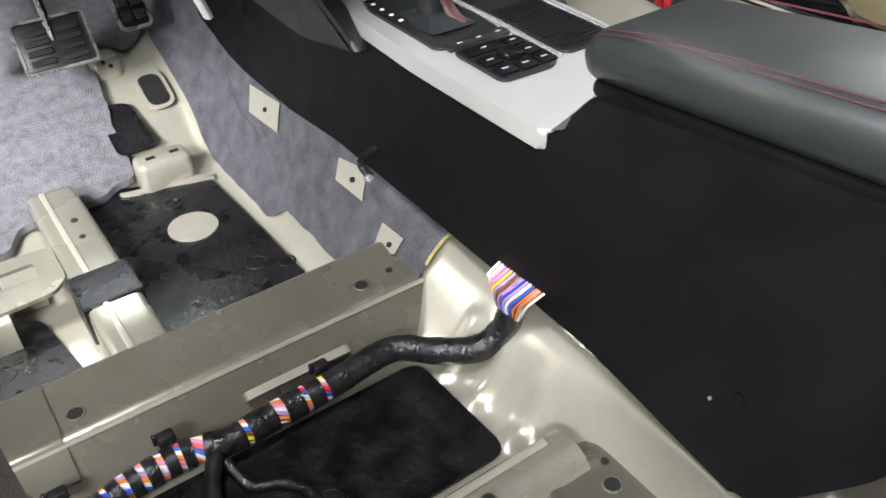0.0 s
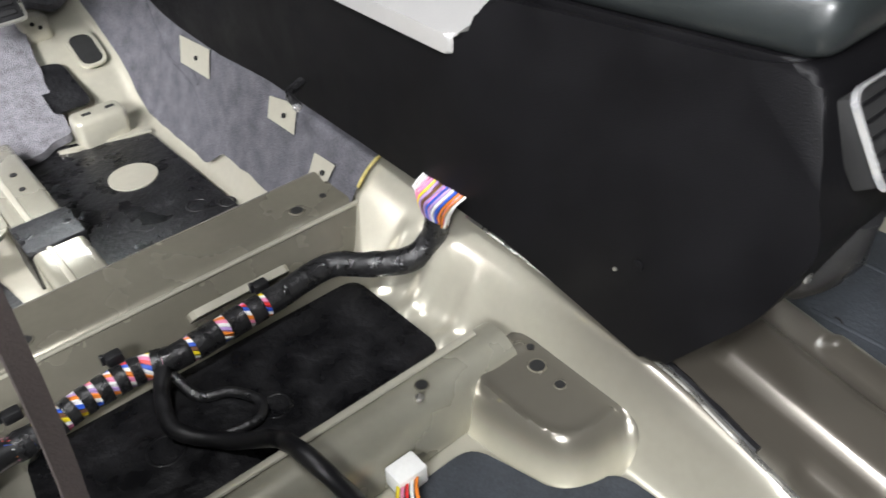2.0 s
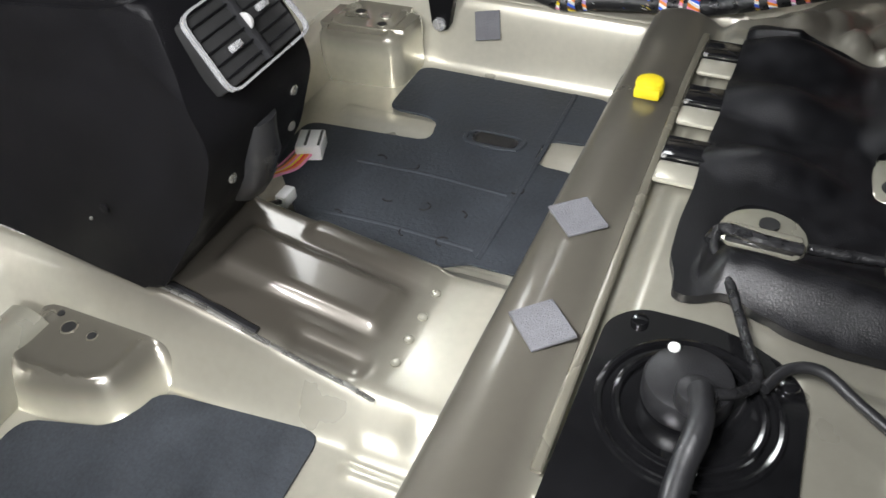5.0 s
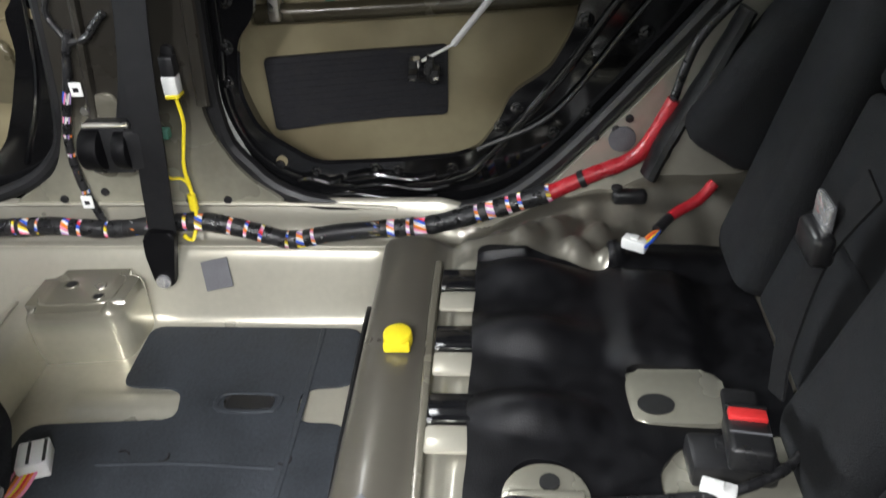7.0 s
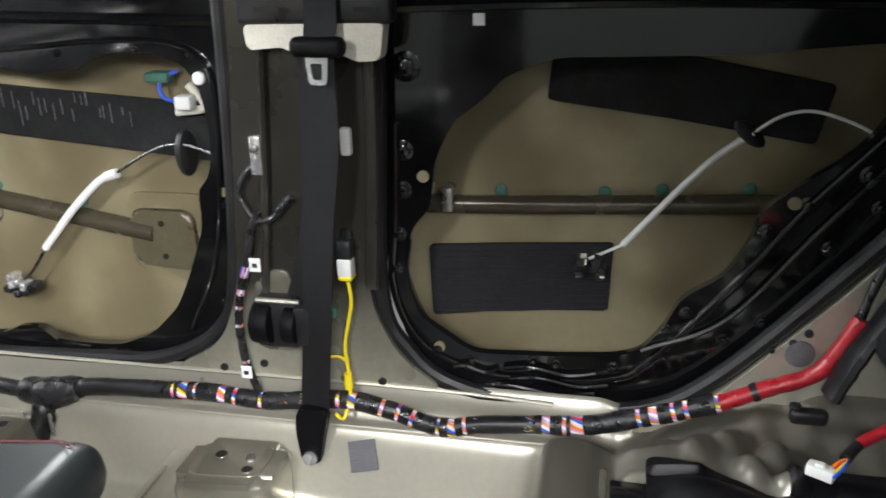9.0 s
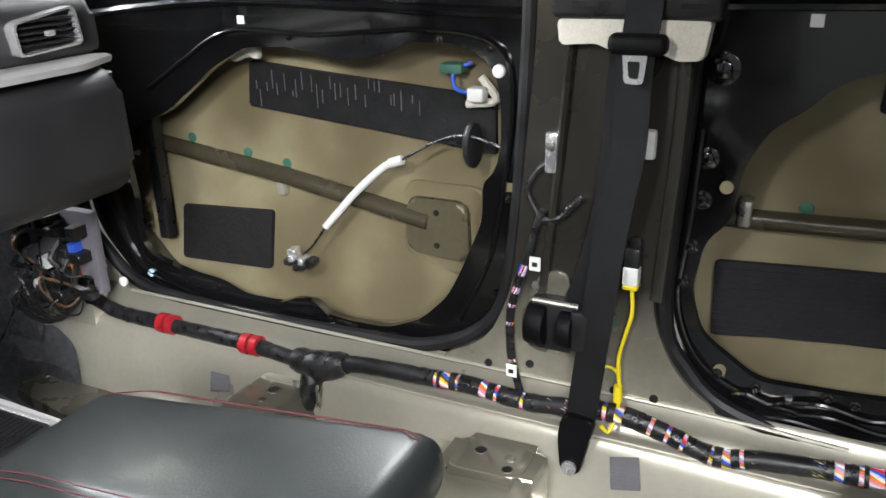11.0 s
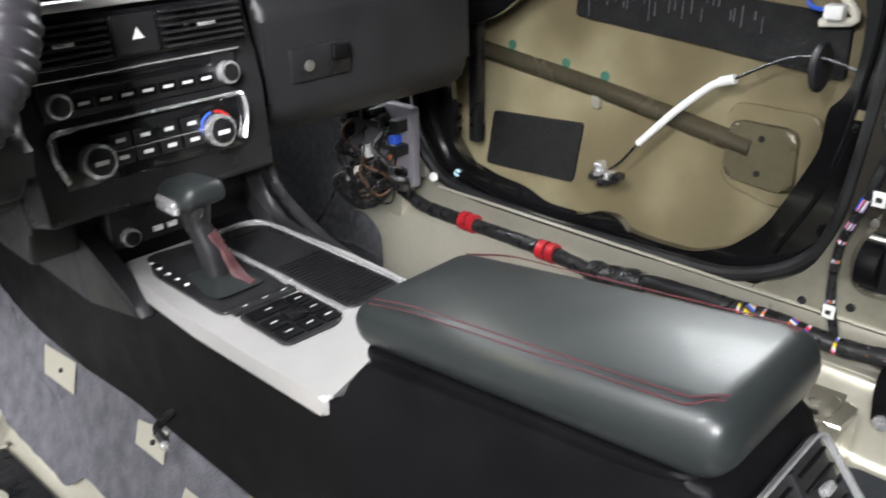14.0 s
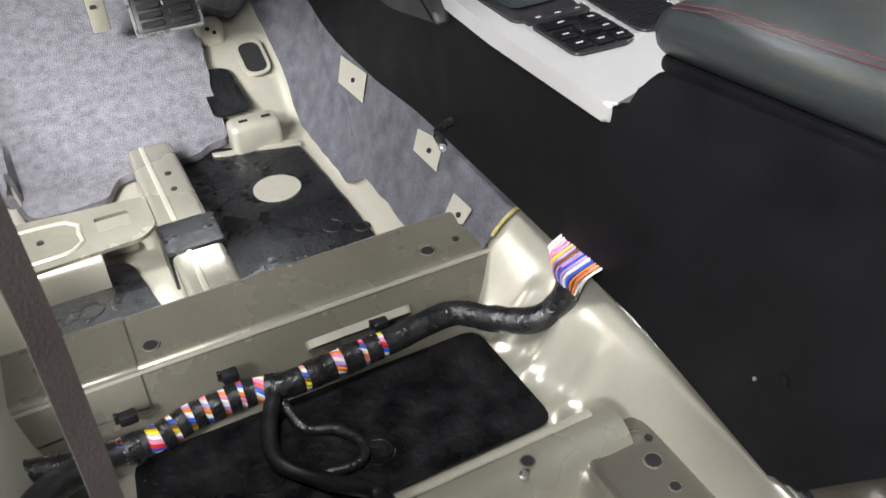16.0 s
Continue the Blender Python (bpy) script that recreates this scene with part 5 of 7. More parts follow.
harness("floor_harness", "thick black taped wiring harness with coloured wires", [(-0.72, 0.70, 0.150), (-0.638, 0.690, 0.138), (-0.573, 0.690, 0.136), (-0.527, 0.698, 0.140), (-0.462, 0.700, 0.142), (-0.42, 0.690, 0.142), (-0.356, 0.694, 0.142), (-0.284, 0.694, 0.146), (-0.205, 0.697, 0.150), (-0.165, 0.662, 0.152), (-0.126, 0.628, 0.160), (-0.096, 0.618, 0.185), (-0.092, 0.610, 0.222)], 0.0165,
        [(0.0, 0.16, TAPE, "sleeve"), (0.41, 0.46, TAPE, "sleeve"), (0.635, 1.0, TAPE, "sleeve")], [(0.16, 0.41), (0.46, 0.635)], 14, None, "wiring harness", 46, 0.0185, 0.76)
fan, a = group_of("wire_bundle", "fan of bare coloured wires entering the console", "wires", (-0.09, 0.61, 0.22))
for k in range(44):
    o = (k - 21.5) / 21.5
    lay = 0.004 * (k % 3)
    a("wire", tube([(-0.095 - 0.008 * math.cos(o * 1.5) + lay, 0.612 + 0.017 * o, 0.212), (-0.110 + 0.012 * o * o + lay, 0.614 + 0.030 * o, 0.240 + 0.003 * math.sin(k * 2.1) + 0.005 * o), (-0.098 + lay, 0.606 + 0.038 * o, 0.258 - 0.003 * o), (-0.056, 0.602 + 0.040 * o, 0.278)], 0.0016 + 0.0004 * math.sin(k * 1.7), 6, 0.005), (WHITE, PINK, ORANGE, BROWN, ORANGE, WHITE, BROWN, BLUE, BLUE, PURPLE, BROWN, PINK, PURPLE, YELLOW, PINK, PURPLE, PINK, PURPLE, PINK, WHITE)[(k * 20 // 44 + (k % 2) * 3) % 20])
for x, y in ((-0.475, 0.722), (-0.29, 0.716), (-0.59, 0.715)):
    c, a = group_of("harness_clip", "black plastic harness clip", "clip", (x, y, 0.14), "harness clips")
    a("body", box(x - 0.010, x + 0.010, y - 0.006, y + 0.008, 0.148, 0.162, 0.003, 2), SATIN)
    a("tail", box(x - 0.014, x - 0.009, y - 0.002, y + 0.004, 0.152, 0.166, 0.001, 1), SATIN)
harness("branch_harness", "black fabric sleeved cable branch across the floor", [(-0.432, 0.690, 0.144), (-0.456, 0.650, 0.134), (-0.462, 0.606, 0.126), (-0.428, 0.560, 0.124), (-0.398, 0.510, 0.150), (-0.396, 0.465, 0.183), (-0.388, 0.420, 0.180), (-0.370, 0.385, 0.136)], 0.0095, [(0, 1, FLEECE, "sleeve")], [])
harness("loop_cable", "thin black cable loop on the damping mat", [(-0.432, 0.675, 0.135), (-0.42, 0.640, 0.119), (-0.390, 0.622, 0.119), (-0.372, 0.590, 0.119), (-0.385, 0.567, 0.119), (-0.43, 0.575, 0.119), (-0.452, 0.60, 0.125)], 0.006, [(0, 1, TAPE, "sleeve")], [])
harness("sill_cable", "black corrugated cable by the near sill", [(-0.60, 0.69, 0.135), (-0.655, 0.675, 0.145), (-0.690, 0.62, 0.18), (-0.70, 0.55, 0.19), (-0.685, 0.47, 0.15), (-0.69, 0.36, 0.13)], 0.016, [(0, 1, RUBBER, "conduit")], [])
cn, a = group_of("floor_connector", "white plug with cut coloured leads on the rear floor", "connector", (-0.31, 0.40, 0.11))
a("plug", box(-0.330, -0.295, 0.385, 0.412, 0.114, 0.140, 0.003, 2, None), WHITE)
for k in range(5):
    a("lead", tube([(-0.325 + 0.006 * k, 0.395, 0.130), (-0.345 + 0.006 * k, 0.37, 0.135), (-0.36 + 0.008 * k, 0.345, 0.120)], 0.002, 5, 0.006), (YELLOW, PINK, REDBTN, WHITE, ORANGE)[k])
# near belt hanging on the open side
nb, a = group_of("near_seat_belt", "black seat belt hanging beside the near pillar", "seat belt", (-0.64, 0.21, 0.11), "seat belts")
a("webbing", ribbon([(-0.580, 0.205, 1.25), (-0.576, 0.20, 0.75), (-0.5755, 0.20, 0.70), (-0.580, 0.20, 0.58), (-0.60, 0.205, 0.40), (-0.64, 0.21, 0.14)], 0.0085, 0.0022, (1, 0.25, 0)), mat("brown_black_webbing", (0.042, 0.032, 0.030), 0.8, 0.0, 0.2, 40, 600, 0.12, 900))
a("anchor_plate", box(-0.655, -0.625, 0.195, 0.225, 0.110, 0.150, 0.004, 2), STEEL, "steel floor anchor")
solid("near_pillar", slab([(0.34, 1.30), (0.40, 0.29), (0.10, 0.29), (0.16, 1.30)], "x", -0.80, -0.765, 0.006), GLOSS, "black near pillar of the open side", "pillar", "", "structure")

# ---- right side: front floor, sill wiring, pillar, doors ----
cm3, a = group_of("seat_cross_member", "beige primed steel cross member beside the far sill", "cross member", (0.42, 0.80, 0.06))
a("beam", slab([(u, v + 0.028 * (v > 0.12)) for u, v in prof], "x", 0.125, 0.668, 0.0), DARKPRIMER)
for x, r in ((0.630, 0.010), (0.596, 0.006), (0.572, 0.0055)):
    hole(a, (x, 0.808, 0.2005), "z", r)
a("gusset", slab(rounded([(0.88, 0.10), (0.86, 0.205), (0.77, 0.205), (0.71, 0.10)], 0.015), "x", 0.655, 0.672, 0.004), SHEET)
cm4, a = group_of("rear_cross_member", "beige primed steel rib ending at the far seat mount", "cross member", (0.4, 0.45, 0.10))
a("beam", slab(rounded([(0.535, 0.105), (0.515, 0.170), (0.48, 0.178), (0.455, 0.165), (0.43, 0.105)], 0.012, 3), "x", 0.20, 0.650, 0.0), SHEET)
a("bead", tube([(0.21, 0.498, 0.177), (0.60, 0.498, 0.177)], 0.005, 8, 0.1, 0.6), SHEET)
mat_piece("damping_mat", [(0.22, 0.91), (0.630, 0.91), (0.635, 1.12), (0.58, 1.15), (0.22, 1.15)], 0.057, BITUMEN, "black bitumen damping mat in the passenger footwell")
fr_, a = group_of("floor_step", "beige primed raised step at the footwell edge", "floor step", (0.62, 1.20, 0.06))
a("shelf", slab(rounded([(0.52, 1.14), (0.645, 1.10), (0.665, 1.20), (0.655, 1.40), (0.56, 1.42), (0.53, 1.26)], 0.02), "z", 0.050, 0.098, 0.014, seg=3), DARKPRIMER)
hole(a, (0.600, 1.17, 0.0985), "z", 0.004, None, False)
hole(a, (0.565, 1.20, 0.0985), "z", 0.004, None, False)
a("frame_bead", tube([(0.535, 1.24, 0.099), (0.54, 1.16, 0.099), (0.63, 1.12, 0.099), (0.645, 1.2, 0.099)], 0.004, 6, 0.01, 0.6), DARKPRIMER)

PATH_SILL = [(0.675, 1.300, 0.290), (0.684, 1.235, 0.252), (0.686, 1.12, 0.246), (0.688, 0.91, 0.244), (0.688, 0.755, 0.232), (0.690, 0.67, 0.252), (0.690, 0.538, 0.259), (0.690, 0.454, 0.262), (0.690, 0.354, 0.256), (0.688, 0.268, 0.268), (0.688, 0.203, 0.271), (0.688, 0.14, 0.258), (0.686, 0.07, 0.240), (0.688, 0.003, 0.250), (0.688, -0.069, 0.258), (0.688, -0.154, 0.266), (0.686, -0.247, 0.294), (0.684, -0.335, 0.325)]
hs, a = harness("sill_harness", "long black taped wiring harness along the far sill", PATH_SILL, 0.0142,
                [(0.0, 0.335, TAPE, "sleeve"), (0.365, 0.455, RUBBER, "conduit"), (0.590, 0.640, RUBBER, "conduit"), (0.775, 0.838, RUBBER, "conduit")], [(0.455, 0.590), (0.640, 0.775), (0.838, 1.0)], 14, (0.688, 0.5, 0.235), "wiring harness", 46, 0.0215, 0.80)
for y, z in ((1.095, 0.247), (0.895, 0.244)):
    for d in (-0.011, 0.011):
        a("red_band", tube([(0.687, y + d - 0.0075, z), (0.687, y + d + 0.0075, z)], 0.0195, 14, 0.01, 1.0), RED, "bright red tape band")
a("junction_wrap", tube([(0.688, 0.80, 0.236), (0.686, 0.745, 0.234), (0.688, 0.69, 0.250)], lambda t: 0.019 + 0.009 * math.sin(t * math.pi), 12, 0.008, 1.0, 0.2), TAPE)
a("branch", tube([(0.684, 0.755, 0.225), (0.668, 0.758, 0.195), (0.655, 0.765, 0.165)], 0.021, 12, 0.008, 1.0, 0.15), TAPE)
a("branch_tail", tube([(0.655, 0.765, 0.168), (0.645, 0.770, 0.140), (0.628, 0.780, 0.085), (0.60, 0.79, 0.075)], 0.013, 10, 0.008, 1.0, 0.1), TAPE)
for sg in (-1, 1):
    a("foil_tab", box(0.652, 0.656, 0.757 + sg * 0.024 - 0.003, 0.757 + sg * 0.024 + 0.003, 0.17, 0.215, 0.001, 1, None), STEEL, "silver foil tab")
hr, a = harness("red_harness", "red taped wiring harness rising to the rear pillar", [(0.684, -0.325, 0.322), (0.684, -0.342, 0.328), (0.684, -0.394, 0.354), (0.684, -0.445, 0.377), (0.682, -0.470, 0.405), (0.682, -0.500, 0.470)], 0.0115, [(0.0, 1.0, RED, "sleeve")], [])
a("cable_tie", tube([(0.684, -0.376, 0.345), (0.684, -0.384, 0.349)], 0.0135, 12, 0.004), SATIN, "black cable tie")
harness("pillar_cable", "thin black taped cable up the rear pillar", [(0.684, -0.495, 0.455), (0.690, -0.512, 0.520), (0.690, -0.530, 0.562), (0.690, -0.575, 0.615), (0.690, -0.615, 0.652), (0.690, -0.650, 0.70), (0.690, -0.690, 0.775)], 0.0065, [(0, 1, TAPE, "sleeve")], [])
cpl, a = group_of("pillar_connector", "white connector with orange lock on the rear pillar", "connector", (0.688, -0.676, 0.73))
a("plug", box(0.676, 0.698, -0.690, -0.668, 0.738, 0.764, 0.003, 2), WHITE)
a("lock", box(0.677, 0.697, -0.686, -0.668, 0.726, 0.739, 0.002, 1), ORANGE)
a("lead", tube([(0.688, -0.676, 0.727), (0.690, -0.668, 0.712)], 0.003, 6), YELLOW)

# junction box in the passenger footwell
jb, a = group_of("junction_box", "cluttered fuse and junction box with many plugs", "junction box", (0.65, 1.32, 0.29))
a("plate", box(0.650, 0.672, 1.215, 1.42, 0.300, 0.470, 0.006, 2), mat("grey_purple_plastic", (0.17, 0.16, 0.18), 0.5, 0.0, 0.08))
for i in range(46):
    y, z = random.uniform(1.235, 1.42), random.uniform(0.285, 0.455)
    sy, sz, sx = random.uniform(0.006, 0.016), random.uniform(0.006, 0.015), random.uniform(0.008, 0.04)
    a("plug", box(0.650 - sx, 0.652, y - sy, y + sy, z - sz, z + sz, 0.0015, 1), random.choice((SATIN, TAPE, SATIN, PLASTIC, TAPE, SATIN, LABEL, TAPE, CHROME)))
for i in range(22):
    y, z = random.uniform(1.25, 1.42), random.uniform(0.30, 0.44)
    a("lead", tube([(0.635, y, z), (0.605 + random.uniform(-0.01, 0.01), y + random.uniform(-0.03, 0.03), z - 0.03), (0.630, y - random.uniform(0.0, 0.05), z - random.uniform(0.04, 0.09)), (0.668, 1.29, 0.285)], random.choice((0.0022, 0.0028, 0.0065)), 6, 0.01), random.choice((TAPE, TAPE, TAPE, TAPE, TAPE, TAPE, BROWN, TAPE, TAPE)))
a("blue_plug", box(0.625, 0.648, 1.245, 1.262, 0.392, 0.410, 0.002, 1), BLUE)
a("stripe", box(0.630, 0.648, 1.262, 1.268, 0.335, 0.385, 0.001, 1), ORANGE)
for y, z in ((1.180, 0.328), (1.225, 0.355)):
    c, b = group_of("push_pin", "white plastic push pin on the front pillar", "clip", (0.67, y, z), "push pins")
    b("head", disc((0.672, y, z), "x", 0.0095 if y < 1.2 else 0.006, 0.008, 14, 0.002), WHITE)
solid("loose_wire", tube([(0.60, 1.39, 0.30), (0.575, 1.42, 0.22), (0.50, 1.43, 0.14), (0.47, 1.33, 0.09), (0.43, 1.22, 0.086)], 0.0028, 6, 0.015), TAPE, "thin loose black wire on the carpet", "wire")

# grey felt patches
for i, (x, y, z, rx, ry) in enumerate(((0.664, 0.190, 0.190, 0, -62), (0.664, 0.957, 0.172, 0, -62))):
    m = Matrix.Translation((x - 0.003, y, z)) @ Matrix.Rotation(radians(-62), 4, "Y") @ Matrix.Rotation(radians(12), 4, "Z")
    b = box(-0.024, 0.024, -0.022, 0.022, -0.001, 0.002, 0.0006, 1, None, m)
    solid("felt_patch", b, GREYPATCH, "square grey felt patch on the sill", "patch", "felt patches")
for (x, y, r) in ((0.098, -0.132, 12), (-0.058, -0.147, 14)):
    m = Matrix.Translation((x, y, 0.3015)) @ Matrix.Rotation(radians(r), 4, "Z")
    solid("felt_patch", box(-0.025, 0.025, -0.022, 0.022, -0.001, 0.0025, 0.0006, 1, None, m @ Matrix.Rotation(radians(30), 4, "Z")), GREYPATCH, "square grey felt patch on the bench ridge", "patch", "felt patches")

# seat belt of the centre pillar
sb, a = group_of("far_seat_belt", "black front seat belt with tongue on the centre pillar", "seat belt", (0.66, 0.27, 0.17), "seat belts")
a("webbing", ribbon([(0.690, 0.208, 1.15), (0.665, 0.207, 0.88), (0.655, 0.212, 0.80), (0.655, 0.214, 0.69), (0.658, 0.231, 0.572), (0.659, 0.249, 0.392), (0.660, 0.262, 0.262)], 0.047, 0.0018, (0.15, 1, 0), 0.02), WEB)
a("webbing_fold", ribbon([(0.690, 0.232, 0.80), (0.688, 0.240, 0.62), (0.690, 0.262, 0.50), (0.694, 0.285, 0.43)], 0.046, 0.0018, (0.1, 1, 0), 0.02), WEB, "webbing running to the retractor")
a("anchor_sleeve", slab(rounded([(0.236, 0.275), (0.288, 0.275), (0.292, 0.235), (0.286, 0.175), (0.258, 0.172), (0.246, 0.230)], 0.012), "x", 0.646, 0.664, 0.006), PLASTIC, "black anchor sleeve")
a("anchor_bolt", disc((0.645, 0.272, 0.187), "x", 0.012, 0.012, 12, 0.003), CHROME, "bright anchor bolt")
tg = a("tongue_head", box(0.636, 0.662, 0.172, 0.246, 0.808, 0.834, 0.010, 4), PLASTIC, "black plastic tongue head")
a("tongue_blade", ring(rounded([(0.196, 0.812), (0.228, 0.812), (0.224, 0.772), (0.200, 0.772)], 0.006), rounded([(0.205, 0.800), (0.221, 0.800), (0.218, 0.779), (0.206, 0.779)], 0.003), (0.212, 0.79), "x", 0.648, 0.651, 60), CHROME, "bright steel tongue", tg)
rt, a = group_of("belt_retractor", "black belt retractor with steel frame on the pillar", "belt retractor", (0.70, 0.33, 0.35))
a("plate", slab(rounded([(0.365, 0.345), (0.375, 0.400), (0.345, 0.478), (0.300, 0.485), (0.290, 0.345)], 0.02), "x", 0.700, 0.708, 0.004), DARKPRIMER, "primed mounting plate")
a("frame", box(0.672, 0.702, 0.285, 0.350, 0.365, 0.445, 0.004, 2), SATIN)
a("spool", disc((0.678, 0.338, 0.405), "y", 0.033, 0.030, 24, 0.004), PLASTIC)
a("cover", disc((0.676, 0.292, 0.405), "y", 0.030, 0.022, 24, 0.004), PLASTIC)
a("spring_cap", box(0.660, 0.690, 0.245, 0.285, 0.375, 0.440, 0.006, 2), SATIN)
a("pin", tube([(0.668, 0.345, 0.446), (0.668, 0.275, 0.446)], 0.0045, 8, 0.05), STEEL)
for z in (0.360, 0.455):
    a("bolt", disc((0.698, 0.350, z), "x", 0.007, 0.006, 6, 0.001), STEEL)
cf, a = group_of("pillar_foam", "cream foam block under a black pillar rail", "foam block", (0.70, 0.23, 0.80))
a("block", slab(rounded([(0.322, 0.845), (0.318, 0.812), (0.270, 0.816), (0.25, 0.808), (0.19, 0.808), (0.165, 0.798), (0.135, 0.800), (0.128, 0.848)], 0.006), "x", 0.676, 0.708, 0.004), CREAM)
a("rail", box(0.672, 0.706, 0.115, 0.330, 0.846, 0.905, 0.008, 3), SATIN, "black upper rail")
for y in (0.285, 0.20, 0.15):
    a("slot", box(0.6705, 0.6725, y - 0.016, y + 0.016, 0.862, 0.868), DARK)
pc, a = group_of("pillar_plug", "white connector with yellow lead on the pillar", "connector", (0.70, 0.206, 0.26))
a("bolt_head", disc((0.700, 0.206, 0.545), "x", 0.009, 0.010, 14, 0.002), SATIN)
a("sensor", box(0.684, 0.706, 0.196, 0.217, 0.510, 0.540, 0.003, 2), SATIN)
a("plug", box(0.682, 0.704, 0.196, 0.218, 0.484, 0.512, 0.003, 2), WHITE)
a("collar", box(0.681, 0.705, 0.196, 0.217, 0.478, 0.4855, 0.002, 1), YELLOW)
a("lead", tube([(0.693, 0.206, 0.480), (0.694, 0.203, 0.440), (0.694, 0.210, 0.405), (0.694, 0.218, 0.365), (0.694, 0.216, 0.330), (0.690, 0.212, 0.300), (0.682, 0.216, 0.265), (0.672, 0.222, 0.247), (0.668, 0.232, 0.258)], 0.0030, 8, 0.006, 1.0, 0.25), YELLOW, "yellow taped lead")
a("lead", tube([(0.694, 0.215, 0.335), (0.694, 0.228, 0.345), (0.690, 0.245, 0.350), (0.688, 0.248, 0.40), (0.690, 0.232, 0.42)], 0.0024, 8, 0.006, 1.0, 0.2), YELLOW, "yellow branch lead")
a("lead_joint", tube([(0.692, 0.216, 0.318), (0.691, 0.215, 0.292)], 0.0075, 10, 0.006, 1.0, 0.2), YELLOW)
a("green_lock", box(0.684, 0.698, 0.226, 0.240, 0.414, 0.430, 0.002, 1), GREEN)
hc, a = harness("pillar_harness", "thin taped harness with pink wires on the pillar", [(0.700, 0.372, 0.262), (0.698, 0.388, 0.330), (0.698, 0.390, 0.400), (0.698, 0.378, 0.455), (0.698, 0.362, 0.505), (0.698, 0.352, 0.545), (0.698, 0.340, 0.575)], 0.0065, [(0.0, 0.18, TAPE, "sleeve"), (0.72, 1.0, TAPE, "sleeve")], [(0.18, 0.72)], 6, None, "wiring harness", 18, 0.030, 0.86)
a("branch", tube([(0.698, 0.345, 0.560), (0.698, 0.365, 0.600), (0.698, 0.352, 0.632), (0.698, 0.338, 0.645)], 0.005, 8, 0.006), TAPE)
a("branch", tube([(0.698, 0.345, 0.560), (0.698, 0.318, 0.566), (0.698, 0.300, 0.585), (0.700, 0.285, 0.60)], 0.006, 8, 0.006), TAPE)
a("end_clip", box(0.692, 0.704, 0.322, 0.340, 0.632, 0.690, 0.003, 2), CHROME, "bright steel end clip")
a("end_cap", disc((0.690, 0.331, 0.672), "x", 0.007, 0.006, 12, 0.002), STEEL)
for y, z in ((0.350, 0.492), (0.385, 0.305)):
    a("label_tag", box(0.690, 0.6925, y - 0.009, y + 0.009, z - 0.011, z + 0.011, 0.0008, 1), LABEL, "white paper tag")
    a("label_print", box(0.6894, 0.6898, y - 0.004, y + 0.004, z - 0.004, z + 0.003), SATIN, "dark print")
lb, a = group_of("white_pillar_clip", "small white plastic pillar clip", "clip", (0.70, 0.195, 0.68))
a("body", box(0.692, 0.706, 0.188, 0.204, 0.665, 0.705, 0.004, 2), WHITE)
# bolts and holes on sill and pillar
for y, z in ((0.225, 0.300), (0.165, 0.300), (0.43, 0.302), (0.36, 0.315)):
    solid("body_plug", disc((0.706, y, z), "x", 0.0065, 0.005, 14, 0.001), SATIN, "black round plug in the pillar foot", "plug", "body plugs")
solid("sill_edge", tube([(0.706, 1.20, 0.293), (0.706, 0.55, 0.293), (0.706, 0.10, 0.293), (0.706, -0.10, 0.285)], 0.004, 6, 0.05, 0.7), SHEET, "pressed edge along the far sill", "edge trim")
solid("sill_lip", tube([(0.684, 1.20, 0.228), (0.684, 0.55, 0.2285), (0.684, -0.12, 0.2285)], 0.003, 6, 0.05, 0.6), SHEET, "bright pressed lip of the sill", "edge trim")
solid("sill_bore", disc((0.652, 0.318, 0.182), "x", 0.004, 0.006, 10), DARK, "small dark hole in the sill", "hole")

# ---- what is on the doors ----
BEAM = mat("brown_primed_tube", (0.070, 0.061, 0.040), 0.25, 0.2, 0.12, 9, 90)

def bolts(add, pts, x=0.7525):
    for y, z, r in pts:
        z -= 0.022 if z < 0.345 and y > 0.5 else 0.0
        add("bolt", disc((x - 0.003, y, z), "x", r, 0.008, 10, r * 0.3), GLOSS, "glossy painted bolt")
        add("bolt_washer", disc((x - 0.0005, y, z), "x", r * 1.7, 0.003, 14, 0.001), GLOSS)


a = into(front_door)
a("press_ridge", tube([(0.750, v[0], v[1]) for v in [(u + (0.035 if u > 0.9 else (-0.022 if u < 0.6 else 0)), w - (0.046 if w < 0.45 else -0.02)) for u, w in ((0.55, 0.335), (0.68, 0.318), (0.76, 0.335), (0.83, 0.318), (0.96, 0.322), (1.08, 0.345), (1.18, 0.385), (1.235, 0.46), (1.245, 0.60))]], 0.006, 8, 0.01, 0.6), GLOSS)
a("press_ridge", tube([(0.750, 0.500, 0.345), (0.750, 0.445, 0.47), (0.750, 0.420, 0.60), (0.750, 0.410, 0.74), (0.750, 0.44, 0.80), (0.750, 0.55, 0.815), (0.750, 0.75, 0.80), (0.750, 0.92, 0.80), (0.750, 1.03, 0.745), (0.750, 1.12, 0.69)], 0.007, 8, 0.01, 0.6), GLOSS)
for y0, y1, z in ((0.60, 0.68, 0.288), (0.66, 0.74, 0.280), (0.84, 0.92, 0.278), (0.70, 0.80, 0.292)):
    a("press_ridge", tube([(0.749, y0, z), (0.747, (y0 + y1) / 2, z + 0.004), (0.749, y1, z - 0.002)], 0.0055, 8, 0.01, 0.8), GLOSS)
b = slab(rounded([(0.755, 0.296), (0.775, 0.318), (0.800, 0.330), (0.832, 0.327), (0.865, 0.300)], 0.012), "x", 0.744, 0.752, 0.003)
a("lower_tab", b, GLOSS)
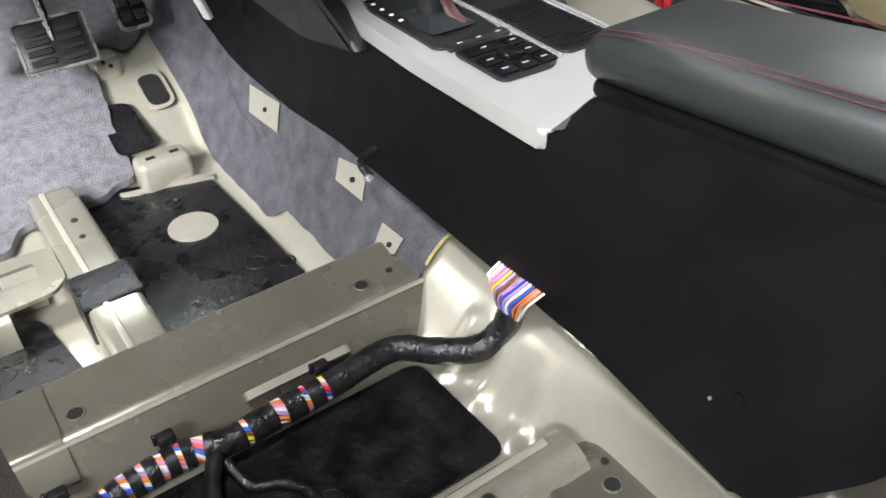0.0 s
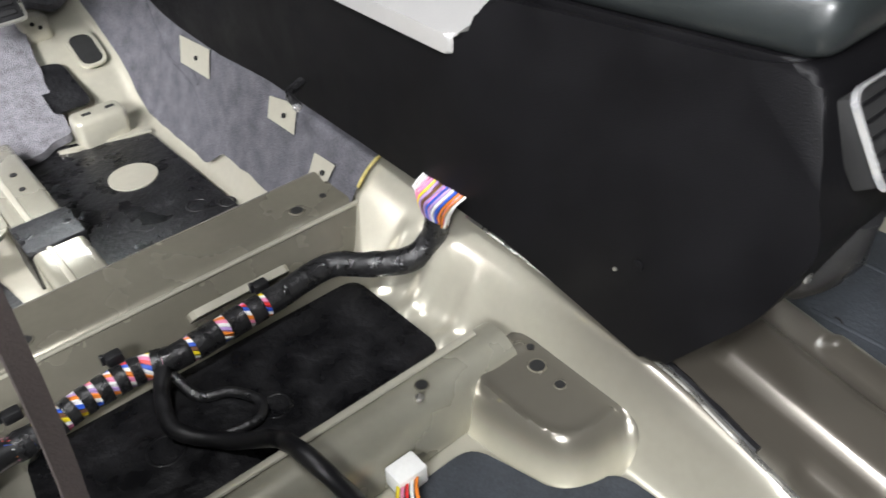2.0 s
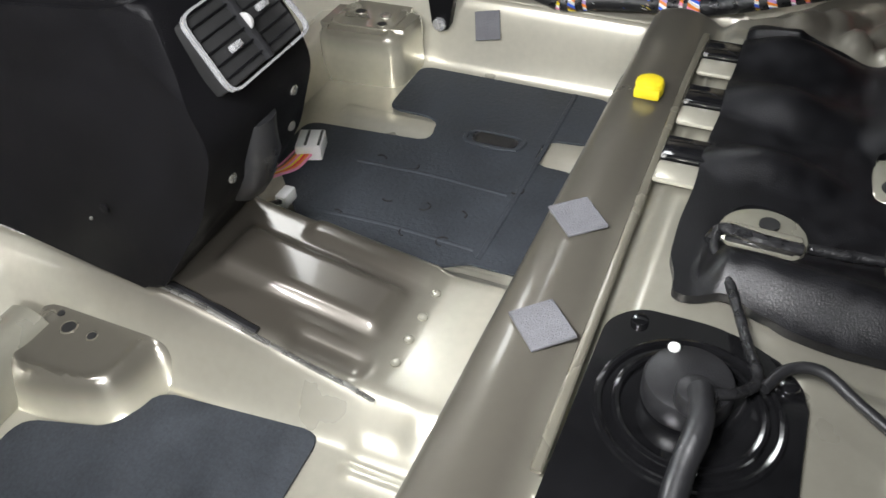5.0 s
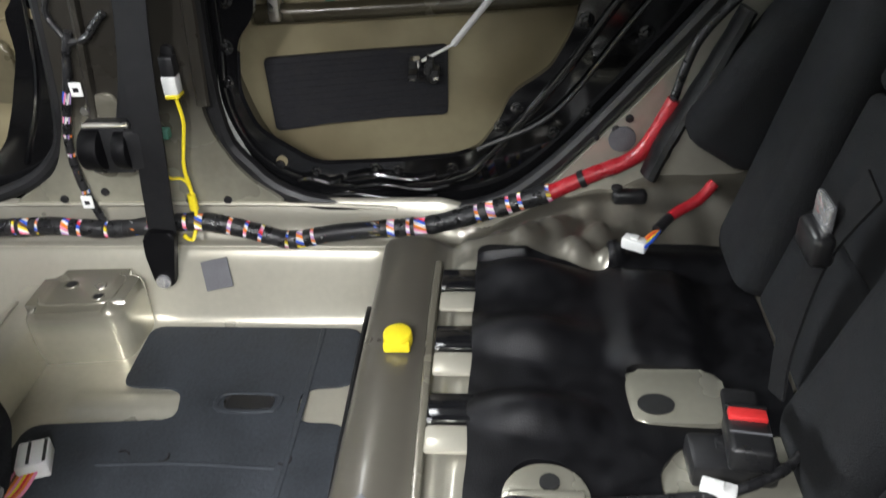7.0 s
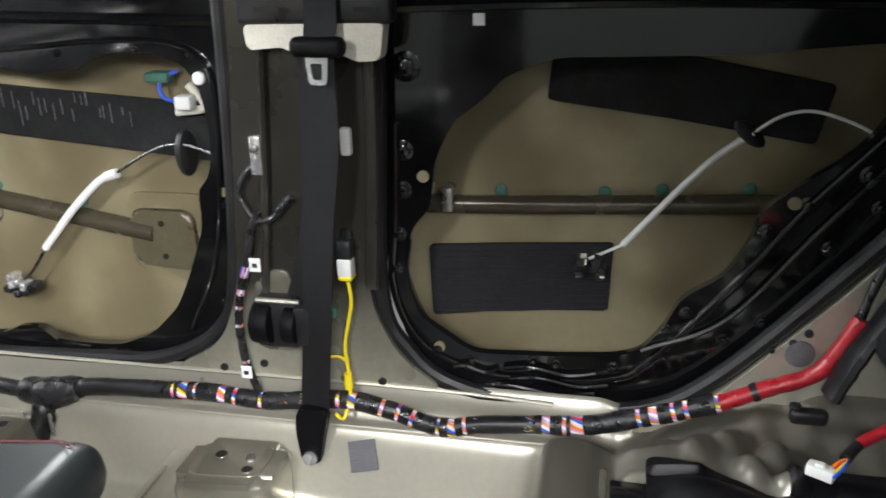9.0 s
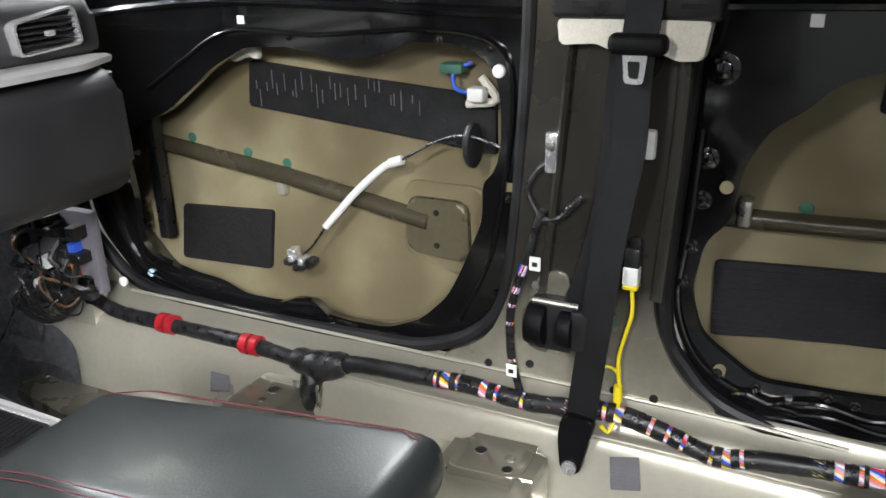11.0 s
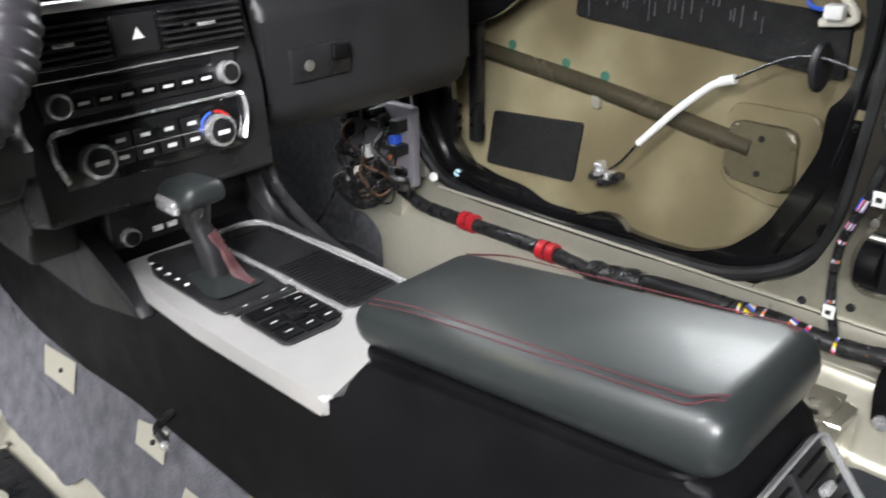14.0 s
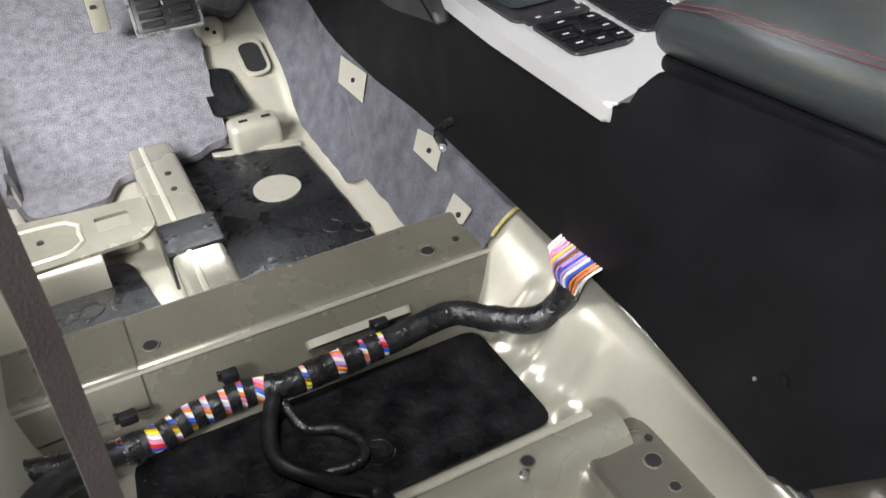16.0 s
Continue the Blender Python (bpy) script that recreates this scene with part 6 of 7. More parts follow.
bolts(a, [(0.82, 0.336, 0.006), (0.765, 0.312, 0.005), (0.74, 0.300, 0.005), (0.66, 0.300, 0.005), (0.585, 0.306, 0.0055), (0.56, 0.312, 0.005), (1.02, 0.335, 0.006), (1.09, 0.338, 0.006), (0.90, 0.300, 0.005), (0.43, 0.40, 0.008), (0.415, 0.40, 0.005), (0.40, 0.545, 0.004), (0.418, 0.565, 0.004), (0.66, 0.795, 0.004), (0.53, 0.800, 0.004), (0.80, 0.795, 0.004), (1.04, 0.742, 0.006), (0.445, 0.792, 0.004)])
a("push_plug", disc((0.749, 0.432, 0.760), "x", 0.010, 0.008, 14, 0.002), WHITE, "round white plug")
a("slot_plug", slab(rounded([(0.400, 0.578), (0.425, 0.578), (0.425, 0.592), (0.400, 0.592)], 0.006), "x", 0.7495, 0.752, 0.0), SKIN, "oval hole showing beige skin")
a("push_plug", disc((0.749, 1.185, 0.315), "x", 0.008, 0.008, 14, 0.002), mat("pale_blue_plastic", (0.45, 0.65, 0.72), 0.4), "round pale blue plug")
a("belt_rail", tube([(0.748, 0.38, 0.842), (0.748, 0.60, 0.845), (0.745, 0.80, 0.848), (0.745, 1.0, 0.845), (0.748, 1.28, 0.815)], 0.012, 8, 0.03, 0.7), GLOSS)
a("belt_rail", tube([(0.745, 0.38, 0.885), (0.740, 0.75, 0.890), (0.745, 1.28, 0.875)], 0.016, 8, 0.03, 0.7), GLOSS)
a("barcode_tag", box(0.7475, 0.750, 0.885, 0.900, 0.812, 0.826, 0.0008, 1), LABEL, "small white tag")
beam = a("impact_beam", tube([(0.842, 1.20, 0.562), (0.842, 0.90, 0.525), (0.842, 0.66, 0.485), (0.842, 0.60, 0.475)], 0.0165, 12, 0.05), BEAM, "tubular impact beam")
for y, z in ((1.13, 0.575), (0.995, 0.557), (0.905, 0.545), (0.74, 0.520), (0.635, 0.500)):
    a("glue_blob", disc((0.856, y, z), "x", 0.010, 0.004, 14, 0.002), GREEN, "green glue blob", beam)
a("beam_tab", box(0.838, 0.856, 0.905, 0.922, 0.485, 0.515, 0.004, 2), SHEET, "", beam)
pl = a("beam_plate", slab(rounded([(0.655, 0.405), (0.650, 0.545), (0.495, 0.545), (0.485, 0.42), (0.54, 0.375)], 0.025), "x", 0.848, 0.858, 0.004), SKIN, "stamped beam end plate")
a("plate_boss", slab(rounded([(0.645, 0.418), (0.640, 0.518), (0.525, 0.518), (0.520, 0.410)], 0.02), "x", 0.834, 0.850, 0.010, seg=4), STAMP, "", pl)
for z in (0.495, 0.435):
    a("bore", disc((0.8335, 0.582, z), "x", 0.0055, 0.002, 12), DARK, "", pl)
STRIP = mat("black_ribbed_foam", (0.005, 0.005, 0.0055), 0.85, 0.0, 0.3, 30, 200, 0.5, 120)
a("foam_strip", slab(rounded([(0.962, 0.735), (0.80, 0.722), (0.478, 0.700), (0.476, 0.606), (0.70, 0.628), (0.972, 0.652)], 0.005), "x", 0.846, 0.857, 0.003), STRIP, "long black foam strip")
for i in range(26):
    y = 0.955 - i * 0.0135 + random.uniform(-0.006, 0.006)
    z = 0.690 + random.uniform(-0.012, 0.016)
    a("foam_scratch", box(0.8452, 0.8462, y - random.uniform(0.0003, 0.0012), y + random.uniform(0.0002, 0.0010), z - random.uniform(0.002, 0.030), z + random.uniform(0.002, 0.022)), GREYPATCH, "pale scuffed rib")
a("foam_square", slab(rounded([(1.170, 0.432), (1.04, 0.440), (0.944, 0.447), (0.962, 0.322), (1.190, 0.312)], 0.006), "x", 0.848, 0.857, 0.003), STRIP, "square black foam pad")
cab = a("latch_cable", tube([(0.76, 0.42, 0.640), (0.79, 0.50, 0.648), (0.80, 0.56, 0.632), (0.80, 0.634, 0.590)], 0.0025, 6, 0.01), TAPE)
a("cable_sleeve", tube([(0.80, 0.625, 0.594), (0.80, 0.660, 0.580), (0.80, 0.717, 0.530), (0.80, 0.755, 0.490), (0.80, 0.790, 0.452)], 0.0068, 10, 0.01), WHITE, "white foam cable sleeve", cab)
a("sleeve_tip", tube([(0.80, 0.626, 0.594), (0.80, 0.650, 0.586)], 0.0085, 10, 0.01), WHITE, "", cab)
a("cable_end", tube([(0.80, 0.790, 0.452), (0.80, 0.822, 0.410), (0.80, 0.845, 0.390)], 0.0025, 6, 0.01), TAPE, "", cab)
gr = a("grommet", disc((0.80, 0.497, 0.632), "x", 0.020, 0.014, 20, 0.004, None, Matrix.Translation((0.80, 0.497, 0.632)) @ Matrix.Rotation(radians(70), 4, "Z") @ Matrix.Diagonal((1, 1, 1.9, 1)) @ Matrix.Translation((-0.80, -0.497, -0.632))), RUBBER, "oval rubber grommet")
for i in range(12):
    y, z = 0.856 + random.uniform(-0.03, 0.03), 0.380 + random.uniform(-0.016, 0.016)
    a("latch_piece", box(0.79 + random.uniform(-0.01, 0.005), 0.81, y - random.uniform(0.004, 0.011), y + 0.006, z - random.uniform(0.003, 0.009), z + 0.006, 0.0015, 1), random.choice((SATIN, SATIN, CHROME, TAPE)), "", cab)
a("cream_bracket", slab(rounded([(0.985, 0.775), (0.905, 0.768), (0.905, 0.745), (0.93, 0.752), (0.955, 0.738), (0.972, 0.745)], 0.006), "x", 0.800, 0.812, 0.003), CREAM, "cream plastic bracket")
a("white_connector", box(0.80, 0.825, 0.480, 0.508, 0.700, 0.722, 0.004, 2), WHITE, "white plug with blue leads")
a("blue_lead", tube([(0.81, 0.505, 0.712), (0.82, 0.535, 0.716), (0.825, 0.540, 0.742), (0.84, 0.515, 0.755)], 0.0035, 6, 0.008), BLUE)
a("green_plug", box(0.82, 0.85, 0.525, 0.565, 0.738, 0.754, 0.004, 2), GREEN)
a("plastic_frame", tube([(0.83, 0.495, 0.735), (0.83, 0.47, 0.70), (0.83, 0.52, 0.69)], 0.007, 8, 0.01), CREAM)
a("window_rail", box(0.80, 0.825, 1.175, 1.200, 0.37, 0.78, 0.004, 2), SATIN, "dark vertical window rail")
for z in (0.395, 0.42, 0.445, 0.55):
    a("hinge_rib", box(0.775, 0.80, 1.215, 1.25, z - 0.006, z + 0.006, 0.004, 2), STEEL if z > 0.5 else GLOSS)

a = into(rear_door)
a("press_ridge", tube([(0.750, 0.140, 0.70), (0.750, 0.147, 0.54), (0.750, 0.152, 0.44), (0.750, 0.112, 0.350), (0.750, 0.02, 0.306), (0.750, -0.10, 0.300), (0.750, -0.19, 0.312), (0.750, -0.24, 0.348), (0.750, -0.345, 0.475), (0.750, -0.425, 0.59), (0.750, -0.50, 0.68), (0.750, -0.60, 0.80)], 0.007, 8, 0.012, 0.6), GLOSS)
for z, y0, y1 in ((0.318, -0.02, -0.16), (0.300, -0.03, -0.18), (0.283, 0.03, -0.16), (0.312, 0.06, -0.01)):
    a("press_ridge", tube([(0.748, y0, z), (0.746, y0 * 0.7 + y1 * 0.3, z + 0.006), (0.747, y0 * 0.3 + y1 * 0.7, z - 0.004), (0.748, y1, z + 0.003)], 0.0055, 8, 0.01, 0.8), GLOSS)
bolts(a, [(0.128, 0.66, 0.009), (0.13, 0.60, 0.008), (0.140, 0.53, 0.007), (0.148, 0.475, 0.007), (0.085, 0.34, 0.008), (0.12, 0.78, 0.013), (-0.065, 0.33, 0.006), (-0.10, 0.328, 0.005), (-0.185, 0.33, 0.006), (-0.26, 0.40, 0.006), (-0.285, 0.43, 0.006), (-0.38, 0.56, 0.007), (-0.43, 0.60, 0.008), (-0.50, 0.645, 0.008), (-0.39, 0.42, 0.006), (-0.465, 0.54, 0.007), (-0.34, 0.39, 0.006), (-0.52, 0.60, 0.007), (0.03, 0.325, 0.005)])
for y, z in ((0.100, 0.622), (-0.412, 0.603), (0.082, 0.345)):
    a("bore_plug", disc((0.7505, y, z), "x", 0.009, 0.003, 14), SKIN, "oval hole showing beige skin")
a("belt_rail", tube([(0.748, 0.15, 0.862), (0.745, -0.2, 0.868), (0.748, -0.70, 0.862)], 0.014, 8, 0.05, 0.7), GLOSS)
a("barcode_tag", box(0.7475, 0.750, 0.008, 0.024, 0.836, 0.852, 0.0008, 1), LABEL, "small white tag")
a("edge_rod", tube([(0.747, -0.225, 0.365), (0.745, -0.34, 0.425), (0.745, -0.45, 0.57), (0.745, -0.565, 0.715)], 0.0035, 6, 0.02), SATIN, "thin rod along the opening")
rod = a("impact_beam", tube([(0.842, 0.115, 0.550), (0.842, -0.10, 0.557), (0.842, -0.42, 0.572)], 0.0150, 12, 0.05), BEAM, "tubular impact beam")
a("beam_end", box(0.815, 0.850, 0.070, 0.088, 0.545, 0.585, 0.004, 2), STEEL, "bright beam end bracket", rod)
for y, z in ((-0.245, 0.582), (-0.37, 0.588), (-0.16, 0.575), (0.0, 0.572)):
    a("glue_blob", disc((0.856, y, z), "x", 0.010, 0.004, 14, 0.002), GREEN, "green glue blob", rod)
a("foam_strip", slab(rounded([(0.116, 0.476), (-0.03, 0.486), (-0.178, 0.494), (-0.174, 0.380), (0.0, 0.370), (0.040, 0.362), (0.112, 0.352)], 0.006), "x", 0.846, 0.857, 0.003), mat("grey_black_foam", (0.014, 0.014, 0.017), 0.85, 0.0, 0.25, 30, 200, 0.5, 120), "ribbed grey-black foam strip")
for k in range(11):
    f = (k + 0.5) / 11
    a("foam_rib", tube([(0.8462, 0.112, 0.354 + 0.118 * f), (0.8458, -0.03, 0.366 + 0.117 * f + 0.001 * math.sin(k * 3)), (0.8462, -0.172, 0.382 + 0.110 * f)], 0.0016, 5, 0.03), bpy.data.materials["grey_black_foam"])
a("foam_strip", slab(rounded([(-0.077, 0.790), (-0.27, 0.783), (-0.467, 0.744), (-0.449, 0.660), (-0.26, 0.692), (-0.07, 0.718)], 0.006), "x", 0.846, 0.857, 0.003), STRIP, "black foam strip")
cab = a("latch_cable", tube([(0.80, -0.357, 0.687), (0.80, -0.39, 0.710), (0.80, -0.43, 0.718), (0.79, -0.48, 0.705), (0.78, -0.52, 0.685)], 0.0026, 6, 0.01), WHITE, "thin pale latch cable")
a("cable_sleeve", tube([(0.80, -0.190, 0.512), (0.80, -0.230, 0.560), (0.80, -0.274, 0.612), (0.80, -0.315, 0.655), (0.80, -0.357, 0.686)], 0.0050, 10, 0.01), WHITE, "white cable sleeve", cab)
a("cable_end", tube([(0.80, -0.142, 0.487), (0.80, -0.190, 0.512)], 0.0025, 6, 0.01), WHITE, "", cab)
gm = Matrix.Translation((0.80, -0.352, 0.685)) @ Matrix.Rotation(radians(-50), 4, "X") @ Matrix.Rotation(radians(25), 4, "Z")
a("grommet", disc((0, 0, 0), "x", 0.012, 0.010, 18, 0.003, None, gm @ Matrix.Diagonal((1, 1, 2.2, 1))), RUBBER, "oval rubber grommet")
for i in range(12):
    y, z = -0.142 + random.uniform(-0.022, 0.022), 0.478 + random.uniform(-0.016, 0.016)
    a("latch_piece", box(0.79 + random.uniform(-0.01, 0.005), 0.81, y - random.uniform(0.004, 0.010), y + 0.005, z - random.uniform(0.003, 0.009), z + 0.005, 0.0015, 1), random.choice((SATIN, SATIN, CHROME, TAPE)), "", cab)
a("crumpled_film", slab(rounded([(-0.40, 0.838), (-0.52, 0.842), (-0.525, 0.815), (-0.45, 0.822)], 0.006), "x", 0.80, 0.815, 0.004), CREAM, "pale crumpled film")

# ---- rear bench area ----
bench, a = group_of("rear_seat_back", "black fabric rear seat backrest, cushion removed", "seat", (0.0, -0.62, 0.28))


def rest(x0, x1, y, z, lean, d=0.11, h=0.15, n=5, gap=0.004, name="back_panel"):
    base = Matrix.Translation((0, y, z)) @ Matrix.Rotation(radians(lean), 4, "X")
    for i in range(n):
        b = box(x0, x1, -d, 0.0, i * h + gap / 2, (i + 1) * h - gap / 2, 0.012, 3)
        for v in b.verts:
            v.co.y += 0.006 * math.sin((v.co.z - i * h) / h * math.pi) * (1 if v.co.y > -d / 2 else 0)
        b.transform(base)
        a(name, b, CLOTH)
    b = box(x0 + 0.01, x1 - 0.01, -d, -0.014, 0.0, n * h, 0.004, 1)
    b.transform(base)
    a("back_core", b, CLOTH)


def bolster(x0, x1, y, z, lean, d=0.14, h=0.76):
    b = box(x0, x1, -d, 0.012, 0.0, h, 0.035, 5)
    b.transform(Matrix.Translation((0, y, z)) @ Matrix.Rotation(radians(lean), 4, "X"))
    a("side_bolster", b, CLOTH, "smooth black side bolster")


rest(0.265, 0.47, -0.585, 0.285, 15)
bolster(0.468, 0.612, -0.562, 0.285, 15)
b = box(0.590, 0.680, -0.12, 0.0, 0.0, 0.46, 0.030, 4)
b.transform(Matrix.Translation((0, -0.495, 0.450)) @ Matrix.Rotation(radians(33), 4, "X"))
a("side_wing", b, CLOTH, "smooth black outer wing")
rest(-0.70, 0.10, -0.560, 0.285, 19)
bolster(0.102, 0.256, -0.548, 0.285, 19)


def pan_height(x, y):
    z = 0.293 + 0.006 * math.sin(x * 18) - 0.015 * sm(-0.28, -0.55, y)
    for c in (0.49, 0.365, 0.245):
        z += 0.033 * math.exp(-((x - c) / 0.036) ** 2) * math.exp(-((y + 0.29) / 0.075) ** 2)
    z += 0.030 * math.exp(-((x - 0.062) / 0.030) ** 2) * sm(-0.255, -0.285, y)
    z += 0.018 * bump_box(x, y, 0.33, 0.52, -0.50, -0.40, 0.02)
    z += 0.001 * noise.noise(Vector((x * 30, y * 30, 0)))
    return max(z, floor_height(x, y) + 0.006)


def fleece_keep(x, y):
    if (0.248 < x < 0.325 and -0.505 < y < -0.405) or ((x - 0.150) / 0.085) ** 2 + ((y + 0.525) / 0.105) ** 2 < 1:
        return False
    if ((x - 0.130) / 0.050) ** 2 + ((y + 0.308) / 0.036) ** 2 < 1:
        return False
    if x > 0.47 and y > -0.40 and x > 0.545 + 0.3 * (y + 0.30):
        return False
    return y < -0.226 - 0.012 * sm(0.08, 0.03, x) and x > 0.014 + 0.012 * math.exp(-((y + 0.285) / 0.03) ** 2) - 0.014 * sm(-0.40, -0.55, y)


draped("seat_pan_felt", 0.005, 0.575, -0.585, -0.215, 0.006, FLEECE, "black fleece insulation pressed over the seat pan", 0.003, 0.005, 0.010, "insulation", fleece_keep, pan_height, 0.0015)
for i, x in enumerate((0.470, 0.350, 0.232)):
    t, a = group_of("felt_tab", "black film tab over a bare metal tongue", "tab", (x, -0.21, 0.30), "felt tabs")
    a("film", box(x - 0.006, x + 0.036, -0.236, -0.186, 0.300, 0.309, 0.003, 2), SCREENBLK, "glossy black film")
    a("tongue", box(x - 0.046, x - 0.008, -0.236, -0.186, 0.298, 0.305, 0.004, 2), SHEET, "bare metal tongue")
    a("staple", disc((x - 0.007, -0.190, 0.3085), "z", 0.003, 0.003, 8), CHROME)
solid("ridge_groove", tube([(0.54, -0.178, 0.296), (0.42, -0.178, 0.297), (0.30, -0.180, 0.297), (0.10, -0.184, 0.297), (-0.20, -0.19, 0.297)], 0.005, 8, 0.02, 0.5), DARKPRIMER, "pressed bead along the bench ridge", "bead")
solid("ridge_gap", tube([(0.60, -0.058, 0.140), (0.56, -0.070, 0.20), (0.42, -0.072, 0.205), (0.10, -0.080, 0.21), (-0.20, -0.085, 0.21)], 0.004, 6, 0.02), RUBBER, "dark sealed seam below the bench ridge", "seam")
iv, a = group_of("inspection_cover", "round beige cover with wires in the seat pan", "cover", (0.130, -0.308, 0.29))
b = disc((0.130, -0.308, 0.300), "z", 0.043, 0.014, 32, 0.004, None, Matrix.Translation((0.130, 0, 0)) @ Matrix.Diagonal((1, 1, 1, 1)) @ Matrix.Translation((-0.130, 0, 0)))
a("dome", b, MIDPRIMER)
a("bar", box(0.120, 0.134, -0.345, -0.272, 0.304, 0.313, 0.003, 2), MIDPRIMER)
a("bore", disc((0.146, -0.312, 0.3085), "z", 0.010, 0.003, 14), DARK)
a("shadow_slot", box(0.108, 0.119, -0.340, -0.275, 0.305, 0.3115, 0.002, 1), SATIN)
a("lead_sleeve", tube([(0.112, -0.345, 0.314), (0.108, -0.31, 0.318), (0.112, -0.272, 0.318), (0.095, -0.262, 0.313)], 0.006, 8, 0.006), TAPE)
bp, a = group_of("metal_recess", "beige bare metal recess with an oval hole", "recess", (0.286, -0.455, 0.27))
a("plate", slab(rounded([(0.244, -0.400), (0.330, -0.400), (0.330, -0.51), (0.244, -0.51)], 0.02), "z", 0.270, 0.292, 0.006), MIDPRIMER)
a("oval_hole", slab(circle(0.272, -0.432, 0.016, 24, 0.020), "z", 0.2915, 0.2935), DARK, "dark oval hole")
bq, a = group_of("anchor_recess", "beige bare metal well round the belt anchor", "recess", (0.150, -0.525, 0.26))
a("plate", slab(circle(0.150, -0.525, 0.090, 40, 0.110), "z", 0.262, 0.284, 0.006), MIDPRIMER)
a("anchor_block", box(0.165, 0.215, -0.535, -0.450, 0.282, 0.312, 0.006, 2), SATIN, "black anchor block")
a("anchor_bolt", disc((0.195, -0.485, 0.314), "z", 0.010, 0.008, 6, 0.002), SATIN)


def buckle(label, m):
    """A buckle lying along its own x axis, button end at plus x."""
    o, add = group_of("belt_buckle", label, "belt buckle", tuple(m.translation), "belt buckles")
    body = add("housing", box(-0.055, 0.030, -0.026, 0.026, 0.0, 0.034, 0.007, 3, None, m), SATIN)
    add("button", box(0.004, 0.026, -0.023, 0.023, 0.028, 0.0395, 0.003, 2, None, m), REDBTN, "red release button", body)
    add("cap", box(0.027, 0.036, -0.025, 0.025, 0.004, 0.038, 0.003, 2, None, m), SATIN, "", body)
    add("stitch_line", box(-0.022, -0.019, -0.024, 0.024, 0.0335, 0.0350, 0, 1, None, m), GREYPATCH, "", body)
    add("stalk", box(0.034, 0.100, -0.022, 0.022, 0.006, 0.020, 0.004, 2, None, m), WEB, "", body)


buckle("black belt buckle with red button on the seat pan", Matrix.Translation((0.155, -0.490, 0.352)) @ Matrix.Scale(0.76, 4) @ Matrix.Rotation(radians(-8), 4, "Z") @ Matrix.Rotation(radians(10), 4, "Y"))
buckle("black belt buckle with red button beside the webbing", Matrix.Translation((-0.075, -0.555, 0.345)) @ Matrix.Scale(0.8, 4) @ Matrix.Rotation(radians(-6), 4, "Z") @ Matrix.Rotation(radians(8), 4, "Y"))
wb, a = group_of("rear_belt_webbing", "black lap belt webbing over the bench edge", "seat belt", (0.0, -0.51, 0.30), "seat belts")
a("webbing", ribbon([(0.100, -0.545, 0.318), (0.055, -0.520, 0.338), (0.010, -0.508, 0.325), (-0.06, -0.500, 0.315), (-0.13, -0.490, 0.312)], 0.046, 0.003, (0, 1, 0), 0.01), WEB)
a("keeper", box(0.012, 0.080, -0.545, -0.478, 0.322, 0.344, 0.010, 3), FLEECE, "padded black keeper")

tc, a = group_of("tank_cover", "black painted service cover over the fuel pump", "cover", (-0.12, -0.285, 0.29))
cov = a("plate", slab(rounded([(-0.006, -0.222), (-0.004, -0.300), (-0.040, -0.372), (-0.30, -0.376), (-0.30, -0.198), (-0.030, -0.198)], 0.03, 5), "z", 0.286, 0.303, 0.004), GLOSS, "black painted plate")
for r, z in ((0.072, 0.304), (0.058, 0.306)):
    a("press_ring", tube([(-0.105 + r * math.cos(t), -0.285 + r * math.sin(t), z) for t in np.linspace(0, 2 * math.pi, 49)], 0.004, 8, 0.02, 0.8, raw=False), GLOSS, "", cov)
a("pump_cap", disc((-0.095, -0.280, 0.318), "z", 0.036, 0.028, 32, 0.006), SATIN, "black pump cap")
a("pump_neck", disc((-0.118, -0.288, 0.338), "z", 0.016, 0.020, 20, 0.004), SATIN)
for x, y in ((-0.024, -0.226), (-0.052, -0.356), (-0.27, -0.22), (-0.27, -0.36)):
    a("cover_screw", disc((x, y, 0.305), "z", 0.008, 0.006, 12, 0.002), GLOSS, "painted cover screw")
a("white_button", disc((-0.070, -0.262, 0.333), "z", 0.005, 0.004, 12, 0.001), WHITE)
harness("pump_cable", "black taped cable to the fuel pump", [(0.112, -0.268, 0.318), (0.085, -0.268, 0.316), (0.05, -0.285, 0.318), (0.01, -0.302, 0.316), (-0.03, -0.318, 0.314), (-0.065, -0.330, 0.318), (-0.095, -0.318, 0.330), (-0.118, -0.295, 0.345)], 0.0046, [(0, 1, TAPE, "sleeve")], [])
harness("pump_cable", "black corrugated cable to the white plug", [(-0.075, -0.335, 0.320), (-0.050, -0.350, 0.322), (-0.040, -0.375, 0.320), (-0.055, -0.405, 0.312), (-0.078, -0.440, 0.308)], 0.0050, [(0, 1, RUBBER, "conduit")], [])
harness("pump_hose", "ribbed black hose from the pump", [(-0.118, -0.290, 0.348), (-0.150, -0.296, 0.350), (-0.185, -0.292, 0.335), (-0.24, -0.29, 0.315)], 0.010, [(0, 1, RUBBER, "conduit")], [])
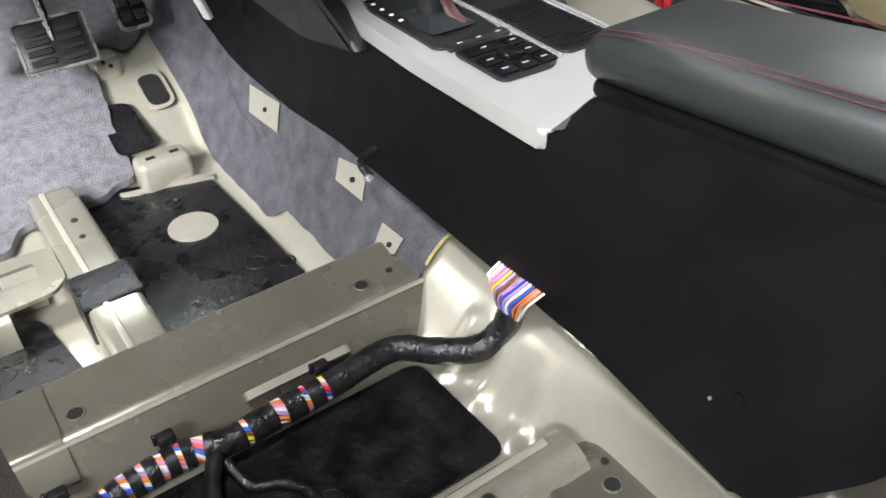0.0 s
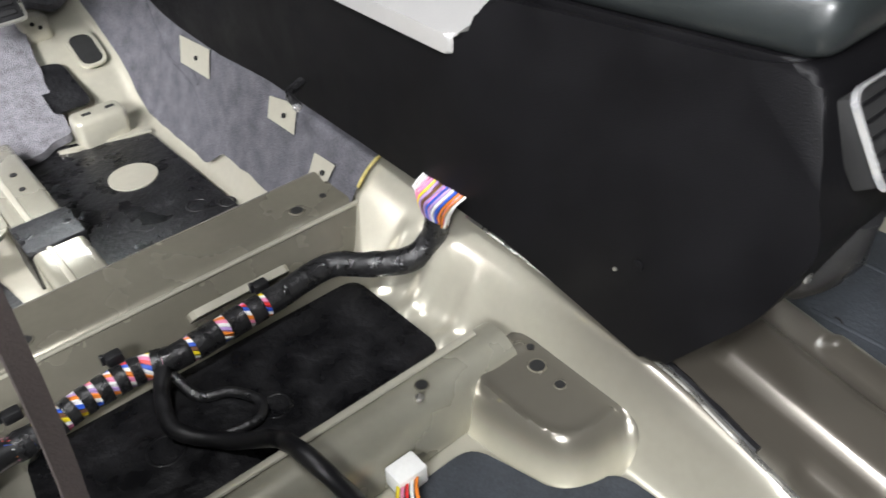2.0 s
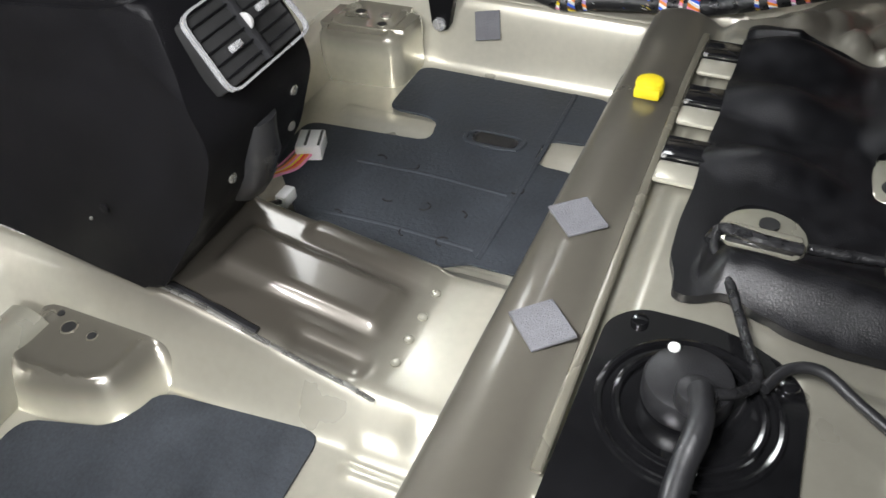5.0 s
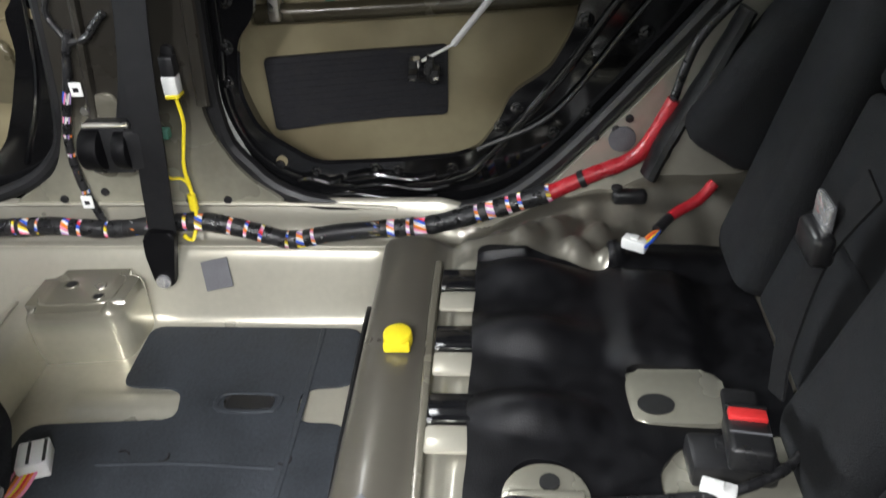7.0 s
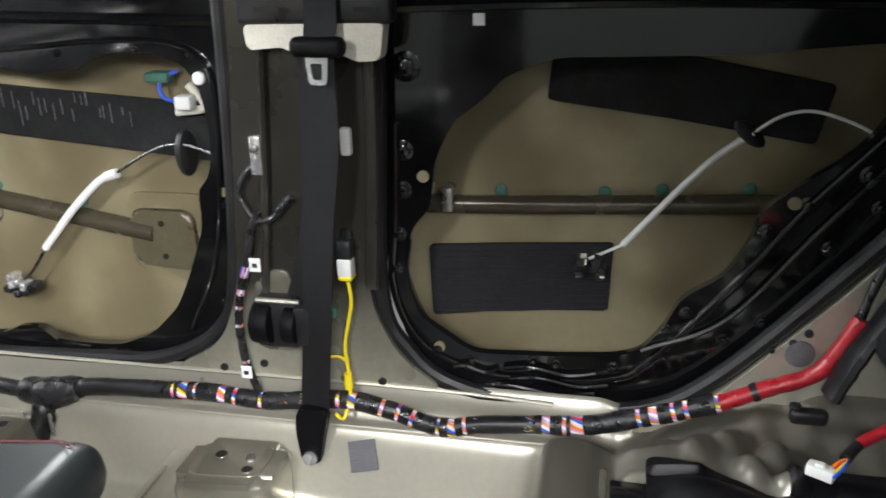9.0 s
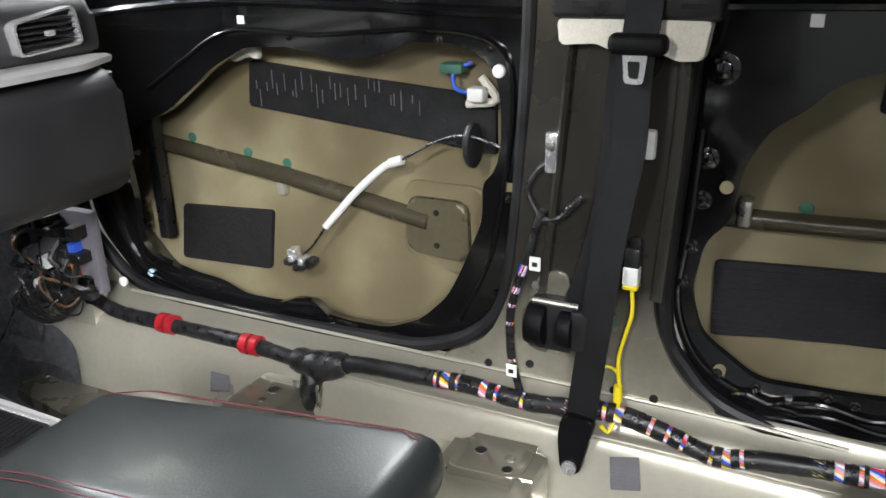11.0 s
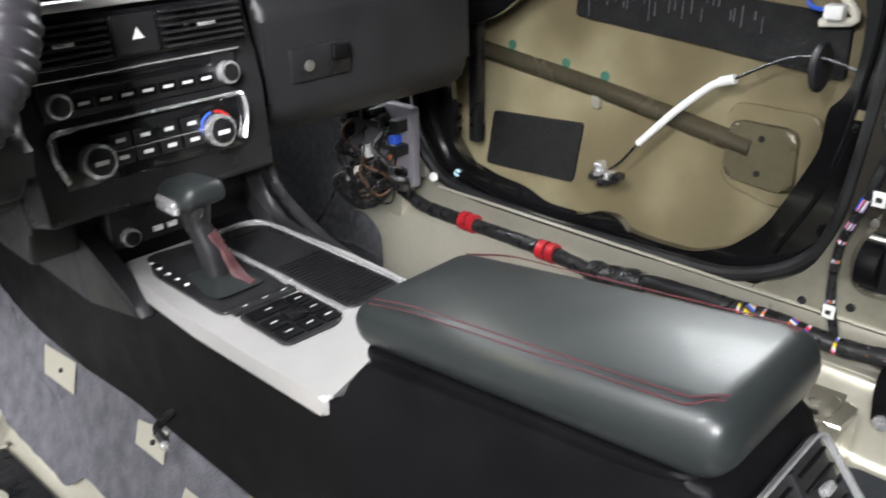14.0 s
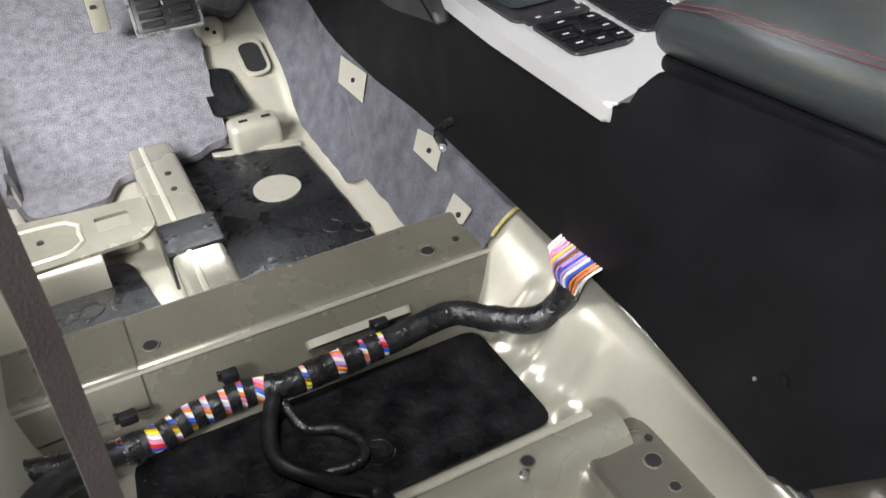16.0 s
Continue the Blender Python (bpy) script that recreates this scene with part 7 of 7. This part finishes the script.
for lab, x, y, z, rz in (("white plug on the pump cable beside the cover", -0.082, -0.462, 0.300, 80), ("white plug at the belt buckle lead", 0.138, -0.468, 0.300, 70), ("white side impact plug on the wheel arch", 0.540, -0.440, 0.318, 60)):
    c, a = group_of("white_plug", lab, "connector", (x, y, z), "white plugs")
    m = Matrix.Translation((x, y, z)) @ Matrix.Rotation(radians(rz), 4, "Z") @ Matrix.Scale(0.8, 4)
    bd = a("body", box(-0.021, 0.021, -0.011, 0.011, 0.002, 0.022, 0.003, 2, None, m), WHITE)
    a("latch", box(-0.006, 0.008, -0.006, 0.006, 0.021, 0.026, 0.0015, 1, None, m), WHITE, "", bd)
harness("buckle_lead", "thin black lead to the belt buckle", [(0.118, -0.350, 0.312), (0.126, -0.400, 0.309), (0.132, -0.448, 0.309), (0.140, -0.49, 0.312), (0.165, -0.54, 0.318), (0.20, -0.568, 0.325)], 0.0052, [(0, 1, TAPE, "sleeve")], [])
harness("arch_lead", "red sleeved lead beside the backrest", [(0.556, -0.470, 0.338), (0.585, -0.495, 0.345), (0.600, -0.530, 0.360), (0.61, -0.55, 0.38)], 0.0075, [(0.0, 0.35, TAPE, "sleeve"), (0.35, 1.0, RED, "sleeve")], [])
lw, a = group_of("plug_leads", "coloured leads behind the white plug", "wires", (0.548, -0.455, 0.33))
for k in range(4):
    a("lead", tube([(0.540 - 0.006 * k, -0.450, 0.332), (0.548 - 0.005 * k, -0.462, 0.338), (0.556, -0.474, 0.338)], 0.0022, 5, 0.004), (ORANGE, REDBTN, YELLOW, BLUE)[k])
yc, a = group_of("yellow_cap", "yellow plastic cap on the bench ridge", "cap", (0.362, -0.142, 0.298))
cap = a("cap", disc((0.360, -0.142, 0.309), "z", 0.0175, 0.020, 18, 0.004), YELLOW)
a("lip", box(0.342, 0.352, -0.158, -0.126, 0.300, 0.314, 0.003, 2), YELLOW, "", cap)
aw, a = group_of("side_strap", "black fabric strap with a plastic foot by the wheel arch", "strap", (0.655, -0.44, 0.33))
a("strap", tube([(0.665, -0.575, 0.60), (0.660, -0.530, 0.50), (0.655, -0.492, 0.430), (0.650, -0.468, 0.370)], 0.022, 10, 0.01, 0.5, 0.15), FLEECE)
a("foot", box(0.640, 0.660, -0.470, -0.420, 0.325, 0.348, 0.008, 3), SATIN)
a("foot_eye", disc((0.648, -0.426, 0.352), "z", 0.008, 0.006, 14, 0.002), DARK)
cb, a = group_of("hanging_buckle", "chrome belt tongue on black webbing at the backrest", "belt buckle", (0.30, -0.575, 0.44))
a("webbing", ribbon([(0.275, -0.600, 0.56), (0.290, -0.580, 0.50), (0.300, -0.572, 0.44), (0.290, -0.560, 0.36), (0.27, -0.555, 0.31)], 0.040, 0.003, (1, 0, 0.2), 0.01), WEB)
a("tongue", box(0.285, 0.325, -0.578, -0.570, 0.500, 0.530, 0.003, 2), CHROME, "bright tongue")
a("tongue_head", box(0.272, 0.328, -0.582, -0.558, 0.468, 0.502, 0.008, 3), SATIN)
for (y, z, r) in ((-0.427, 0.413, 0.006), (-0.445, 0.43, 0.006), (-0.40, 0.40, 0.004)):
    solid("body_plug", disc((0.7105, y, z), "x", r, 0.005, 12, 0.001), SATIN, "black plug in the quarter panel", "plug", "body plugs")
solid("body_pad", disc((0.710, -0.437, 0.398), "x", 0.020, 0.006, 20, 0.002), GREYPATCH, "round grey pad on the quarter panel", "patch")
# leads under the rear vents
rc, a = group_of("vent_plug", "white multi-pin plug with red and orange leads", "connector", (0.32, 0.345, 0.115))
m = Matrix.Translation((0.322, 0.345, 0.116)) @ Matrix.Rotation(radians(20), 4, "Z")
bd = a("body", box(-0.024, 0.024, -0.020, 0.020, 0.0, 0.026, 0.003, 2, None, m), WHITE)
for i in range(2):
    a("slot", box(-0.020, 0.020, -0.018 + i * 0.020, -0.014 + i * 0.020, 0.0255, 0.0268, 0, 1, None, m), SATIN, "", bd)
for k in range(8):
    a("lead", tube([(0.302, 0.333 + 0.004 * k, 0.128), (0.268, 0.338 + 0.004 * k, 0.124), (0.225, 0.345 + 0.002 * k, 0.138), (0.15, 0.345, 0.17)], 0.0022, 5, 0.006), (PINK, ORANGE, REDBTN, YELLOW, PINK, ORANGE, BROWN, PINK)[k])
rd, a = group_of("small_plug", "small white plug on the rear floor", "connector", (0.19, 0.295, 0.115))
a("body", box(0.188, 0.218, 0.308, 0.326, 0.114, 0.134, 0.003, 2), WHITE)
a("lead", tube([(0.19, 0.317, 0.125), (0.15, 0.315, 0.15), (0.12, 0.30, 0.19)], 0.004, 6, 0.006), TAPE)
# pressed pocket and marks in the rear damping mat
solid("mat_pocket", slab(rounded([(0.437, 0.060), (0.437, 0.130), (0.462, 0.132), (0.462, 0.058)], 0.010), "z", 0.1135, 0.1165, 0.0012), SATIN, "pressed oval pocket in the damping mat", "pocket")
solid("oval_bead", tube([(0.434, 0.055, 0.116), (0.430, 0.095, 0.116), (0.434, 0.135, 0.116), (0.450, 0.142, 0.116), (0.466, 0.135, 0.116), (0.469, 0.095, 0.116), (0.466, 0.055, 0.116), (0.450, 0.050, 0.116), (0.434, 0.055, 0.116)], 0.004, 8, 0.01, 0.6), GREYMAT, "raised rim of the mat pocket", "pocket")
solid("mat_crease", tube([(0.19, 0.018, 0.1145), (0.36, 0.016, 0.1145), (0.62, 0.018, 0.1145)], 0.004, 8, 0.03, 0.5), GREYMAT, "long raised crease in the damping mat", "crease")
for z in (0.205, 0.330):
    solid("mat_crease", tube([(z, 0.03, 0.1142), (z + 0.005, 0.15, 0.1142), (z, 0.27, 0.1142)], 0.0035, 8, 0.03, 0.4), GREYMAT, "shallow raised crease in the damping mat", "crease")
for i in range(14):
    x, y = random.choice((0.205, 0.265, 0.345)), 0.24 - 0.055 * (i % 5)
    t0 = random.uniform(0, 6)
    solid("mat_scuff", tube([(x + 0.009 * math.cos(t0 + s), y + 0.009 * math.sin(t0 + s), 0.1146) for s in np.linspace(0, 1.9, 6)], 0.0014, 5, 0.01), DARK, "small curved scuff on the damping mat", "scuff", "mat scuffs")
# workshop windscreen glass
GLASS = bpy.data.materials.new("clear_glass")
GLASS.use_nodes = True
g = GLASS.node_tree.nodes["Principled BSDF"]
g.inputs["Transmission Weight"].default_value, g.inputs["Roughness"].default_value, g.inputs["IOR"].default_value = 1.0, 0.02, 1.45
b = box(-0.70, 0.70, -0.003, 0.003, 0.0, 0.50, 0.001, 1, None, Matrix.Translation((0, 1.90, 0.95)) @ Matrix.Rotation(radians(40), 4, "X"))
ws = solid("window_front", b, GLASS, "clear windscreen glass above the dashboard", "window", "", "structure")
ws.visible_shadow = False
